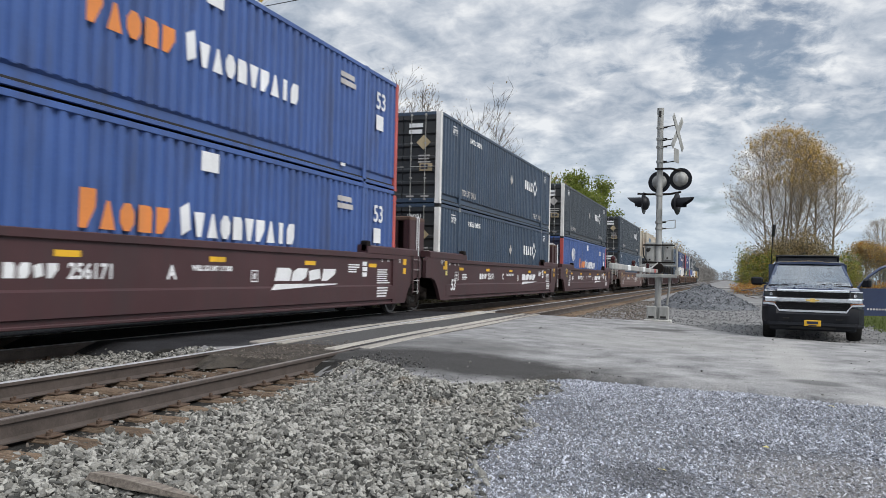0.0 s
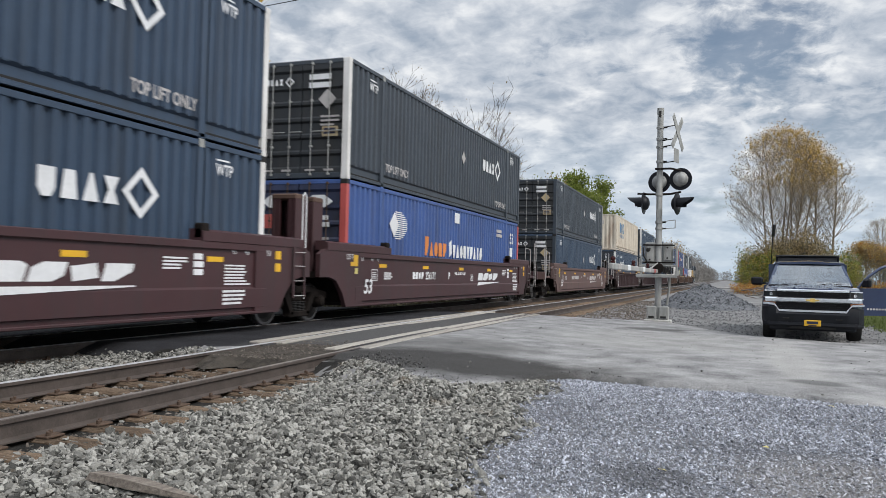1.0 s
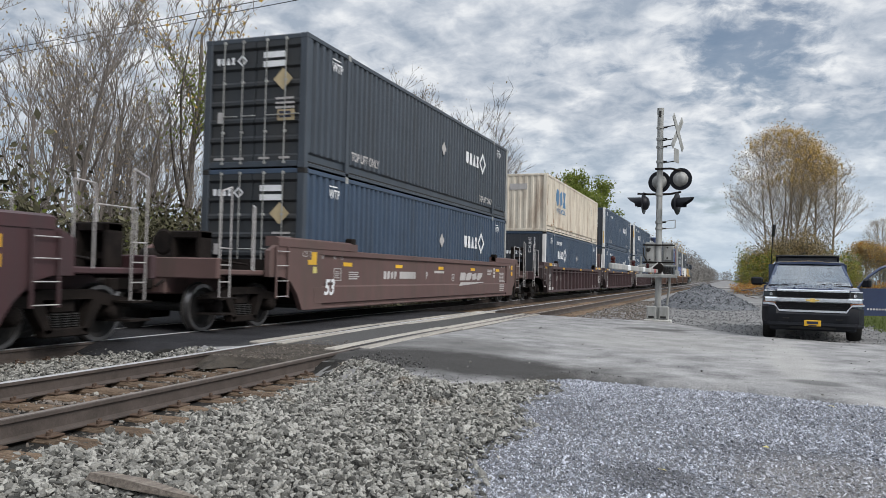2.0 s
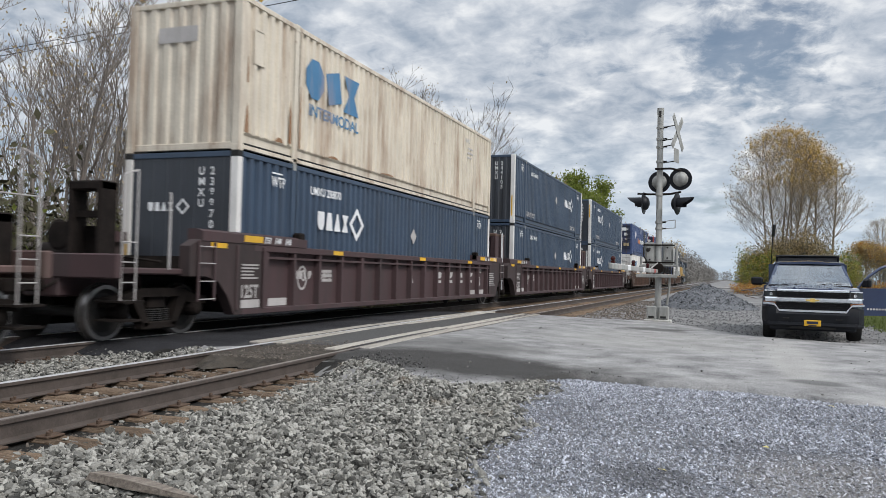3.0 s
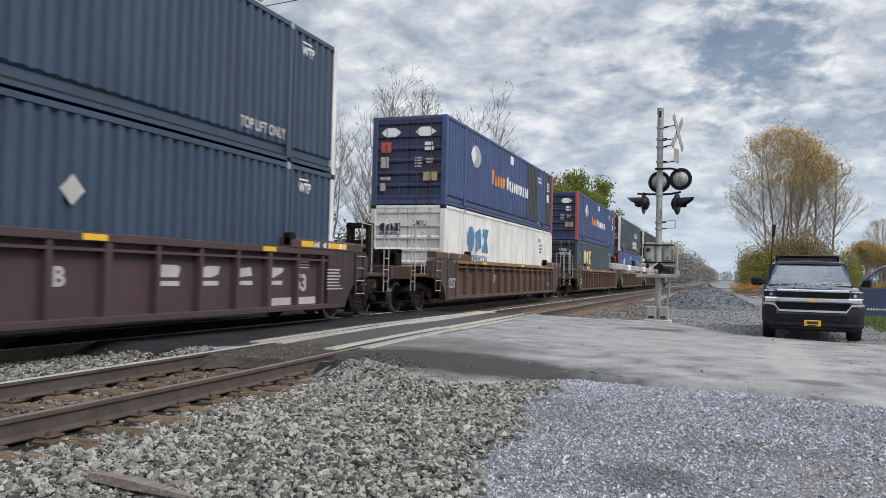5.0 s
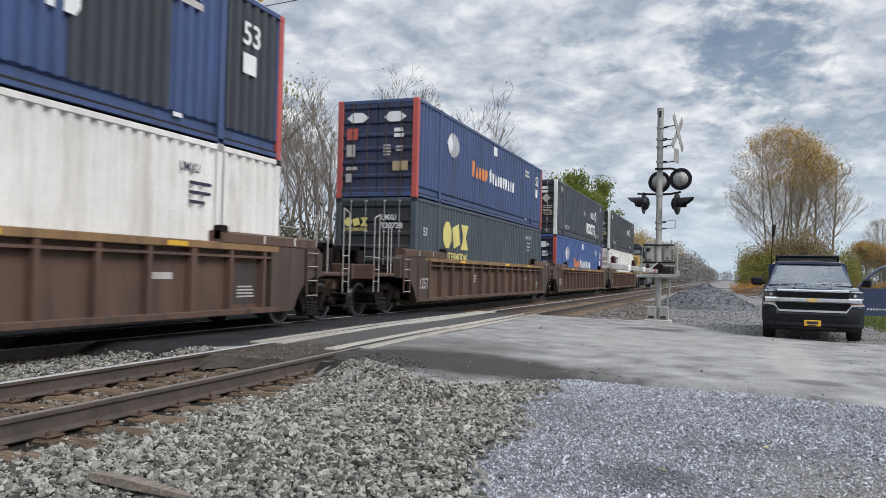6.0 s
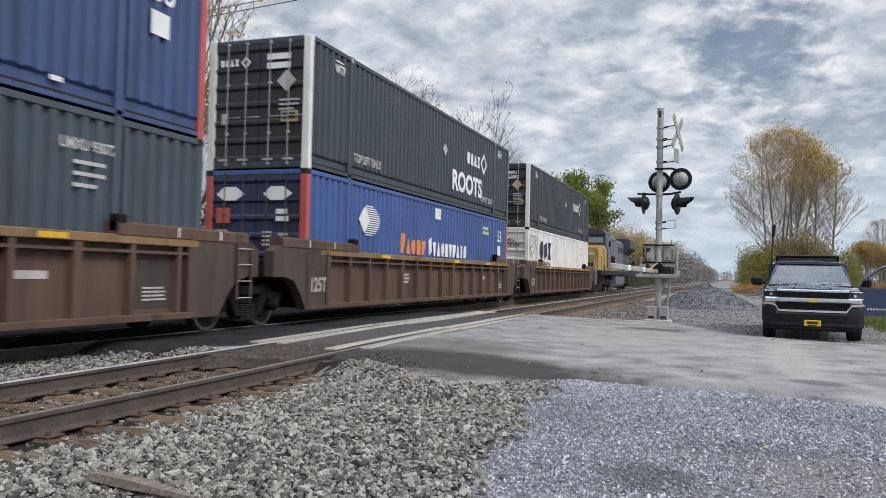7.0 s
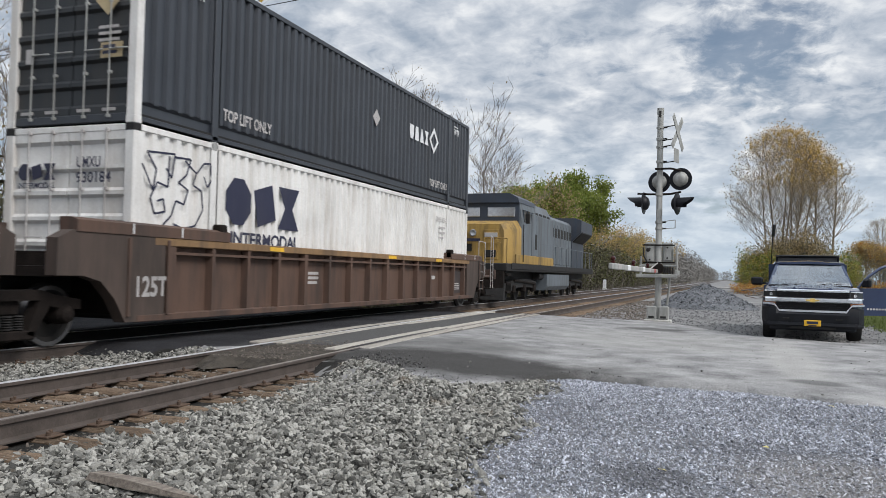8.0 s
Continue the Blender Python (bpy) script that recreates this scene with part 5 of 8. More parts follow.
def well(style, colour, near_car_end, far_car_end, label, ident, group="well cars of the train"):
    u = thing("well_car", label, "rail car", group)
    chord = "tan_chord" if style == "brown" else colour
    ribbed = style != "smooth"
    inner = OUT - 0.15 if ribbed else OUT - 0.05
    for sgn in (-1, 1):
        x0, x1 = sorted((sgn * (inner - 0.03), sgn * inner))
        part("side_sheet", lambda: Shape().box(x0, x1, -0.1, LONG + 0.1, 0.34, 1.56), colour, u, key=(sgn, ribbed))
        a, b = sorted((sgn * (inner - 0.05), sgn * OUT))
        part("top_chord", lambda: Shape().box(a, b, 0.3, LONG - 0.3, 1.47, 1.60, 0.012), chord, u, key=(sgn, ribbed))
        part("bottom_sill", lambda: Shape().box(a, b, -0.05, LONG + 0.05, 0.31, 0.42 if ribbed else 0.36, 0.012), colour, u, key=(sgn, ribbed))
        if ribbed:
            part("stiffener", lambda: Shape().box(a, b - 0.02 if sgn > 0 else b, 0.4, LONG - 0.4, 1.34, 1.385), colour, u, key=(sgn, "s"))
            for k in range(15):
                y = 0.75 + k * 1.046
                w = 0.055 if k % 4 else 0.085
                part("side_post", lambda: Shape().prism([(sgn * (inner - 0.01), y - w), (sgn * (OUT - 0.015), y - w * 0.75), (sgn * (OUT - 0.015), y + w * 0.75), (sgn * (inner - 0.01), y + w)], "z", 0.36, 1.48), colour, u, key=(sgn, k))
            for k, y in enumerate((-0.24, 0.61)):
                part("end_flange", lambda: Shape().box(min(sgn * (OUT - 0.02), sgn * (OUT + 0.03)), max(sgn * (OUT - 0.02), sgn * (OUT + 0.03)), y - 0.03, y + 0.03, 0.40, 1.56, 0.008), colour, u, key=(sgn, k))
        else:
            part("side_crease", lambda: Shape().prism([(sgn * (inner - 0.005), 0.42), (sgn * OUT, 0.44), (sgn * OUT, 0.78), (sgn * (inner - 0.005), 0.82)], "y", 0.2, LONG - 0.2), colour, u, key=sgn)
        for e, tail, car_end in ((-1, 1.55, near_car_end), (1, 1.45, far_car_end)):
            x0, x1 = sorted((sgn * (inner - 0.06), sgn * (OUT - 0.004)))
            part("end_panel", lambda: Shape().prism(end_profile(e, tail), "x", x0, x1), {"brown": "brown_dirty", "maroon": "maroon_dirty"}.get(style, colour), u, key=(sgn, e, ribbed, tail))
            e0, e1 = (-1.25, 2.2) if e < 0 else (LONG - 2.15, LONG + 1.1)
            part("end_deck", lambda: joined(Shape().prism([(sgn * (OUT - 0.30), 1.60), (sgn * (OUT + 0.012), 1.60), (sgn * (OUT + 0.012), 1.76), (sgn * (OUT - 0.10), 1.80), (sgn * (OUT - 0.30), 1.80)], "y", e0, e1)),
                 colour, u, key=(sgn, e))
            part("lift_guide", lambda: joined(Shape().box(min(sgn * 1.30, sgn * 1.5), max(sgn * 1.30, sgn * 1.5), (1.95 if e < 0 else LONG - 2.15), (2.15 if e < 0 else LONG - 1.95), 1.62, 1.90, 0.03)),
                 "bogie", u, key=(sgn, e))
    part("well_floor", lambda: Shape().box(-1.3, 1.3, 0.1, LONG - 0.1, 0.33, 0.42), "black", u, key=0)
    for e in (-1, 1):
        y0, y1 = (-1.5, 0.0) if e < 0 else (LONG, LONG + 1.4)
        part("end_floor", lambda: Shape().box(-1.4, 1.4, y0, y1, 0.98, 1.12), "bogie", u, key=e)
        part("bulkhead", lambda: Shape().box(-1.36, 1.36, (-0.12 if e < 0 else LONG + 0.06), (-0.06 if e < 0 else LONG + 0.12), 0.42, 1.35), "bogie", u, key=e)
        part("centre_sill", lambda: Shape().box(-0.3, 0.3, (-1.9 if e < 0 else LONG), (0.0 if e < 0 else LONG + 1.9), 0.72, 1.0, 0.03), "black", u, key=e)
    # ladders at the corners towards the camera
    for y in ((-1.15,) if near_car_end else ()) + (LONG + 0.95,):
        ld = part("ladder", lambda: joined(*[Shape().box(OUT + 0.02, OUT + 0.05, yy - 0.025, yy + 0.025, 0.58, 1.6, 0.006) for yy in (y - 0.21, y + 0.22)]), colour, u, key=y)
        for z in (0.62, 0.92, 1.22, 1.5):
            part("rung", lambda: Shape().rod((OUT + 0.045, y - 0.2, z), (OUT + 0.045, y + 0.22, z), 0.010, 6), "mark_dull", ld, key=(y, z))
    for e, car_end in ((-1, near_car_end), (1, far_car_end)):
        sy = lambda d: -d if e < 0 else LONG + d
        stand = 2.42 if style == "maroon" else 1.8
        if car_end:
            bogie(u, sy(1.75))
            a, b = sorted((sy(1.3), sy(3.1)))
            part("platform", lambda: joined(Shape().box(-1.35, 1.35, a, b, 1.02, 1.12, 0.02), Shape().box(-0.35, 0.35, a, b, 0.66, 1.02, 0.03)), colour, u, key=e)
            part("end_beam", lambda: Shape().box(-1.45, 1.45, *sorted((sy(3.0), sy(3.12))), 0.95, 1.32, 0.02), colour, u, key=e)
            part("coupler", lambda: joined(Shape().box(-0.12, 0.12, *sorted((sy(3.1), sy(3.55))), 0.74, 0.94, 0.03), Shape().box(-0.2, 0.2, *sorted((sy(3.5), sy(3.74))), 0.70, 0.98, 0.05)), "bogie", u, key=e)
            ya, yb = sorted((sy(2.6), sy(2.95)))
            part("brake_stand", lambda: joined(*[Shape().box(x, x + 0.09, ya, yb, 1.1, stand, 0.015) for x in (0.30, 0.86)], Shape().box(0.30, 0.95, ya, yb, stand - 0.14, stand, 0.02), Shape().box(0.39, 0.86, yb - 0.05, yb, 1.1, 1.75),
                 Shape().box(0.39, 0.86, ya + 0.1, ya + 0.2, stand - 0.55, stand - 0.45)), "bogie", u, key=(e, stand))
            part("brake_wheel", lambda: Shape().turned([(0.20, 0), (0.24, 0.02), (0.20, 0.05), (0.04, 0.05)], (0.1, sy(2.9), 1.6), "y", 18), "bogie", u, key=(e, stand))
            part("air_tank", lambda: Shape().rod((-0.9, sy(2.2), 1.32), (0.2, sy(2.2), 1.32), 0.19, 14), "bogie", u, key=e, smooth=True)
            part("brake_pipe", lambda: Shape().path([(1.3, sy(2.0), 1.22), (0.6, sy(2.15), 1.3), (0.3, sy(2.5), 1.2), (0.3, sy(3.3), 0.8)], 0.025), "bogie", u, key=e)
            part("handrail", lambda: Shape().path([(1.38, sy(2.95), 0.6), (1.38, sy(2.95), 2.5), (1.38, sy(2.65), 2.6), (1.38, sy(2.65), 0.62)], 0.014), "mark_dull", u, key=(e, 0))
            part("handrail", lambda: Shape().path([(1.38, sy(1.9), 1.1), (1.38, sy(1.9), 2.3), (1.2, sy(1.7), 2.35), (1.2, sy(1.7), 1.1)], 0.014), "mark_dull", u, key=(e, 1))
            part("handrail", lambda: Shape().path([(-1.38, sy(2.95), 0.6), (-1.38, sy(2.95), 2.3), (-1.38, sy(1.9), 2.3), (-1.38, sy(1.9), 1.1)], 0.014), "mark_dull", u, key=(e, 2))
            for z in (0.62, 0.9, 1.2, 1.5):
                part("rung", lambda: Shape().rod((1.38, sy(2.95), z), (1.38, sy(2.65), z), 0.012, 6), "mark_dull", u, key=(e, z))
            part("cross_step", lambda: joined(*[Shape().box(0.95, 1.48, *sorted((sy(2.55), sy(3.0))), z, z + 0.03) for z in (0.32, 0.6)]), "bogie", u, key=e)
        elif e > 0:
            bogie(u, sy(1.75))
            if style != "brown":
                slotted_post(u, sorted((sy(1.46), sy(1.9))), colour)
                part("handrail", lambda: Shape().path([(1.44, sy(1.2), 1.75), (1.44, sy(1.2), 2.68), (1.44, sy(1.27), 2.76), (1.44, sy(1.34), 2.68), (1.44, sy(1.34), 0.55)], 0.016), "mark", u, key=(e, 7))
        elif style != "brown":
            slotted_post(u, sorted((sy(0.8), sy(1.22))), colour)
    # markings
    px = OUT + 0.002 if not ribbed else inner + 0.002

    def put(sh, mat, y, z, name="marking", lab="", x=px):
        if name == "lettering" and len(sh.pieces) > 1:
            return [part("letter", on_side(one, x, y, z), mat, u, lab) for one in sh.pieces]
        return part(name, on_side(sh, x, y, z), mat, u, lab)

    if style == "smooth":
        put(writing("53", 0.33, 0.2, 1.0, 0.012), "mark", 0.62, 0.62, "number", "", OUT + 0.003)
        sh = row_of("block notch bend flag", 0, 0, 2.5, 0.26, gap=0.1, lean=0.35)
        dull = "mark_dull" if colour == "maroon_grey" else "mark"
        put(sh, dull, 9.95, 0.92, "lettering", "white slanted block lettering", inner + 0.002)
        put(Shape().prism([(0, 0), (2.7, 0.10), (2.7, 0.12), (0.15, 0.12)], "z", 0, 0.004), dull, 9.75, 0.74, "swoosh", "", OUT + 0.002)
        put(row_of("block notch bend flag", 0, 0, 0.88, 0.2), dull, 3.86, 0.96, "lettering", "white emblem shape", inner + 0.002)
        if colour == "maroon":
            put(writing("256171", 0.21, 0, 0.95, 0.008), dull, 4.86, 0.96, "number", "", inner + 0.002)
            put(writing("WELL LD LMT 117,800", 0.08, 0, 1.0, 0.007), dull, 7.45, 1.1, "number", "", inner + 0.002)
        else:
            put(bars(0, 0, 1, 1.2, 0.19, 0.2), dull, 4.9, 0.97, "marking", "", inner + 0.002)
            put(bars(0, 0, 1, 0.9, 0.07, 0.1), dull, 7.55, 1.14, "marking", "", inner + 0.002)
        put(writing(ident, 0.21, 0, 1.0, 0.012), dull, 6.85, 0.96, "letter", "", inner + 0.002)
        put(joined(plates([(0, 0, 0.02, 0.22), (0.2, 0, 0.22, 0.22), (0.02, 0, 0.2, 0.02), (0.02, 0.2, 0.2, 0.22), (0.08, 0.06, 0.14, 0.16)])), dull, 9.15, 0.9, "marking", "", inner + 0.002)
        for y in (1.6, 4.62, 7.9, 11.1, 14.2):
            put(plates([(0, 0, 0.45, 0.09)]), "yellow", y, 1.25, "reflector", "yellow reflector", inner + 0.003)
        put(writing("125 T", 0.12), dull, -0.35, 1.42, "number", "", OUT)
        put(plates([(0, 0.0, 0.22, 0.17), (-0.15, -0.1, 0.22, 0.0)]), "yellow", 0.05, 1.36, "reflector", "yellow reflector", OUT)
        put(plates([(0, 0, 0.16, 0.14)]), "pale_yellow", 0.12, 1.08, "marking", "", OUT)
        for y, w in ((0.45, "53"), (1.1, "48"), (1.45, "45"), (14.9, "45"), (15.3, "48"), (15.95, "53")):
            put(writing(w, 0.10), dull, y, 1.40, "number", "", inner + 0.003 if 0.55 < y < LONG - 0.6 else OUT)
        for z in (1.34, 1.1):
            put(plates([(0, 0, 0.2, 0.16)]), "yellow", 16.25, z, "reflector", "yellow reflector", OUT)
        put(joined(bars(0, 0, 4, 0.6, 0.03, 0.055, 2), bars(0.75, 0, 3, 0.3, 0.1, 0.13, 3)), dull, 13.1, 1.28, "marking", "", inner + 0.002)
        put(bars(0, 0, 7, 0.8, 0.028, 0.055, 4), dull, 14.7, 1.18, "marking", "", inner + 0.002)
        put(bars(0, 0, 4, 0.7, 0.04, 0.07, 6), dull, 14.6, 0.72, "marking", "", OUT + 0.002)
        put(bars(0, 0, 4, 0.6, 0.03, 0.05, 7), dull, 1.9, 1.1, "marking", "", inner + 0.002)
        put(joined(plates([(0, 0, 0.36, 0.02), (0, 0.26, 0.36, 0.28), (0, 0.02, 0.02, 0.26), (0.34, 0.02, 0.36, 0.26)]), bars(0.06, 0.19, 4, 0.24, 0.02, 0.045, 8)), dull, 1.15, 0.92, "marking", "", inner + 0.002)
    elif style == "maroon":
        put(writing("125T", 0.23, 0, 0.84, 0.010), "mark_dull", -0.13, 0.62, "number", "", OUT)
        put(writing("53", 0.33, 0, 1.0, 0.015), "mark_dull", 14.45, 0.72, "number")
        put(row_of("block notch bend flag", 0, 0, 0.75, 0.17), "mark_dull", 1.98, 0.96, "lettering", "faded white emblem shape")
        put(writing(ident, 0.26, 0, 1.0, 0.012), "mark_dull", 8.25, 0.86, "letter")
        put(writing("250941", 0.165, 0, 0.88, 0.006), "mark_dull", 2.98, 0.96, "number")
        put(plates([(0, 0, 0.6, 0.15)]), "mark_dull", -0.1, 0.43, "white_panel", "faded white panel", OUT)
        for y0, y1 in ((0.86, 1.7), (13.45, 14.3), (14.5, 15.3)):
            put(plates([(0, 0, y1 - y0, 0.15)]), "mark_dull", y0, 0.43, "white_panel", "faded white panel")
        for k, kind in enumerate(("block", "notch", "bend", "flag")):
            put(glyph(kind, 0, 0, 0.52, 0.2, 0.35), "mark_dull", 10.25 + k * 1.046, 0.98, "lettering", "faded white emblem shape")
            put(plates([(0, 0, 0.6, 0.08)]), "mark_dull", 10.2 + k * 1.046, 0.84, "lettering")
        put(bars(0, 0, 5, 0.55, 0.03, 0.06, 2), "mark_dull", -0.1, 1.2, x=OUT)
        put(bars(0, 0, 3, 0.6, 0.03, 0.06, 3), "mark_dull", 14.5, 1.30)
        put(bars(0, 0, 7, 0.75, 0.03, 0.07, 4), "mark_dull", 15.55, 1.15, x=OUT)
        put(bars(0, 0, 3, 0.5, 0.06, 0.1, 5), "mark_dull", 3.15, 1.1)
        put(joined(ring_mark(0, 0, 0.2, 0.26, 0.05), ring_mark(0.05, 0.05, 0.1, 0.12, 0.04, 0.005)), "mark_dull", 2.3, 0.98, "scrawl", "white scrawled loops")
        for y, w in ((-0.05, 0.6), (14.39, 0.5), (15.55, 0.85)):
            put(plates([(0, 0, w, 0.12)]), "yellow", y, 1.63, "reflector", "worn yellow strip", OUT + 0.014)
        for y, word in ((0.66, "53"), (1.02, "48"), (1.4, "45"), (14.98, "45"), (15.28, "48"), (16.02, "53")):
            put(writing(word, 0.11, 0.2, 1.0, 0.004), "mark", y, 1.635, "number", "", OUT + 0.019)
            put(slanted(-0.06 if y < 15.1 else 0.24, 0, 0.025, 0.13, 0.04), "mark", y, 1.625, "marking", "", OUT + 0.019)
        put(joined(on_row(writing("20", 0.11), 0.16), writing("40", 0.11)), "mark_dull", 13.3, 1.1, "number")
        for y in (-1.0, 3.4, 8.6, 13.0):
            put(plates([(0, 0, 0.45, 0.09)]), "yellow", y, 1.49, "reflector", "yellow reflector", OUT + 0.001)
    else:
        put(writing("125T", 0.29, 0, 0.84, 0.012), "mark_dull", -0.13, 0.70, "number", "", OUT)
        put(writing("53", 0.15), "mark_dull", 14.62, 1.08, "number")
        put(plates([(0, 0, 0.95, 0.72)], 0.003), "repaint", 14.55, 0.5, "repaint", "dark repainted panel")
        put(bars(0, 0, 4, 0.6, 0.03, 0.06, 3), "mark_dull", 14.7, 0.8, x=px + 0.004)
        put(bars(0, 0, 3, 0.5, 0.06, 0.1, 6), "mark_dull", 5.2, 1.05)
        put(bars(0, 0, 1, 0.55, 0.11, 0.2), "mark_dull", 12.4, 0.95, "marking")
        for y in (3.5, 9.1, 12.6):
            put(plates([(0, 0, 0.5, 0.08)]), "yellow", y, 1.49, "reflector", "yellow reflector", OUT + 0.001)
        for y in (-0.2, 0.9, 15.3, 16.4):
            put(plates([(0, 0, 0.03, 0.15)]), "mark", y, 1.62, "marking", "", OUT + 0.014)
    return u


UNITS = (("smooth", "maroon", True, False, "smooth-sided maroon well car with white lettering", "A"),
         ("smooth", "maroon", False, False, "smooth-sided maroon well car with yellow reflectors", "C"),
         ("smooth", "maroon", False, True, "smooth-sided maroon well car at the end of its set", "B"),
         ("smooth", "maroon_grey", True, True, "dusty grey-brown well car with faded markings", "B"),
         ("maroon", "maroon_worn", True, False, "faded maroon well car with ribbed sides", "A"),
         ("maroon", "maroon_worn", False, False, "faded maroon ribbed well car with scrawled markings", "C"),
         ("maroon", "maroon_worn", False, True, "faded maroon ribbed well car with white panels", "B"),
         ("brown", "brown", True, True, "rusty brown ribbed well car with a yellow chord", "A"),
         ("brown", "brown", True, False, "rusty brown ribbed well car with a worn tan chord", "A"),
         ("brown", "brown", False, False, "rusty brown ribbed well car with dark end panels", "C"),
         ("brown", "brown", False, True, "rusty brown ribbed well car coupled to the locomotive", "B"))
for i, row in enumerate(UNITS):
    u = well(*row)
    u.matrix_basis = pose(TRAIN_X, STARTS[i], 0)
    TRAIN.append(u)


# ---- locomotive ----
def locomotive():
    """A wide-nosed diesel, its cab towards -y; y runs from the front plate to the rear."""
    L = 21.4
    u = thing("locomotive", "grimy grey and blue diesel locomotive with a yellow nose", "locomotive")
    part("underframe", joined(Shape().box(-1.5, 1.5, 0.15, L, 1.28, 1.60, 0.03), Shape().box(-0.9, 0.9, 0.4, L - 0.4, 0.95, 1.28)), "black", u)
    part("side_skirt", Shape().box(1.50, 1.53, 0.9, L - 0.6, 1.38, 1.62, 0.008), "black", u)
    part("pilot", joined(Shape().prism([(0.0, 0.22), (0.25, 0.18), (0.3, 1.3), (0.1, 1.3)], "x", -1.4, 1.4)), "bogie", u)
    part("coupler", joined(Shape().box(-0.12, 0.12, -0.45, 0.1, 0.74, 0.94, 0.03), Shape().box(-0.2, 0.2, -0.55, -0.25, 0.70, 0.98, 0.05)), "bogie", u)
    nose = [[(-1.12, 1.05, 1.6), (1.12, 1.05, 1.6), (1.12, 1.05, 2.95), (0.95, 1.12, 3.22), (-0.95, 1.12, 3.22), (-1.12, 1.05, 2.95)],
            [(-1.48, 1.45, 1.6), (1.48, 1.45, 1.6), (1.48, 1.5, 3.0), (1.25, 1.6, 3.36), (-1.25, 1.6, 3.36), (-1.48, 1.5, 3.0)],
            [(-1.5, 2.5, 1.6), (1.5, 2.5, 1.6), (1.5, 2.5, 3.1), (1.3, 2.5, 3.46), (-1.3, 2.5, 3.46), (-1.5, 2.5, 3.1)]]
    part("nose", Shape().loft(nose), "loco_yellow", u, smooth=True)
    part("nose_door", Shape().box(0.25, 0.88, 1.03, 1.06, 1.75, 3.0, 0.01), "loco_yellow", u)
    part("number_board", Shape().box(0.3, 0.85, 1.0, 1.04, 2.68, 2.86, 0.01), "mark_dull", u)
    for x in (-0.35, 0.05):
        part("headlight", Shape().turned([(0.14, 0), (0.15, -0.05), (0.11, -0.06), (0.03, -0.03)], (x - 0.25, 1.05, 2.85), "y", 18), "lamp_clear", u)
    part("vent", Shape().box(-0.85, -0.25, 1.02, 1.06, 2.1, 2.4), "black", u)
    part("nose_emblem", Shape().box(-0.8, 0.1, 1.025, 1.045, 2.5, 2.62), "ink", u)
    part("bell_recess", Shape().box(0.32, 0.8, 1.0, 1.05, 1.85, 2.15, 0.02), "black", u)
    part("nose_rail", Shape().path([(-1.0, 0.98, 2.45), (1.0, 0.98, 2.45)], 0.02), "loco_yellow", u)
    # cab: sloped windscreen, side windows and a rounded roof
    cab = [[(-1.5, 2.5, 1.6), (1.5, 2.5, 1.6), (1.5, 2.45, 3.5), (1.38, 2.5, 4.25), (1.0, 2.55, 4.5), (-1.0, 2.55, 4.5), (-1.38, 2.5, 4.25), (-1.5, 2.45, 3.5)],
           [(-1.5, 5.2, 1.6), (1.5, 5.2, 1.6), (1.5, 5.2, 3.5), (1.4, 5.2, 4.3), (1.0, 5.2, 4.55), (-1.0, 5.2, 4.55), (-1.4, 5.2, 4.3), (-1.5, 5.2, 3.5)]]
    part("cab", Shape().loft(cab), "loco_grey", u, smooth=True)
    part("cab_roof", Shape().loft([[(-1.42, y, 4.22), (1.42, y, 4.22), (1.36, y, 4.42), (1.0, y, 4.62), (-1.0, y, 4.62), (-1.36, y, 4.42)] for y in (2.3, 5.3)]), "loco_blue", u, smooth=True)
    part("brow", Shape().box(-1.4, 1.4, 2.40, 2.50, 3.42, 4.24, 0.02), "loco_blue", u)
    for x0, x1 in ((-1.25, -0.35), (0.0, 1.22)):
        part("windscreen_pane", Shape().box(x0, x1, 2.37, 2.41, 3.62, 4.02, 0.02), "lamp_clear", u)
    for y0, y1 in ((2.8, 3.3), (3.5, 4.0), (4.4, 4.8)):
        part("side_window", Shape().box(1.40, 1.506, y0, y1, 3.4, 3.95, 0.02), "glass", u)
    part("cab_door", Shape().box(1.49, 1.52, 4.3, 4.9, 1.7, 3.9, 0.01), "loco_grey", u)
    # hood in its sections
    part("equipment_cabinet", Shape().loft([[(-1.35, y, 1.6), (1.35, y, 1.6), (1.35, y, 4.0), (1.1, y, 4.45), (-1.1, y, 4.45), (-1.35, y, 4.0)] for y in (5.2, 9.0)]), "loco_grey", u)
    for k in range(4):
        part("cabinet_opening", Shape().box(1.30, 1.37, 5.5 + k * 0.85, 6.05 + k * 0.85, 3.2, 4.05, 0.02), "black", u)
    part("engine_hood", Shape().loft([[(-0.95, y, 1.6), (0.95, y, 1.6), (0.95, y, 4.1), (0.75, y, 4.3), (-0.75, y, 4.3), (-0.95, y, 4.1)] for y in (9.0, 16.6)]), "loco_grey", u)
    for k in range(9):
        part("hood_door", Shape().box(0.94, 0.985, 9.15 + k * 0.82, 9.88 + k * 0.82, 1.75, 3.9, 0.015), "loco_grey", u)
        part("door_vent", Shape().box(0.98, 0.992, 9.25 + k * 0.82, 9.78 + k * 0.82, 3.2, 3.7, 0.006), "black", u)
    part("exhaust_stack", Shape().box(-0.5, 0.5, 12.2, 13.4, 4.28, 4.5, 0.04), "black", u)
    part("radiator_cab", Shape().loft([[(-1.0, y, 1.6), (1.0, y, 1.6), (1.0, y, 3.2), (1.55, y, 3.75), (1.55, y, 4.45), (1.2, y, 4.6), (-1.2, y, 4.6), (-1.55, y, 4.45), (-1.55, y, 3.75), (-1.0, y, 3.2)] for y in (16.6, 20.6)]), "loco_blue", u)
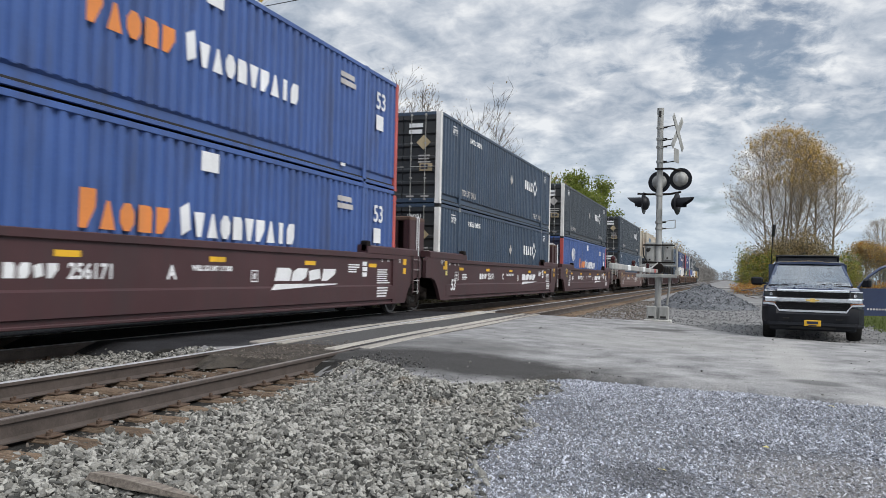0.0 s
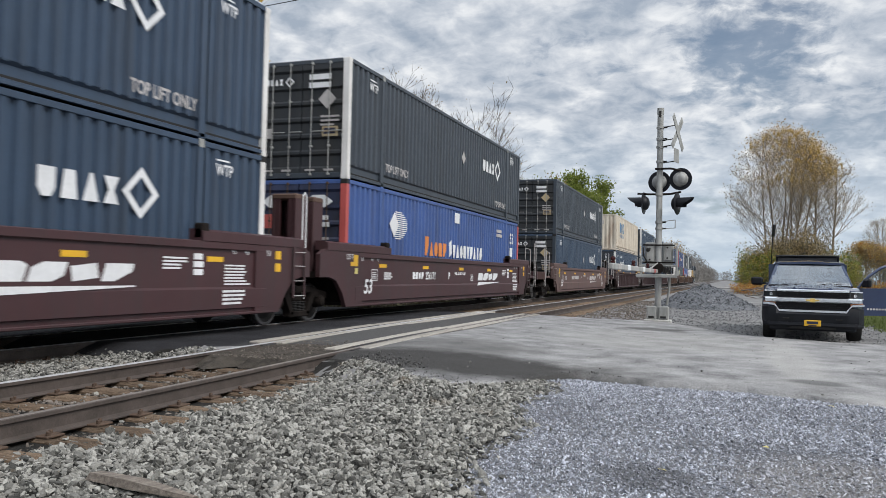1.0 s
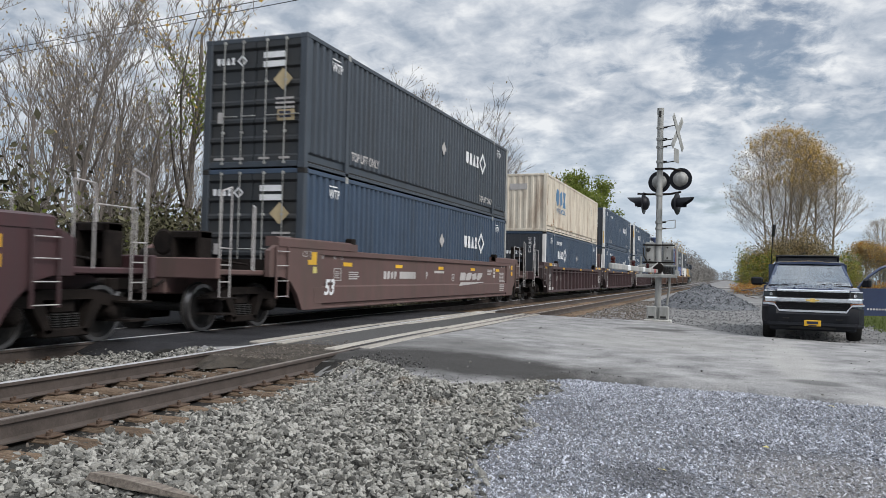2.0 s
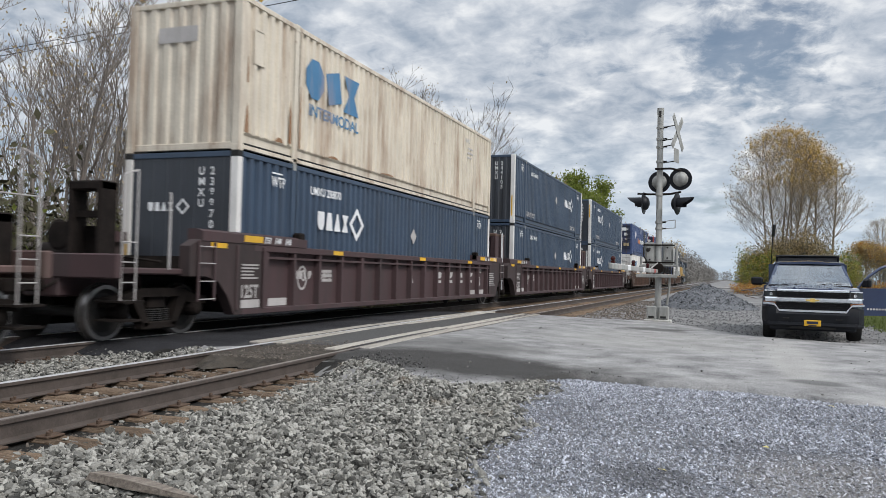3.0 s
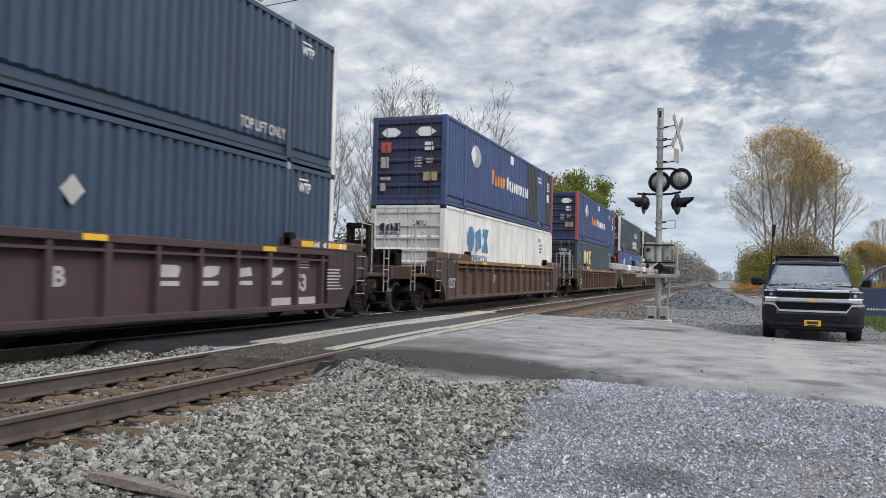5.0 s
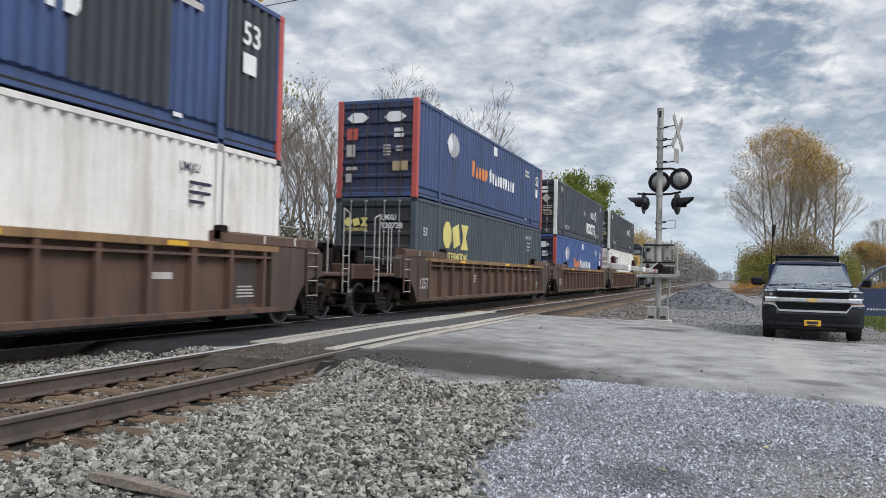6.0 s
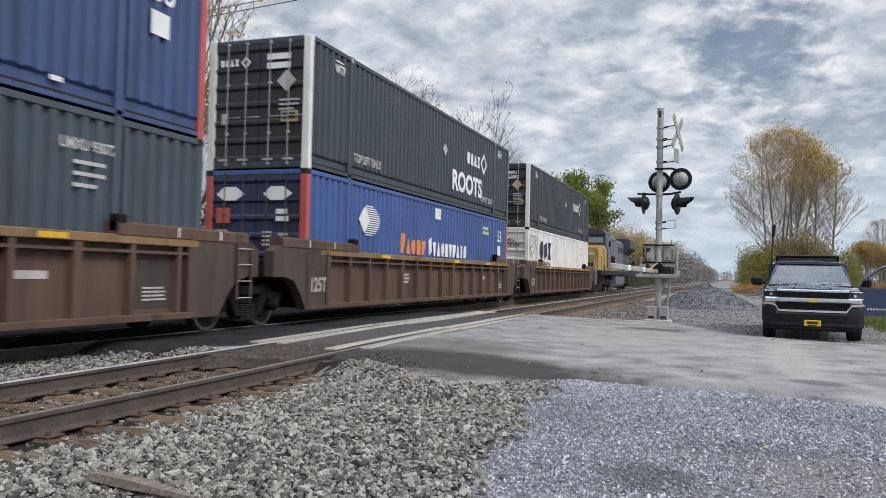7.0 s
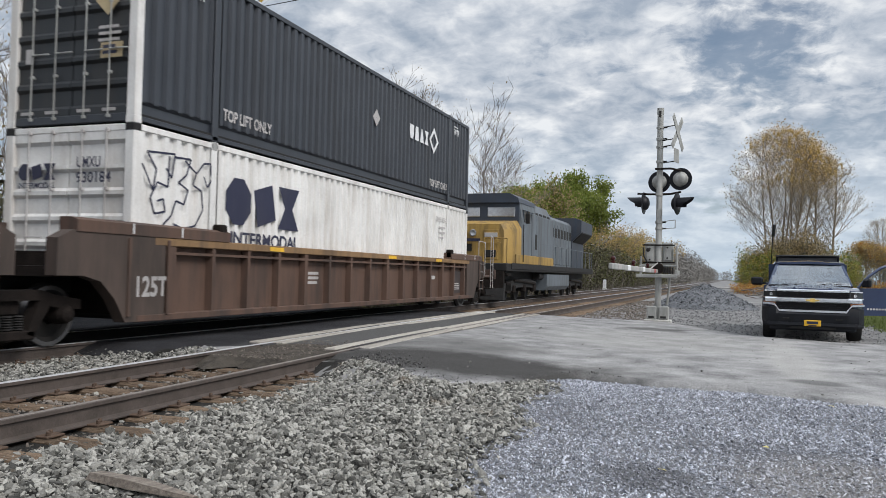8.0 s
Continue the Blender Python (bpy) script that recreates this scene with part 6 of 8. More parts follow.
    part("radiator_grille", Shape().prism([(1.02, 3.16), (1.57, 3.72), (1.55, 3.78), (1.0, 3.22)], "y", 16.9, 20.3), "black", u)
    part("rear_hood", Shape().box(-0.9, 0.9, 20.6, 21.1, 1.6, 4.0, 0.05), "loco_blue", u)
    part("fuel_tank", Shape().prism([(-1.35, 0.42), (1.35, 0.42), (1.5, 0.62), (1.5, 1.2), (-1.5, 1.2), (-1.5, 0.62)], "y", 7.6, 13.2), "loco_grey", u)
    part("air_reservoir", Shape().rod((1.2, 6.6, 1.1), (1.2, 7.5, 1.1), 0.17, 14), "black", u)
    for c in (4.3, 16.9):
        b = part("bogie", joined(*[Shape().prism([(c - 2.3, 0.45), (c - 2.3, 0.85), (c - 1.0, 0.95), (c + 1.0, 0.95), (c + 2.3, 0.85), (c + 2.3, 0.45), (c + 1.2, 0.6), (c - 1.2, 0.6)], "x", *sorted((s * 0.95, s * 1.2))) for s in (-1, 1)]), "black", u)
        for k in (-1.85, 0.0, 1.85):
            part("wheelset", Shape().add(*(lambda w: ([(p[0], p[1], (p[2] - 0.425) * 1.22 + 0.53) for p in w.v], w.f))(wheelset(c + k))), "wheel", b, smooth=True)
            part("axle_box", Shape().box(1.05, 1.26, c + k - 0.2, c + k + 0.2, 0.38, 0.72, 0.04), "bogie", b)
        part("brake_rigging", Shape().rod((1.24, c - 1.9, 0.9), (1.24, c + 1.9, 0.75), 0.05, 8), "bogie", b)
    part("sand_step", joined(*[Shape().box(1.1, 1.5, 0.35, 0.95, z, z + 0.04) for z in (0.4, 0.75, 1.1)]), "bogie", u)
    rails = Shape().path([(1.48, 5.4, 1.6), (1.48, 5.4, 2.62), (1.48, L - 0.4, 2.62), (1.48, L - 0.4, 1.6)], 0.022)
    part("handrail", rails, "loco_grey", u)
    for k in range(10):
        part("stanchion", Shape().rod((1.48, 6.6 + k * 1.5, 1.6), (1.48, 6.6 + k * 1.5, 2.62), 0.02, 6), "loco_grey", u)
    part("front_rail", Shape().path([(-1.45, 0.35, 1.6), (-1.45, 0.35, 2.6), (-0.5, 0.3, 2.6), (-0.5, 0.3, 1.6)], 0.02), "loco_yellow", u)
    part("front_rail", Shape().path([(1.45, 0.35, 1.6), (1.45, 0.35, 2.6), (0.5, 0.3, 2.6), (0.5, 0.3, 1.6)], 0.02), "loco_yellow", u)
    part("sill_stripe", Shape().box(1.50, 1.535, 1.5, 8.9, 1.62, 2.0, 0.01), "loco_yellow", u, "grimy yellow stripe along the sill")
    part("cab_side_panel", Shape().box(1.36, 1.50, 5.2, 8.9, 1.62, 3.9, 0.03), "loco_grey", u)
    part("door_grab", Shape().path([(1.56, 2.6, 1.7), (1.56, 2.6, 3.3)], 0.02), "black", u)
    part("panel_slot", Shape().box(1.50, 1.512, 4.95, 5.35, 2.3, 3.0, 0.01), "black", u)
    for z in (2.35, 2.62):
        part("ditch_lamp", Shape().box(-1.3, -0.95, 0.98, 1.06, z, z + 0.18, 0.02), "black", u)
    part("front_step", joined(*[Shape().box(0.9, 1.48, 0.3, 1.0, z, z + 0.05) for z in (0.45, 0.8, 1.15)]), "bogie", u)
    part("plow", Shape().prism([(-0.12, 0.14), (0.15, 0.12), (0.3, 0.8), (0.1, 0.8)], "x", -1.45, 1.45), "black", u)
    part("cab_mirror", Shape().box(1.55, 1.72, 2.95, 3.0, 3.35, 3.8, 0.02), "black", u)
    part("horn", Shape().box(-0.3, 0.3, 6.0, 6.5, 4.45, 4.68, 0.05), "black", u)
    u.matrix_basis = pose(TRAIN_X, STARTS[10] + 20.45, 0)
    TRAIN.append(u)


locomotive()


# ---- crossing signal with its gate ----
def signal_lamp(post, at, facing, name="flasher", back="galv"):
    """A round black background with a domed housing behind and a hooded lens in front."""
    q = Vector((facing[0], facing[1], 0)).normalized().to_track_quat("Z", "Y").to_matrix().to_4x4()
    m = Matrix.Translation(at) @ q

    def lay(s):
        s.v = [tuple(m @ Vector(p)) for p in s.v]
        return s

    d = part(name, lay(Shape().turned([(0.02, -0.012), (0.318, -0.012), (0.322, 0.0), (0.30, 0.014), (0.02, 0.014)], (0, 0, 0), "z", 36)), "plastic", post, smooth=True)
    part("housing", lay(Shape().turned([(0.215, -0.012), (0.20, -0.07), (0.15, -0.13), (0.08, -0.16), (0.01, -0.165)], (0, 0, 0), "z", 28)), back, d, "domed lamp housing", smooth=True)
    part("lens", lay(Shape().turned([(0.155, 0.014), (0.14, 0.035), (0.02, 0.045)], (0, 0, 0), "z", 24)), "lens", d, "dark red lens, unlit", smooth=True)
    hood = Shape()
    n, v = 18, []
    for i in range(n + 1):
        a = radians(-35 + 250 * i / n)
        ln = 0.46 * (0.45 + 0.55 * max(0, math.sin(a)) ** 0.6)
        for rr in (0.165, 0.172):
            v += [(rr * math.cos(a), rr * math.sin(a), 0.012), (rr * math.cos(a) * 1.03, rr * math.sin(a) * 1.03, 0.012 + ln)]
    hood.add(v, [f for i in range(n) for k in (4 * i,) for f in ((k, k + 1, k + 5, k + 4), (k + 2, k + 6, k + 7, k + 3), (k + 1, k + 3, k + 7, k + 5))])
    # the lamp's own up is along world z
    part("visor", lay(hood), "plastic", d)
    return d


sig = thing("crossing_signal", "grey aluminium level crossing signal with crossbuck and lowered gate", "crossing signal", m=pose(-1.87, 23.4, -0.125))
part("mast_number_plate", Shape().box(-0.05, 0.05, -0.101, -0.094, 3.0, 3.25, 0.004), "galv", sig)
part("mast", Shape().turned([(0.092, 0.1), (0.092, 2.4), (0.086, 2.42), (0.086, 6.02), (0.098, 6.03), (0.098, 6.2), (0.02, 6.22)], (0, 0, 0), "z", 20), "galv", sig, smooth=True)
part("cap_slot", Shape().box(-0.03, 0.03, -0.102, -0.095, 5.93, 6.1), "black", sig)
for z in (5.63, 5.3, 5.07, 4.64, 3.68, 2.88, 2.7):
    b = part("clamp", lambda: Shape().turned([(0.10, -0.035), (0.112, -0.03), (0.112, 0.03), (0.10, 0.035)], (0, 0, 0), "z", 16), "galv", sig, key=0)
    b.location = (0, 0, z)
    k = part("clamp_bolt", lambda: Shape().box(0.08, 0.2, -0.05, -0.02, -0.02, 0.02), "bogie", sig, key=0)
    k.location = (0, 0, z)
for z, reach in ((5.66, 0.42), (5.27, 0.36), (5.10, 0.40), (4.62, 0.40)):
    part("sign_bracket", Shape().rod((0.08, -0.03, z - 0.02), (reach, -0.05, z + 0.02), 0.014, 8), "bogie", sig)
turn = Matrix.Rotation(radians(-15), 4, "Z")
for k, (a, off) in enumerate(((44, 0.0), (-44, 0.022))):
    s = Shape().box(off - 0.009, off + 0.009, -0.62, 0.62, -0.10, 0.10, 0.004)
    m = Matrix.Translation((0.48, -0.05, 5.46)) @ turn @ Matrix.Rotation(radians(90 - a if k == 0 else -(90 + a)), 4, "X")
    s.v = [tuple(m @ Vector(p)) for p in s.v]
    part("crossbuck_blade", s, "galv", sig, "weathered white crossbuck blade")
s = Shape().box(-0.009, 0.009, -0.2, 0.2, -0.2, 0.2, 0.004)
m = Matrix.Translation((0.46, -0.05, 4.80)) @ turn
s.v = [tuple(m @ Vector(p)) for p in s.v]
part("track_count_sign", s, "galv", sig, "small weathered white sign plate")
s = Shape().box(-0.013, -0.010, -0.15, 0.15, -0.05, 0.05)
s.v = [tuple(m @ Vector(p)) for p in s.v]
part("sign_bar", s, "bogie", sig, "worn dark line of small writing")
part("lamp_arm", Shape().path([(-0.12, -0.12, 4.42), (0.16, -0.14, 4.42), (0.32, -0.14, 4.42), (0.6, -0.06, 4.36)], 0.03, 8), "bogie", sig)
part("lamp_arm", Shape().path([(-0.62, 0.0, 3.72), (-0.3, 0.0, 3.70), (0.3, 0.0, 3.70), (0.6, 0.0, 3.76)], 0.03, 8), "bogie", sig)
signal_lamp(sig, (-0.02, 0.16, 4.07), (0.12, 1.0))
signal_lamp(sig, (0.58, 0.02, 4.13), (0.12, 1.0))
signal_lamp(sig, (-0.44, -0.02, 3.44), (-1.0, 0.10), back="plastic")
signal_lamp(sig, (0.50, -0.02, 3.42), (1.0, -0.25), back="plastic")
part("step_loop", Shape().path([(0.08, 0, 2.90), (0.45, -0.02, 2.95), (0.45, -0.02, 2.72), (0.08, 0, 2.70)], 0.012), "galv", sig)
g = part("gate_mechanism", joined(Shape().box(-0.38, -0.10, -0.06, 0.26, 1.66, 2.30, 0.03), Shape().box(-0.34, -0.14, -0.10, -0.06, 1.74, 2.22, 0.02)), "galv", sig, "weathered cast gate housing")
part("mechanism_cover", joined(Shape().box(0.10, 0.40, -0.02, 0.24, 1.66, 2.30, 0.03), Shape().box(0.14, 0.36, -0.06, -0.02, 1.78, 2.22, 0.02)), "galv", g)
part("hinge_strap", joined(*[Shape().box(-0.44, 0.46, -0.115, -0.09, z, z + 0.04, 0.006) for z in (1.70, 2.20)]), "bogie", g)
part("hand_crank", Shape().turned([(0.05, -0.13), (0.06, -0.16), (0.03, -0.19)], (-0.28, 0, 2.08), "y", 14), "black", g)
part("crank_arm", Shape().path([(-0.42, -0.14, 2.15), (-0.40, -0.16, 1.9), (-0.30, -0.16, 1.72)], 0.022), "black", g)
part("gate_hub", Shape().turned([(0.13, -0.26), (0.15, -0.24), (0.15, -0.16), (0.08, -0.12)], (0.02, 0, 1.55), "y", 20), "bogie", g)
part("contact_box", joined(*[Shape().box(0.16 + 0.075 * k, 0.21 + 0.075 * k, -0.13, 0.04, 1.44, 1.64, 0.01) for k in range(3)]), "black", g)
part("support_arm", joined(Shape().box(-0.52, -0.45, -0.30, 0.85, 1.52, 1.62, 0.015), Shape().box(-0.52, -0.47, -0.1, 0.12, 1.3, 1.9, 0.015)), "galv", sig)
part("support_arm", joined(Shape().box(0.47, 0.54, -0.30, 0.85, 1.36, 1.50, 0.015), Shape().box(0.48, 0.54, -0.12, 0.10, 1.34, 2.20, 0.015)), "galv", sig)
part("cross_bar", joined(Shape().box(-0.60, 0.54, -0.34, -0.26, 1.28, 1.38, 0.015), Shape().box(-0.5, 0.54, -0.14, -0.07, 1.60, 1.66, 0.012)), "galv", sig)
part("counterweight", joined(*[Shape().box(0.14 + i * 0.06, 0.185 + i * 0.06, -0.24, -0.06, 1.40, 1.58, 0.01) for i in range(5)]), "black", sig)
for x, z in ((-0.24, 1.8), (-0.24, 2.12), (0.25, 1.85), (0.25, 2.15)):
    part("cover_bolt", Shape().turned([(0.022, -0.10), (0.026, -0.12), (0.012, -0.13)], (x, 0, z), "y", 10), "bogie", g)
part("conduit", Shape().path([(0.32, 0.05, 1.5), (0.3, 0.05, 0.9), (0.24, 0.05, 0.5)], 0.035, 8), "galv", sig)
arm = part("gate_arm", Shape().box(-0.06, 0.015, -9.7, -0.3, 1.41, 1.515, 0.012), "galv", sig, "white gate arm, lowered over the road")
for k in range(6):
    part("arm_stripe", Shape().box(-0.063, 0.018, -9.0 + k * 1.5, -8.5 + k * 1.5, 1.408, 1.517, 0.012), "red" if k == 5 else "mark" if k % 2 else "mark_dull", arm, "reflective stripe")
for y in (-9.4, -6.2, -3.0):
    part("arm_lamp", joined(Shape().box(-0.06, 0.01, y - 0.05, y + 0.05, 1.52, 1.56), Shape().turned([(0.02, -0.04), (0.04, -0.03), (0.045, 0.03), (0.02, 0.045)], (-0.025, y, 1.60), "y", 14)), "lens", arm, "small dark red gate lamp")
part("arm_brace", Shape().rod((0.0, -0.3, 1.7), (0.0, -2.6, 1.5), 0.016, 6), "galv", arm)
for x0, x1 in ((-0.30, -0.03), (0.03, 0.30)):
    part("base_housing", Shape().box(x0, x1, -0.16, 0.16, 0.08, 0.46, 0.025), "galv", sig)
    part("base_slot", Shape().box(x0 + 0.05, x1 - 0.06, -0.167, -0.158, 0.12, 0.18), "black", sig)
part("base_plate", Shape().box(-0.38, 0.38, -0.25, 0.25, -0.05, 0.08, 0.02), "concrete", sig)


# ---- pickup truck ----
def section(y, pts):
    return [(x, y, z) for x, z in pts] + [(-x, y, z) for x, z in reversed(pts)]


def pickup():
    u = thing("pickup_truck", "dark blue pickup truck with chrome grille and open door", "pickup truck", m=pose(1.745, 18.72, -0.165, 0, 0, -3.3))
    # hood and wings
    body = [section(0.16, [(0.0, 0.60), (0.86, 0.60), (0.90, 0.95), (0.84, 1.12), (0.0, 1.165)]),
            section(0.34, [(0.0, 0.55), (0.97, 0.55), (1.0, 0.95), (0.93, 1.15), (0.0, 1.20)]),
            section(0.75, [(0.0, 0.55), (1.0, 0.55), (1.015, 1.0), (0.95, 1.17), (0.0, 1.235)]),
            section(1.55, [(0.0, 0.50), (1.0, 0.50), (1.015, 1.0), (0.96, 1.19), (0.0, 1.265)]),
            section(1.72, [(0.0, 0.48), (1.0, 0.48), (1.015, 1.0), (0.95, 1.19), (0.0, 1.27)])]
    part("hood", Shape().loft(body), "truck_paint", u, smooth=True)
    for x in (-0.42, 0.42):
        part("hood_crease", Shape().loft([[(x * 0.85 - 0.05, 0.22, 1.155), (x * 0.85 + 0.05, 0.22, 1.155), (x * 0.85, 0.22, 1.185)],
                                          [(x - 0.08, 1.5, 1.24), (x + 0.08, 1.5, 1.24), (x, 1.5, 1.285)]]), "truck_paint", u)
    part("floor_pan", Shape().box(-0.95, 0.95, 1.7, 5.7, 0.42, 0.55), "black", u)
    for sgn in (-1, 1):
        part("rocker", Shape().box(*sorted((sgn * 0.93, sgn * 1.0)), 1.75, 3.95, 0.38, 0.60, 0.02), "truck_paint", u)
    part("passenger_door", Shape().prism([(1.75, 0.58), (3.9, 0.58), (3.9, 1.22), (1.75, 1.20)], "x", -1.012, -0.94), "truck_paint", u)
    part("rear_door", Shape().prism([(2.9, 0.58), (3.9, 0.58), (3.9, 1.22), (2.9, 1.21)], "x", 0.94, 1.012), "truck_paint", u)
    part("cab_back", Shape().box(-0.93, 0.93, 3.84, 3.9, 0.55, 1.75), "truck_paint", u)
    part("dashboard", Shape().prism([(1.72, 0.75), (2.15, 0.8), (2.1, 1.16), (1.72, 1.2)], "x", -0.9, 0.9), "seat", u)
    part("steering_wheel", Shape().turned([(0.17, -0.015), (0.19, 0.0), (0.17, 0.015), (0.155, 0.0)], (0.42, 2.32, 1.12), "y", 24), "plastic", u)
    for x in (-0.45, 0.45):
        part("seat", joined(Shape().box(x - 0.27, x + 0.27, 2.5, 3.05, 0.6, 0.85, 0.06), Shape().box(x - 0.26, x + 0.26, 3.0, 3.2, 0.85, 1.42, 0.06), Shape().box(x - 0.13, x + 0.13, 3.06, 3.18, 1.44, 1.64, 0.05)), "seat", u)
    # greenhouse
    for sgn in (-1, 1):
        pil = lambda y0, z0, x0, y1, z1, x1, w: Shape().loft([[(sgn * x0, y0, z0), (sgn * x0, y0 + w, z0), (sgn * (x0 - 0.06), y0 + w, z0), (sgn * (x0 - 0.06), y0, z0)],
                                                             [(sgn * x1, y1, z1), (sgn * x1, y1 + w, z1), (sgn * (x1 - 0.06), y1 + w, z1), (sgn * (x1 - 0.06), y1, z1)]])
        part("windscreen_pillar", pil(1.68, 1.18, 0.925, 2.42, 1.76, 0.74, 0.10), "truck_paint", u)
        part("middle_pillar", pil(2.9, 1.18, 0.95, 2.95, 1.76, 0.77, 0.09), "truck_paint", u)
        part("rear_pillar", pil(3.78, 1.18, 0.95, 3.66, 1.76, 0.77, 0.14), "truck_paint", u)
    roof = [section(2.36, [(0.0, 1.74), (0.80, 1.72), (0.76, 1.765), (0.0, 1.80)]), section(2.6, [(0.0, 1.74), (0.82, 1.73), (0.77, 1.79), (0.0, 1.835)]),
            section(3.5, [(0.0, 1.74), (0.82, 1.73), (0.77, 1.79), (0.0, 1.835)]), section(3.85, [(0.0, 1.72), (0.80, 1.71), (0.75, 1.76), (0.0, 1.80)])]
    part("roof", Shape().loft(roof), "truck_paint", u, smooth=True)
    w = part("windscreen", Shape().loft([[(-0.87, 1.70, 1.215), (0.87, 1.70, 1.215), (0.87, 1.715, 1.215), (-0.87, 1.715, 1.215)],
                                         [(-0.85, 1.83, 1.30), (0.85, 1.83, 1.30), (0.85, 1.845, 1.30), (-0.85, 1.845, 1.30)],
                                         [(-0.745, 2.42, 1.755), (0.745, 2.42, 1.755), (0.745, 2.435, 1.755), (-0.745, 2.435, 1.755)]]), "windscreen", u)
    w.visible_shadow = False
    part("wiper_cowl", Shape().box(-0.9, 0.9, 1.55, 1.72, 1.19, 1.225, 0.01), "plastic", u)
    for x in (-0.62, 0.12):
        part("wiper", Shape().path([(x, 1.64, 1.235), (x + 0.55, 1.69, 1.25)], 0.012), "black", u)
    part("rear_window", Shape().box(-0.72, 0.72, 3.80, 3.815, 1.25, 1.7), "glass", u)
    part("inner_mirror", Shape().box(-0.12, 0.12, 2.3, 2.33, 1.6, 1.67, 0.015), "black", u)
    # bed with its rack
    for sgn in (-1, 1):
        part("bed_side", Shape().box(*sorted((sgn * 0.92, sgn * 1.015)), 3.95, 5.75, 0.55, 1.27, 0.03), "truck_paint", u)
    part("tailgate", Shape().box(-0.95, 0.95, 5.7, 5.78, 0.6, 1.27, 0.02), "truck_paint", u)
    part("bed_floor", Shape().box(-0.9, 0.9, 3.95, 5.7, 0.7, 0.76), "plastic", u)
    r = part("headache_rack", joined(Shape().box(-0.74, 0.74, 3.96, 4.02, 1.93, 1.98, 0.01), Shape().box(-0.76, -0.70, 3.96, 4.02, 1.27, 1.98, 0.01), Shape().box(0.70, 0.76, 3.96, 4.02, 1.27, 1.98, 0.01)), "plastic", u)
    part("rack_panel", Shape().box(-0.70, 0.70, 3.98, 4.0, 1.3, 1.93), "mesh_grey", r, "dark grey mesh panel")
    part("rack_lid", Shape().box(-0.76, 0.76, 3.90, 4.12, 1.975, 2.0, 0.008), "mesh_grey", r)
    for x in (-0.72, 0.72):
        part("rack_lamp", Shape().box(x - 0.03, x + 0.03, 3.88, 3.94, 1.93, 1.97, 0.01), "black", r)
    # face: grille, lamps, bumper
    part("grille_backing", Shape().box(-0.80, 0.80, 0.10, 0.17, 0.62, 1.10), "black", u)
    for z in (1.0, 1.035, 0.965, 0.80, 0.76, 0.72):
        part("grille_slat", Shape().box(-0.72, 0.72, 0.075, 0.11, z - 0.007, z + 0.007), "plastic", u)
    part("grille_bar", Shape().prism([(0.02, 0.875), (0.05, 0.85), (0.10, 0.85), (0.10, 0.955), (0.05, 0.955), (0.02, 0.93)], "x", -0.95, 0.95), "chrome", u)
    part("grille_frame", joined(Shape().box(-0.72, 0.72, 0.05, 0.14, 1.085, 1.135, 0.015)), "chrome", u)
    low = Shape().loft([[(x, 0.03, z), (x, 0.03, z + 0.045), (x, 0.11, z + 0.05), (x, 0.11, z)] for x, z in ((-1.0, 0.80), (-0.76, 0.78), (-0.66, 0.645), (0.66, 0.645), (0.76, 0.78), (1.0, 0.80))])
    part("grille_frame", low, "chrome", u)
    bow = Shape().prism([(-0.12, 0.885), (-0.05, 0.885), (-0.05, 0.865), (0.05, 0.865), (0.05, 0.885), (0.12, 0.885), (0.14, 0.92), (0.05, 0.92), (0.05, 0.945), (-0.05, 0.945), (-0.05, 0.92), (-0.14, 0.92)], "y", 0.0, 0.02)
    part("badge", bow, "gold", u)
    for sgn in (-1, 1):
        h = part("headlamp", Shape().loft([[(sgn * 0.72, 0.09, 0.96), (sgn * 0.72, 0.09, 1.10), (sgn * 0.72, 0.2, 1.10), (sgn * 0.72, 0.2, 0.96)],
                                           [(sgn * 0.99, 0.20, 0.96), (sgn * 0.97, 0.20, 1.12), (sgn * 0.97, 0.32, 1.12), (sgn * 0.99, 0.32, 0.96)]]), "glass", u)
        part("lamp_bowl", Shape().turned([(0.035, 0.0), (0.03, -0.02), (0.01, -0.005)], (sgn * 0.83, 0.125, 1.02), "y", 16), "lamp_clear", h)
        part("lamp_strip", Shape().box(*sorted((sgn * 0.74, sgn * 0.97)), 0.10, 0.2, 1.085, 1.11, 0.006), "chrome", h)
        part("turn_lamp", Shape().loft([[(sgn * 0.74, 0.07, 0.80), (sgn * 0.74, 0.07, 0.865), (sgn * 0.74, 0.2, 0.865), (sgn * 0.74, 0.2, 0.80)],
                                        [(sgn * 0.985, 0.17, 0.80), (sgn * 0.985, 0.17, 0.865), (sgn * 0.985, 0.3, 0.865), (sgn * 0.985, 0.3, 0.80)]]), "amber", u)
    bump = Shape().loft([[(x, y, 0.40), (x, y - 0.03, 0.60), (x, y + 0.02, 0.74 if abs(x) > 0.7 else 0.63), (x, y + 0.25, 0.74 if abs(x) > 0.7 else 0.63), (x, y + 0.25, 0.40)]
                         for x, y in ((-1.01, 0.22), (-0.9, 0.06), (-0.72, 0.0), (-0.66, -0.01), (0.66, -0.01), (0.72, 0.0), (0.9, 0.06), (1.01, 0.22))])
    part("bumper", bump, "plastic", u, smooth=True)
    part("bumper_lip", Shape().loft([[(x, y, 0.33), (x, y - 0.04, 0.36), (x, y - 0.03, 0.42), (x, y + 0.2, 0.42), (x, y + 0.2, 0.33)] for x, y in ((-1.0, 0.20), (-0.88, 0.05), (-0.66, -0.005), (0.66, -0.005), (0.88, 0.05), (1.0, 0.20))]), "plastic", u, smooth=True)
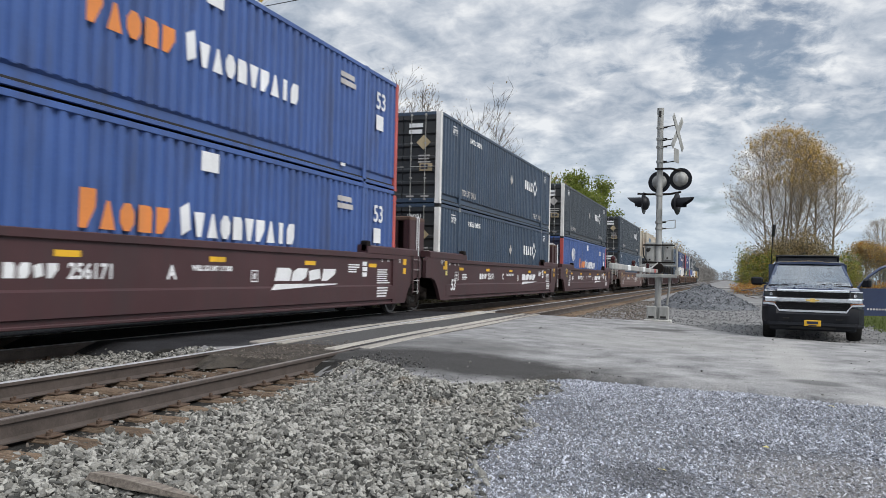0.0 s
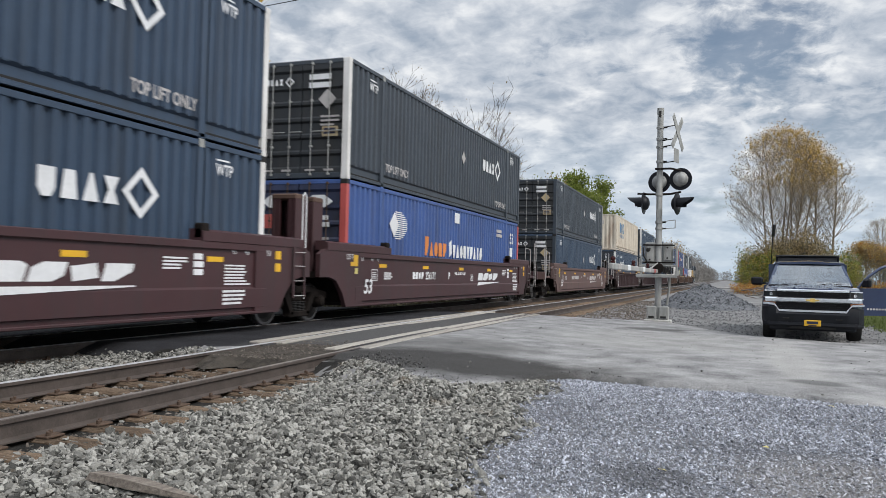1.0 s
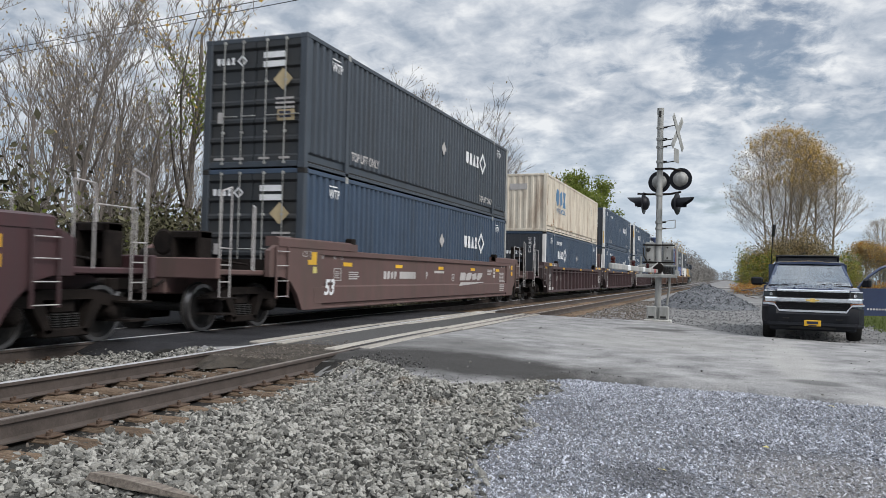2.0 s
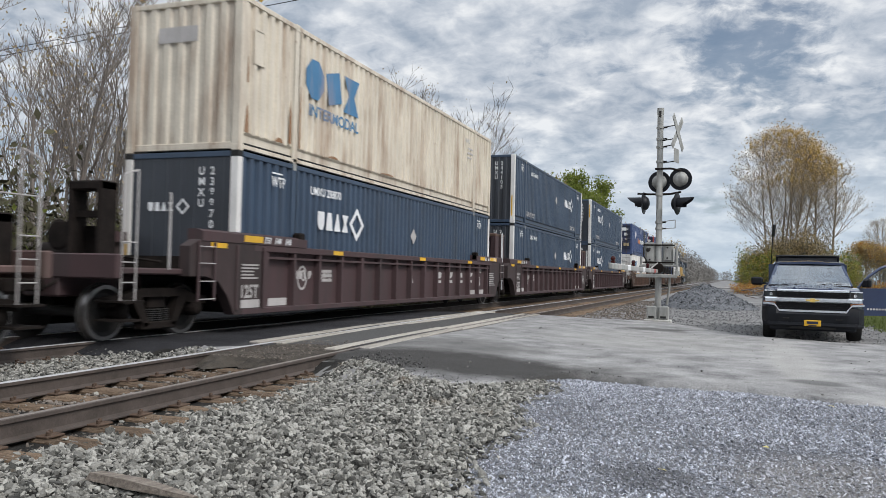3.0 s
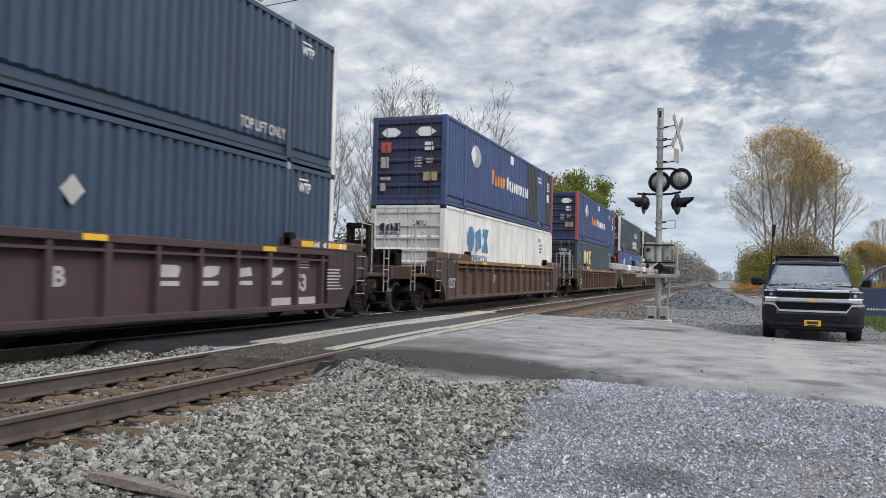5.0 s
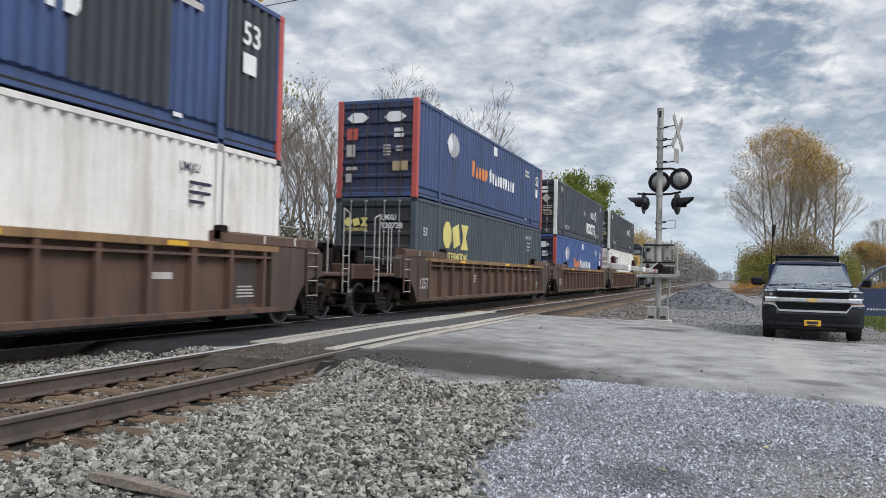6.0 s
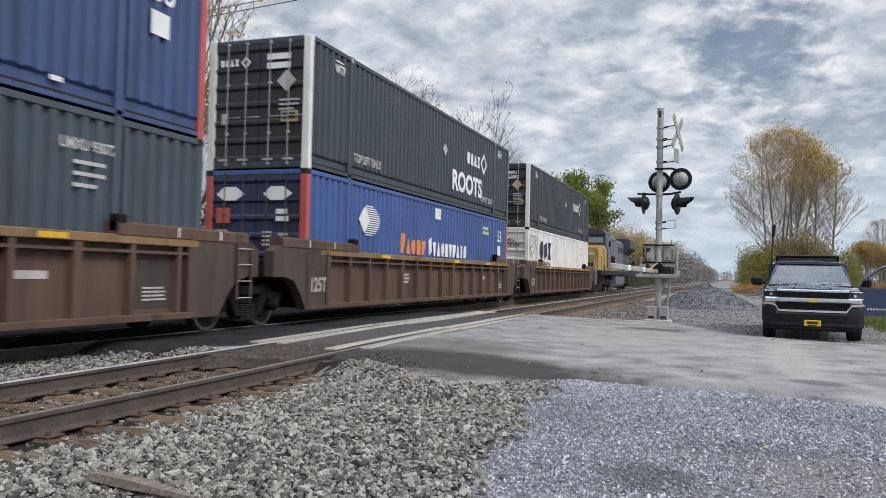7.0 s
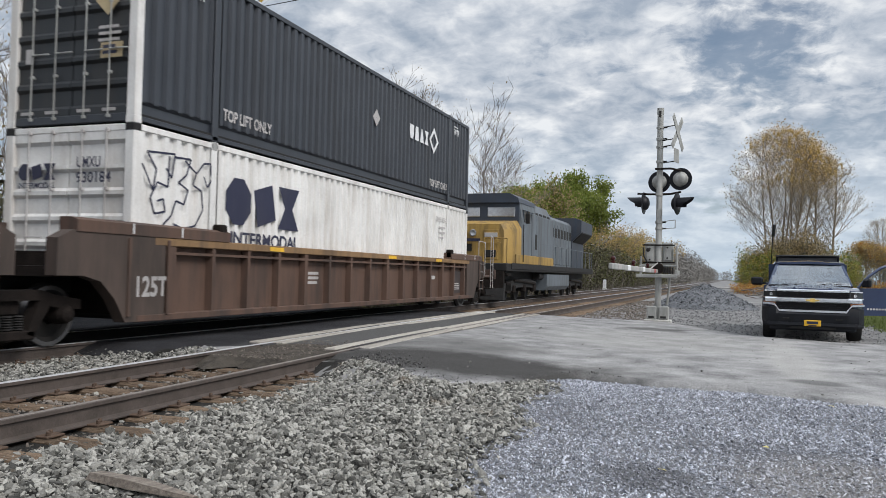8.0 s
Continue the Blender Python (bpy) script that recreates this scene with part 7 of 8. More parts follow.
    for x in (-0.52, 0.52):
        part("tow_hook", Shape().path([(x - 0.05, 0.02, 0.50), (x - 0.05, -0.05, 0.50), (x + 0.05, -0.05, 0.50), (x + 0.05, 0.02, 0.50)], 0.014), "black", u)
    for sgn in (-1, 1):
        part("lamp_bezel", Shape().loft([[(sgn * 0.70, 0.06, 0.945), (sgn * 0.70, 0.06, 0.965), (sgn * 0.70, 0.18, 0.965), (sgn * 0.70, 0.18, 0.945)],
                                         [(sgn * 1.0, 0.19, 0.945), (sgn * 1.0, 0.19, 0.965), (sgn * 1.0, 0.32, 0.965), (sgn * 1.0, 0.32, 0.945)]]), "chrome", u)
    part("air_dam", Shape().box(-0.86, 0.86, 0.08, 0.3, 0.24, 0.41, 0.03), "plastic", u)
    part("bumper_slot", Shape().box(-0.45, 0.45, -0.015, 0.05, 0.28, 0.34, 0.01), "black", u)
    p = part("number_plate", Shape().box(-0.165, 0.165, -0.05, -0.03, 0.345, 0.475, 0.006), "yellow", u, "orange-yellow plate")
    part("plate_bar", on_end(plates([(0, 0, 0.22, 0.055), (0.03, -0.045, 0.19, -0.02)]), -0.11, -0.052, 0.395), "ink", p)
    # wheels
    for x in (-0.87, 0.87):
        for y in (1.0, 4.65):
            t = part("wheel", lambda: Shape().turned([(0.25, -0.13), (0.37, -0.135), (0.395, -0.10), (0.40, 0.0), (0.395, 0.10), (0.37, 0.135), (0.25, 0.13)], (x, y, 0.395), "x", 36), "rubber", u, smooth=True)
            part("rim", Shape().turned([(0.25, -0.09), (0.24, 0.11), (0.10, 0.08), (0.03, 0.09)], (x, y, 0.395), "x", 24), "galv", t, smooth=True)
    for sgn in (-1, 1):
        arch = Shape()
        pts = [(1.0 + 0.47 * math.cos(a), 0.42 + 0.47 * math.sin(a)) for a in [radians(d) for d in range(0, 181, 15)]]
        part("wheel_arch", arch.prism(pts, "x", *sorted((sgn * 1.008, sgn * 1.022))), "black", u)
    part("front_axle", Shape().rod((-0.8, 1.0, 0.38), (0.8, 1.0, 0.38), 0.06, 10), "black", u)
    mir = part("door_mirror", joined(Shape().box(-1.30, -1.03, 1.86, 1.98, 1.20, 1.40, 0.04), Shape().box(-1.06, -0.96, 1.9, 1.95, 1.22, 1.27)), "plastic", u)
    # the driver's door, swung wide open
    hinge = Matrix.Translation((1.0, 1.78, 0)) @ Matrix.Rotation(radians(-64), 4, "Z")

    def hung(s):
        s.v = [tuple(hinge @ Vector(q)) for q in s.v]
        return s
    d = part("driver_door", hung(Shape().prism([(0.0, 0.55), (1.12, 0.55), (1.14, 0.9), (1.12, 1.2), (0.0, 1.18)], "x", -0.02, 0.06)), "truck_paint", u, "dark blue driver's door, open")
    part("window_frame", hung(joined(*[Shape().rod((0.02 - 0.0 * k, a[0], a[1]), (0.02, b[0], b[1]), 0.035, 8) for k, (a, b) in enumerate((((0.0, 1.18), (0.25, 1.45)), ((0.25, 1.45), (0.55, 1.66)), ((0.55, 1.66), (0.8, 1.74)), ((0.8, 1.74), (1.08, 1.72)), ((1.08, 1.72), (1.12, 1.2))))])), "truck_paint", d)
    gl = part("door_glass", hung(Shape().prism([(0.06, 1.2), (1.08, 1.2), (1.05, 1.7), (0.8, 1.7), (0.55, 1.62), (0.28, 1.43)], "x", 0.015, 0.021)), "side_glass", d)
    gl.visible_shadow = False
    part("door_mirror", hung(joined(Shape().box(0.08, 0.32, 0.06, 0.18, 1.20, 1.40, 0.04), Shape().box(0.02, 0.12, 0.1, 0.15, 1.2, 1.26))), "plastic", d)
    part("door_handle", hung(Shape().box(0.06, 0.085, 0.9, 1.05, 1.02, 1.06, 0.01)), "chrome", d)
    part("door_badge", hung(plates([]).add(*(lambda s: (s.v, s.f))(joined(*[Shape().box(0.06, 0.066, 0.2 + i * 0.07, 0.25 + i * 0.07, 0.68, 0.72) for i in range(8)])))), "mark_dull", d)
    part("whip_mast", Shape().rod((-0.90, 4.05, 1.2), (-0.83, 4.05, 2.65), 0.014, 6), "plastic", u)
    part("mast_tip", Shape().rod((-0.83, 4.05, 2.5), (-0.80, 4.05, 2.82), 0.045, 8), "black", u)
    return u


pickup()


# ---- trees ----
def tree_mesh(seed, height, levels, spread, stems, twig, droop=0.0, first=0.25):
    """Tapered trunk, limbs and twigs as one mesh; gives the twig tips for the leaves."""
    r = random.Random(seed)
    V, F, tips = [], [], []

    def tube(a, b, ra, rb, n):
        q = (b - a).to_track_quat("Z", "Y")
        k = len(V)
        for c, rad in ((a, ra), (b, rb)):
            for i in range(n):
                V.append(tuple(c + q @ Vector((rad * math.cos(i * math.tau / n), rad * math.sin(i * math.tau / n), 0))))
        for i in range(n):
            j = (i + 1) % n
            F.extend([(k + i, k + j, k + n + j), (k + i, k + n + j, k + n + i)])

    def limb(p, d, length, rad, lv):
        steps = 5 if lv == 0 else 3
        n = (7, 5, 4, 3, 3, 3)[min(lv, 5)]
        kids = (9, 5, 4, 3, 2, 0)[min(lv, 5)]
        pts = [p]
        for i in range(steps):
            d = (d + Vector((r.uniform(-1, 1), r.uniform(-1, 1), r.uniform(-0.6, 1) - droop * lv)) * (0.10 if lv == 0 else 0.22)).normalized()
            q = pts[-1] + d * (length / steps)
            ra = rad * (1 - 0.75 * i / steps)
            rb = rad * (1 - 0.75 * (i + 1) / steps)
            tube(pts[-1], q, ra, rb, n)
            pts.append(q)
        tips.append(pts[-1])
        if lv >= levels:
            return
        for k in range(kids):
            f = r.uniform(first if lv == 0 else 0.2, 1.0)
            i = min(steps - 1, int(f * steps))
            at = pts[i].lerp(pts[i + 1], f * steps - i)
            a = r.uniform(0, math.tau)
            side = Vector((math.cos(a), math.sin(a), 0))
            nd = (d * (1.0 - spread * 0.55) + side * spread * r.uniform(0.6, 1.1) + Vector((0, 0, 0.25))).normalized()
            limb(at, nd, length * r.uniform(0.38, 0.62) * (1.0 if lv else (1.15 - 0.5 * f)), max(twig, rad * (1 - 0.7 * f) * 0.5), lv + 1)

    for s in range(stems):
        a = s * math.tau / stems + r.uniform(-0.4, 0.4)
        lean = 0.0 if stems == 1 else 0.28 if stems < 5 else 0.13
        o = Vector((math.cos(a), math.sin(a), 0)) * (0.0 if stems == 1 else 0.5)
        limb(o + Vector((0, 0, -0.3)), Vector((math.cos(a) * lean, math.sin(a) * lean, 1)).normalized(), height * r.uniform(0.72, 0.85), height * 0.013, 0)
    return V, F, tips


def leaves(tips, count, size, clump, seed, lo=0.0, hi=1e9):
    r = np.random.RandomState(seed)
    t = np.array([tuple(p) for p in tips])
    t = t[(t[:, 2] > lo) & (t[:, 2] < hi)]
    c = t[r.randint(0, len(t), count)] + r.normal(0, clump, (count, 3))
    a, b = r.normal(size=(count, 3)), r.normal(size=(count, 3))
    a /= np.linalg.norm(a, axis=1)[:, None]
    b -= a * (a * b).sum(1)[:, None]
    b /= np.linalg.norm(b, axis=1)[:, None]
    s = size * r.uniform(0.6, 1.3, (count, 1))
    v = np.stack([c - a * s, c + b * s * 0.55, c + a * s, c - b * s * 0.55], 1).reshape(-1, 3)
    i = np.arange(count)[:, None] * 4
    return v, np.concatenate([i + [0, 1, 2], i + [0, 2, 3]])


def tree(name, label, seed, height, levels, spread, stems, twig, foliage, first=0.25, category="tree", group=""):
    t = thing(name, label, category, group)
    V, F, tips = tree_mesh(seed, height, levels, spread, stems, twig, first=first)
    o = new("trunk", tri_mesh("trunk", V, F, "bark"))
    o.parent = t
    for k, (mat, count, size, clump, lo, hi) in enumerate(foliage):
        v, f = leaves(tips, count, size, clump, seed + 50 + k, lo, hi)
        c = new("crown", tri_mesh("crown", v, f, mat))
        c.parent = t
    return t


WOOD = "trees behind the train"
bare = [tree("bare_tree", "tall bare grey tree with fine twigs", 20 + k, 11.0, 4, 0.62, 1, 0.012, [("leaf_brown", 160, 0.06, 0.2, 2, 99)], 0.3, group=WOOD) for k in range(3)]
slim = [tree("slim_tree", "slender leafless sapling in the thicket", 30 + k, 8.5, 3, 0.45, 1, 0.010, [("leaf_brown", 90, 0.06, 0.25, 0.5, 99)], 0.2, group=WOOD) for k in range(3)]
ivy = tree("vine_tree", "tall bare tree with yellow-green vines on its trunk", 41, 15.5, 4, 0.6, 1, 0.014, [("leaf_green", 1500, 0.07, 0.3, 2, 9.5), ("leaf_gold", 400, 0.08, 0.2, 7, 12)], 0.25, group=WOOD)
green = tree("green_tree", "broad tree in yellowing green leaf", 52, 17.0, 4, 0.75, 1, 0.03, [("leaf_green", 22000, 0.20, 0.5, 3.5, 99)], 0.2, group=WOOD)
gold = tree("gold_tree", "autumn tree with thin golden leaves", 63, 12.0, 3, 0.75, 3, 0.02, [("leaf_gold", 1700, 0.14, 0.5, 2, 99), ("leaf_brown", 3200, 0.13, 0.5, 1, 99)], 0.15, group=WOOD)
olive = tree("olive_tree", "small tree in olive-brown autumn leaf", 74, 10.0, 3, 0.8, 2, 0.02, [("leaf_brown", 3000, 0.15, 0.5, 1, 99), ("leaf_green", 4200, 0.15, 0.5, 1, 99)], 0.12, group=WOOD)
shrub = tree("thicket_shrub", "dense brown shrub at the foot of the trees", 85, 3.6, 2, 0.9, 4, 0.01, [("leaf_dark", 2200, 0.08, 0.3, 0.1, 99), ("leaf_green", 300, 0.06, 0.3, 0.1, 3)], 0.05, "shrub", WOOD)


def plant(ob, x, y, s=1.0, rz=0.0, z=None):
    m = Matrix.Translation((x, y, float(ground_z(x, y)) if z is None else z)) @ Matrix.Rotation(rz, 4, "Z")
    c = copy_thing(ob, m)
    c.scale = (s, s, s)
    return c


def settle(ob, x, y, s=1.0, rz=0.0):
    ob.matrix_basis = Matrix.Translation((x, y, float(ground_z(x, y)))) @ Matrix.Rotation(rz, 4, "Z") @ Matrix.Scale(s, 4)


rt = random.Random(5)
settle(ivy, -18.4, 23.6, 1.0, 0.4)
settle(green, -20.5, 113, 1.0)
settle(gold, -17.5, 128, 0.95, 1)
settle(olive, -20, 84, 1.2)
settle(shrub, -16.2, 18.0, 1.0)
for k, (ob, x, y, s) in enumerate(((bare[0], -18.2, 17.4, 1.0), (bare[1], -19.5, 20.6, 0.95), (bare[2], -21.5, 70, 1.5), (slim[0], -17.2, 15.2, 1.0), (slim[1], -18.6, 19.0, 1.1), (slim[2], -17.8, 26.5, 1.1))):
    settle(ob, x, y, s, k * 1.3)
for k in range(22):
    y = 9 + k * 2.0 + rt.uniform(-0.8, 0.8)
    plant(bare[rt.randrange(3)], rt.uniform(-29, -17.8), y, rt.uniform(0.75, 1.1), rt.uniform(0, 6.2))
for k in range(26):
    plant(slim[rt.randrange(3)], rt.uniform(-27, -16.6), 8 + k * 1.25 + rt.uniform(-0.5, 0.5), rt.uniform(0.75, 1.25), rt.uniform(0, 6.2))
for k in range(95):
    plant(shrub, rt.uniform(-24, -15.6), 7 + k * 0.62 + rt.uniform(-0.7, 0.7), rt.uniform(0.7, 1.35), rt.uniform(0, 6.2))
for x, y, s in ((-23, 52, 1.35), (-21.5, 58, 1.4), (-24, 63, 1.45), (-22, 75, 1.3), (-25, 48, 1.3), (-22, 80, 1.2)):
    plant(bare[rt.randrange(3)], x, y, s, rt.uniform(0, 6.2))
for x, y, s in ((-21, 78, 1.0), (-19.5, 92, 1.0), (-20.5, 101, 0.95), (-22, 122, 0.9), (-18, 140, 0.9), (-19, 165, 1.0), (-17, 185, 1.0), (-18, 150, 0.8)):
    plant(olive, x, y, s, rt.uniform(0, 6.2))
for x, y, s in ((-19, 104, 0.8), (-16.5, 150, 0.9), (-16, 172, 0.9), (-17, 205, 1.0)):
    plant(gold, x, y, s, rt.uniform(0, 6.2))
for k in range(46):
    plant(shrub, rt.uniform(-18.5, -14.8), 62 + k * 3.1 + rt.uniform(-1, 1), rt.uniform(1.1, 1.8), rt.uniform(0, 6.2))
plant(green, -23, 96, 0.8, 2)
plant(green, -22.5, 88, 0.72, 4)

# the clump beyond the lane
RIGHT = "trees beyond the lane"


def dome_tree(name, label, seed, height, radius, base, stems, foliage, flare=0.55):
    """Leaders that fan up from the foot, with rising limbs and fine twigs that end on a domed outline."""
    t = thing(name, label, "tree", RIGHT)
    r = random.Random(seed)
    V, F, tips = [], [], []
    mid, half_h = base + (height - base) * 0.46, (height - base) * 0.54

    def tube(a, b, ra, rb, n):
        q = (b - a).to_track_quat("Z", "Y")
        k = len(V)
        for c, rad in ((a, ra), (b, rb)):
            for i in range(n):
                V.append(tuple(c + q @ Vector((rad * math.cos(i * math.tau / n), rad * math.sin(i * math.tau / n), 0))))
        for i in range(n):
            j = (i + 1) % n
            F.extend([(k + i, k + j, k + n + j), (k + i, k + n + j, k + n + i)])

    def reach(p):
        """How far out of the dome a point lies; 1 on its skin."""
        return math.sqrt((p.x / radius) ** 2 + (p.y / radius) ** 2 + ((p.z - mid) / half_h) ** 2)

    def limb(p, d, length, rad, lv):
        steps = (9, 5, 4, 3)[lv]
        pts = [p]
        for i in range(steps):
            d = (d + Vector((r.uniform(-1, 1), r.uniform(-1, 1), r.uniform(-0.3, 0.9) if lv else 0.35)) * (0.07, 0.13, 0.2, 0.25)[lv]).normalized()
            q = pts[-1] + d * (length / steps)
            if q.z > base and reach(q) > 1.0 + r.uniform(-0.06, 0.05):
                break
            tube(pts[-1], q, rad * (1 - 0.8 * i / steps), rad * (1 - 0.8 * (i + 1) / steps), (7, 4, 3, 3)[lv])
            pts.append(q)
        if lv >= 1:
            tips.append(pts[-1])
        if lv == 3 or len(pts) < 2:
            return
        for k in range((17, 8, 6)[lv]):
            f = r.uniform(0.26 if lv == 0 else 0.15, 1.0) * (len(pts) - 1)
            i = min(len(pts) - 2, int(f))
            at = pts[i].lerp(pts[i + 1], f - i)
            a = r.uniform(0, math.tau)
            out = Vector((math.cos(a), math.sin(a), 0)) + Vector((at.x, at.y, 0)) * (0.5 / radius)
            nd = (out * (0.85, 0.75, 0.8)[lv] + d * 0.55 + Vector((0, 0, 0.45))).normalized()
            limb(at, nd, (radius * 1.15, radius * 0.5, radius * 0.24)[lv] * r.uniform(0.7, 1.2), max(0.011, rad * (1 - 0.7 * f / len(pts)) * (0.42, 0.45, 0.5)[lv]), lv + 1)

    for k in range(stems):
        a = k * math.tau / stems + r.uniform(-0.3, 0.3)
        o = Vector((math.cos(a), math.sin(a), 0))
        w = flare * r.uniform(0.25, 1.0)
        limb(o * 0.5 * (stems > 1) + Vector((0, 0, -0.4)), (o * w * 0.5 + Vector((0, 0, 1))).normalized(), height * 1.05, height * 0.0062 * (1.7 if stems < 3 else 1), 0)
    o = new("trunk", tri_mesh("trunk", V, F, "pale_bark"))
    o.parent = t
    for k, (mat, count, size, clump, lo, hi) in enumerate(foliage):
        v, f = leaves(tips, count, size, clump, seed + 50 + k, lo, hi)
        c = new("crown", tri_mesh("crown", v, f, mat))
        c.parent = t
    return t


tall = dome_tree("golden_tree", "tall many-stemmed tree with golden leaves at the top", 96, 17.6, 6.0, 2.4, 7,
                 [("leaf_gold", 9000, 0.095, 0.36, 11.4, 99), ("leaf_gold", 2200, 0.07, 0.3, 5.0, 12), ("leaf_brown", 7500, 0.06, 0.35, 3.0, 13)])
settle(tall, 5.5, 90)
half = dome_tree("half_bare_tree", "half-bare tree with dark rising limbs", 97, 15.2, 4.6, 3.0, 2, [("leaf_brown", 3500, 0.06, 0.3, 4, 99)], 0.3)
settle(half, 9.3, 91)
tan_bush = tree("tan_thicket", "dense tan autumn undergrowth below the tall trees", 101, 6.0, 3, 0.85, 4, 0.012,
                [("leaf_brown", 4200, 0.09, 0.42, 0.3, 99), ("leaf_dark", 2600, 0.09, 0.45, 0.2, 5)], 0.08, "shrub", RIGHT)
settle(tan_bush, 6.6, 87, 1.0, 0.5)
for x, y, sc in ((4.0, 87, 0.75), (4.9, 88, 0.85), (7.9, 88, 0.8), (8.8, 87, 0.55), (5.8, 86, 0.7), (3.4, 88, 0.7), (7.2, 89, 1.15)):
    plant(tan_bush, x, y, sc, rt.uniform(0, 6.2))
yellow_bush = tree("yellow_green_bush", "small bush in yellow-green autumn leaf", 102, 4.6, 3, 0.85, 3, 0.012,
                   [("leaf_green", 2600, 0.10, 0.35, 0.2, 99), ("leaf_gold", 700, 0.10, 0.35, 0.2, 99)], 0.06, "shrub", RIGHT)
settle(yellow_bush, 2.3, 84, 0.72)
for x, y, sc in ((2.9, 85, 0.95), (1.9, 82, 0.5), (10.6, 90, 1.05), (11.2, 93, 0.9), (11.6, 88, 0.6)):
    plant(yellow_bush, x, y, sc, rt.uniform(0, 6.2))
round_tree = dome_tree("round_orange_tree", "round tree in rusty orange and brown leaf", 103, 6.6, 3.1, 0.8, 3,
                       [("leaf_brown", 3600, 0.10, 0.3, 0.5, 99), ("leaf_gold", 1500, 0.11, 0.3, 0.5, 99), ("leaf_red", 500, 0.11, 0.25, 2.0, 99)])
settle(round_tree, 15.2, 103, 0.95)
plant(round_tree, 18.6, 106, 0.9, 2.0)
plant(half, 17.4, 106, 0.62, 1.0)
rusty = tree("rusty_shrub", "low shrub in rusty red leaf", 98, 2.2, 2, 0.9, 4, 0.01, [("leaf_red", 700, 0.09, 0.3, 0.1, 99), ("leaf_gold", 500, 0.09, 0.3, 0.1, 99)], 0.05, "shrub", RIGHT)
settle(rusty, 1.5, 76, 0.5)
for x, y, s in ((1.9, 74, 0.4), (2.6, 77, 0.55), (0.9, 79, 0.45), (12.6, 84, 0.7), (13.8, 88, 0.8)):
    plant(rusty, x, y, s, rt.uniform(0, 6.2))

# far woods that close the view down the line
V = []
rf = np.random.RandomState(4)
for k in range(520):
    y = rf.uniform(220, 1000)
    end = k % 4 == 0
    if end:
        y = rf.uniform(900, 1150)
        x = rf.uniform(-90, 160)
    elif k % 4 < 3:
        x = -14 - rf.uniform(0, 26)
    else:
        x = 9 + rf.uniform(0, 50) + (y - 220) * 0.03
    h = rf.uniform(9, 14) * (0.6 if k % 4 == 3 else 1.0)
    n = 420
    th, ph = rf.uniform(0, 6.28, n), rf.uniform(-1.0, 1.0, n)
    rr = rf.uniform(0.6, 1.1, n) * np.sqrt(np.clip(1 - ph ** 2 * 0.8, 0.05, 1))
    c = np.stack([x + rr * np.cos(th) * h * 0.36, y + rr * np.sin(th) * h * 0.36, h * 0.48 + ph * h * 0.5], -1)
    a, b = rf.normal(size=(n, 3)), rf.normal(size=(n, 3))
    a *= 0.30
    b *= 0.18
    V.append(np.stack([c - a, c + b, c + a], 1))
V = np.concatenate(V).reshape(-1, 3)
far_woods = tagged(new("far_woods", tri_mesh("far_woods", V, np.arange(len(V)).reshape(-1, 3), "far_wood")), "bare grey-brown woods far down the line", "woods", kind="stuff")

# fallen leaves, weeds and litter on the ground
rl = random.Random(9)
for x, y, zf in ((-0.42, 5.95, ground_z), (1.02, 8.9, ground_z), (-0.75, 4.6, ground_z), (0.3, 6.9, ground_z), (1.35, 7.4, ground_z)):
    s = Shape().loft([[(-0.035, 0, 0.0), (-0.03, 0.004, 0.006)], [(0.0, -0.022, 0.012), (0.0, 0.024, 0.016)], [(0.04, 0.002, 0.004), (0.042, 0.006, 0.01)]], False)
    o = solid("fallen_leaf", s, "pale_yellow", "small yellow leaf fallen on the stones", "leaf", "fallen leaves")
    o.matrix_basis = pose(x, y, float(zf(x, y)) + 0.018, 4, -6, rl.uniform(0, 360))
rb = np.random.RandomState(12)
n = 7000
x, y = rb.uniform(3.7, 13, n), rb.uniform(20.6, 44, n)
h = rb.uniform(0.05, 0.22, n)
base = np.stack([x, y, ground_z(x, y) + 0.03], -1)
a = rb.uniform(0, 6.28, n)
w = np.stack([np.cos(a), np.sin(a), 0 * a], -1) * 0.02
tip = base + np.stack([rb.normal(0, 0.05, n), rb.normal(0, 0.05, n), h], -1)
v = np.stack([base - w, base + w, tip], 1).reshape(-1, 3)
tagged(new("grass_blades", tri_mesh("grass_blades", v, np.arange(3 * n).reshape(-1, 3), "grass")), "tufts of green grass at the lane's edge", "grass", kind="stuff")

# ---- line-side details ----
post = thing("marker_post", "small white rounded marker post beside the far track", "marker post", m=pose(-12.6, 86.7, -0.17))
part("slab", Shape().prism([(-0.17, 0.0), (0.17, 0.0), (0.17, 0.85), (0.12, 1.0), (0.0, 1.06), (-0.12, 1.0), (-0.17, 0.85)], "y", -0.08, 0.08), "mark", post)
part("plinth", Shape().box(-0.24, 0.24, -0.14, 0.14, -0.2, 0.08, 0.03), "concrete", post)
log2 = solid("barrier_log", Shape().rod((-1.6, 0, 0.12), (1.6, 0, 0.12), 0.14, 10), "mark_dull", "pale barrier lying across the far lane", "barrier", smooth=True)
log2.matrix_basis = pose(0.2, 120, float(ground_z(0.2, 120)))
pile = thing("brush_pile", "dark heap of cut brush beside the lane", "brush pile", m=pose(2.6, 62, -0.2))
rp = random.Random(2)
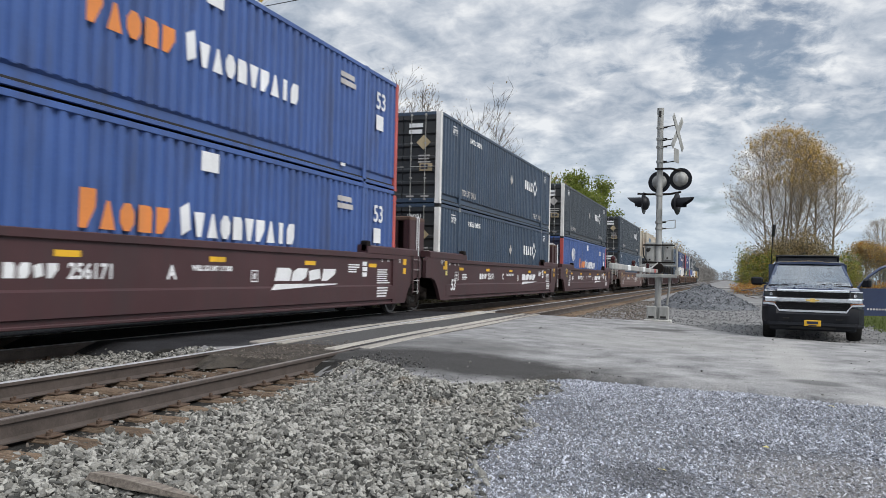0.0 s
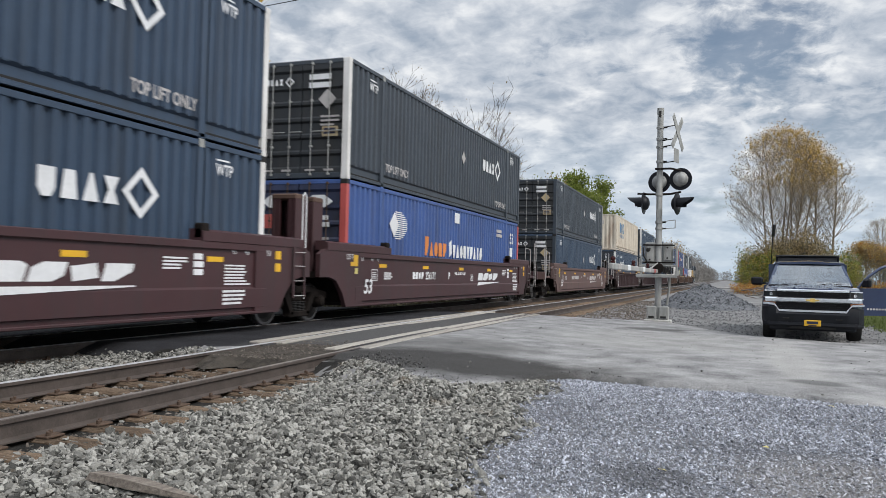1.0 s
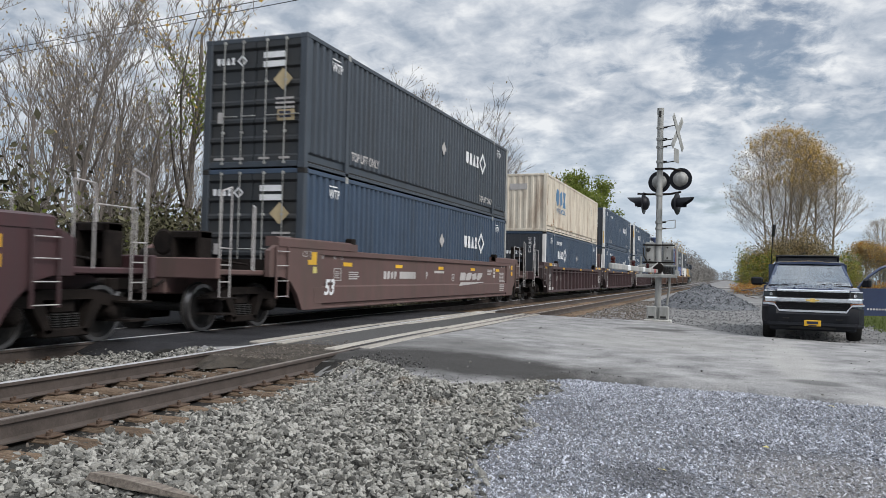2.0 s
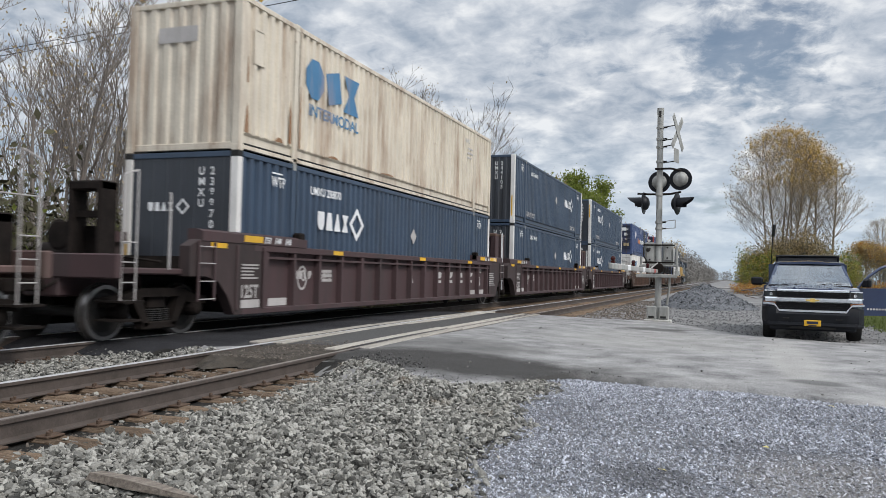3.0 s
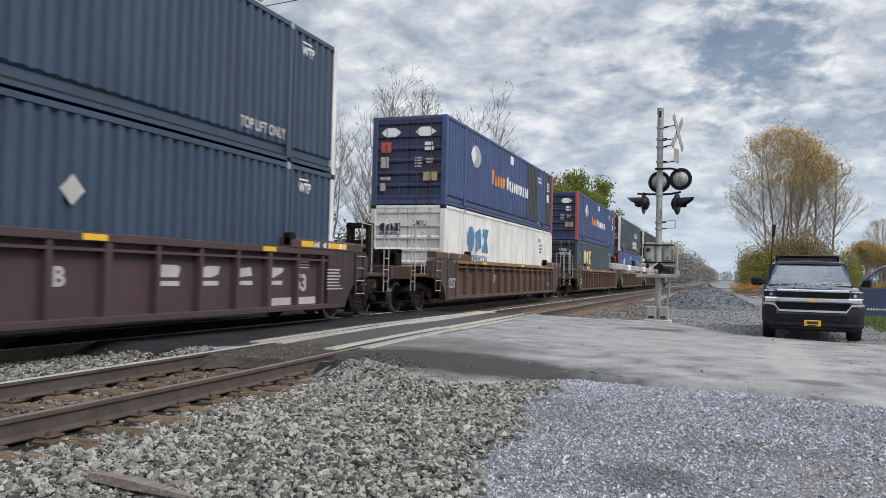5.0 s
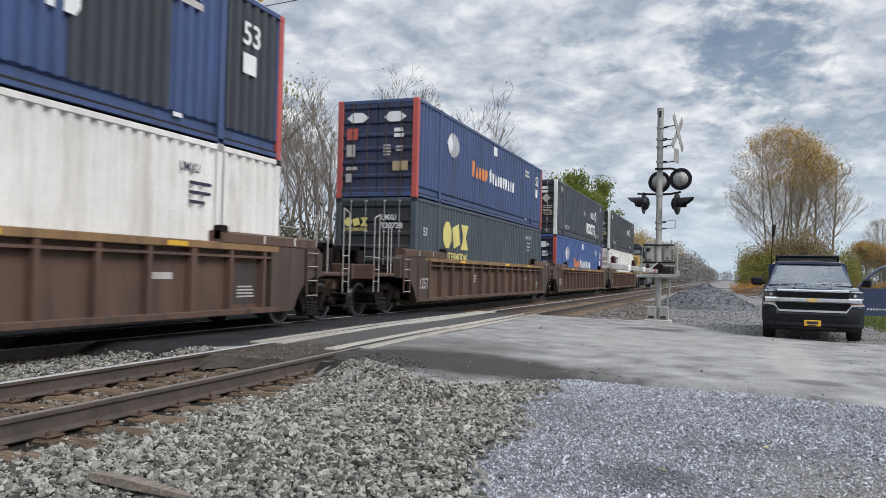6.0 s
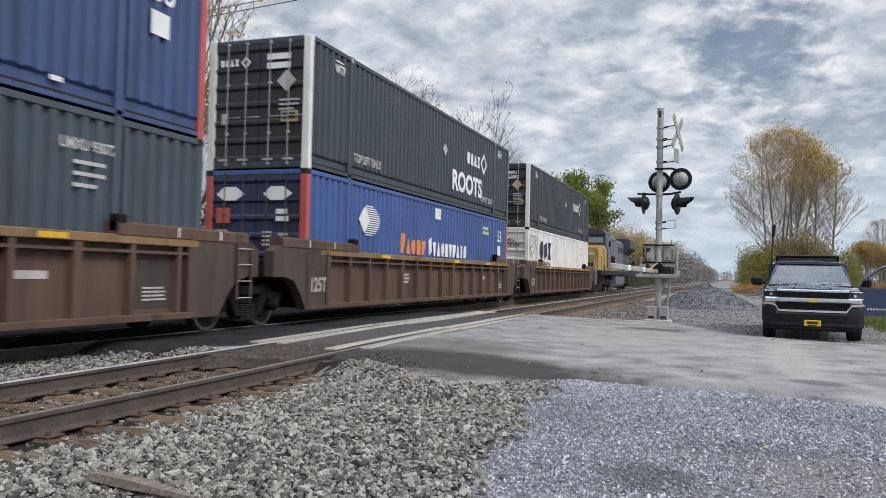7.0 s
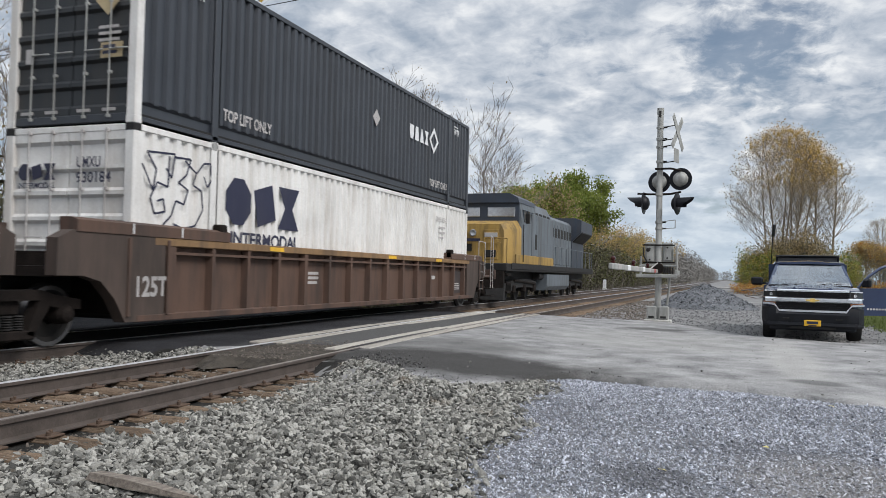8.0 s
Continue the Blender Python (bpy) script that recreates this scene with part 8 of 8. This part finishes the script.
for k in range(26):
    a, z = rp.uniform(0, math.tau), rp.uniform(0.05, 0.75)
    c = Vector((rp.uniform(-0.9, 0.9), rp.uniform(-0.6, 0.6), z))
    d = Vector((math.cos(a), math.sin(a), rp.uniform(-0.2, 0.25))) * rp.uniform(0.4, 1.0)
    part("branch", Shape().rod(c - d, c + d, 0.05, 6, 0.02), "bark", pile)


def utility_pole(x, y, h):
    u = thing("utility_pole", "weathered wooden utility pole with crossarm", "utility pole", "utility poles", m=pose(x, y, float(ground_z(x, y))))
    part("shaft", Shape().rod((0, 0, -0.5), (0, 0, h), 0.15, 10, 0.10), "bark", u, smooth=True)
    part("crossarm", Shape().box(-1.1, 1.1, -0.06, 0.06, h - 0.75, h - 0.62, 0.01), "bark", u)
    for k in (-1.0, -0.45, 0.45, 1.0):
        part("insulator", lambda: Shape().turned([(0.03, 0), (0.05, 0.04), (0.03, 0.09), (0.045, 0.12), (0.01, 0.15)], (0, 0, 0), "z", 10), "glass", u, key=0).location = (k, 0, h - 0.62)
    return u


utility_pole(22.2, 150, 8.6)
# the wire that crosses the sky over the train
for dz in (0.0, 0.3):
    run = [(-70 + 7 * k, 30.0, 12.99 + dz + 0.07 * (-70 + 7 * k + 19.5) + 0.004 * (k - 7) ** 2) for k in range(13)]
    tube = [[(x, y + 0.02 * math.cos(q), z + 0.02 * math.sin(q)) for q in (0, 1.57, 3.14, 4.71)] for x, y, z in run]
    solid("overhead_wire", Shape().loft(tube), "black", "thin dark overhead wire across the line", "wire", "overhead wires")


for ob in bpy.data.objects:
    if ob.name.startswith(("number_marking", "marking")):
        ob["kind"] = "stuff"

# ---- movement ----
SPEED = 25.9


def motions():
    for ob in TRAIN:
        x, y, z = ob.matrix_basis.translation
        rows = [(0.5 * k, pose(x, y - SPEED * 0.5 * k, z)) for k in range(16)]
        rows += [(7.8, pose(x, y - SPEED * 7.8, z)), (7.9, pose(x, y - SPEED * 7.9, z)), (8.0, pose(x, y - SPEED * 7.965, z))]
        walk(ob, rows)


motions()
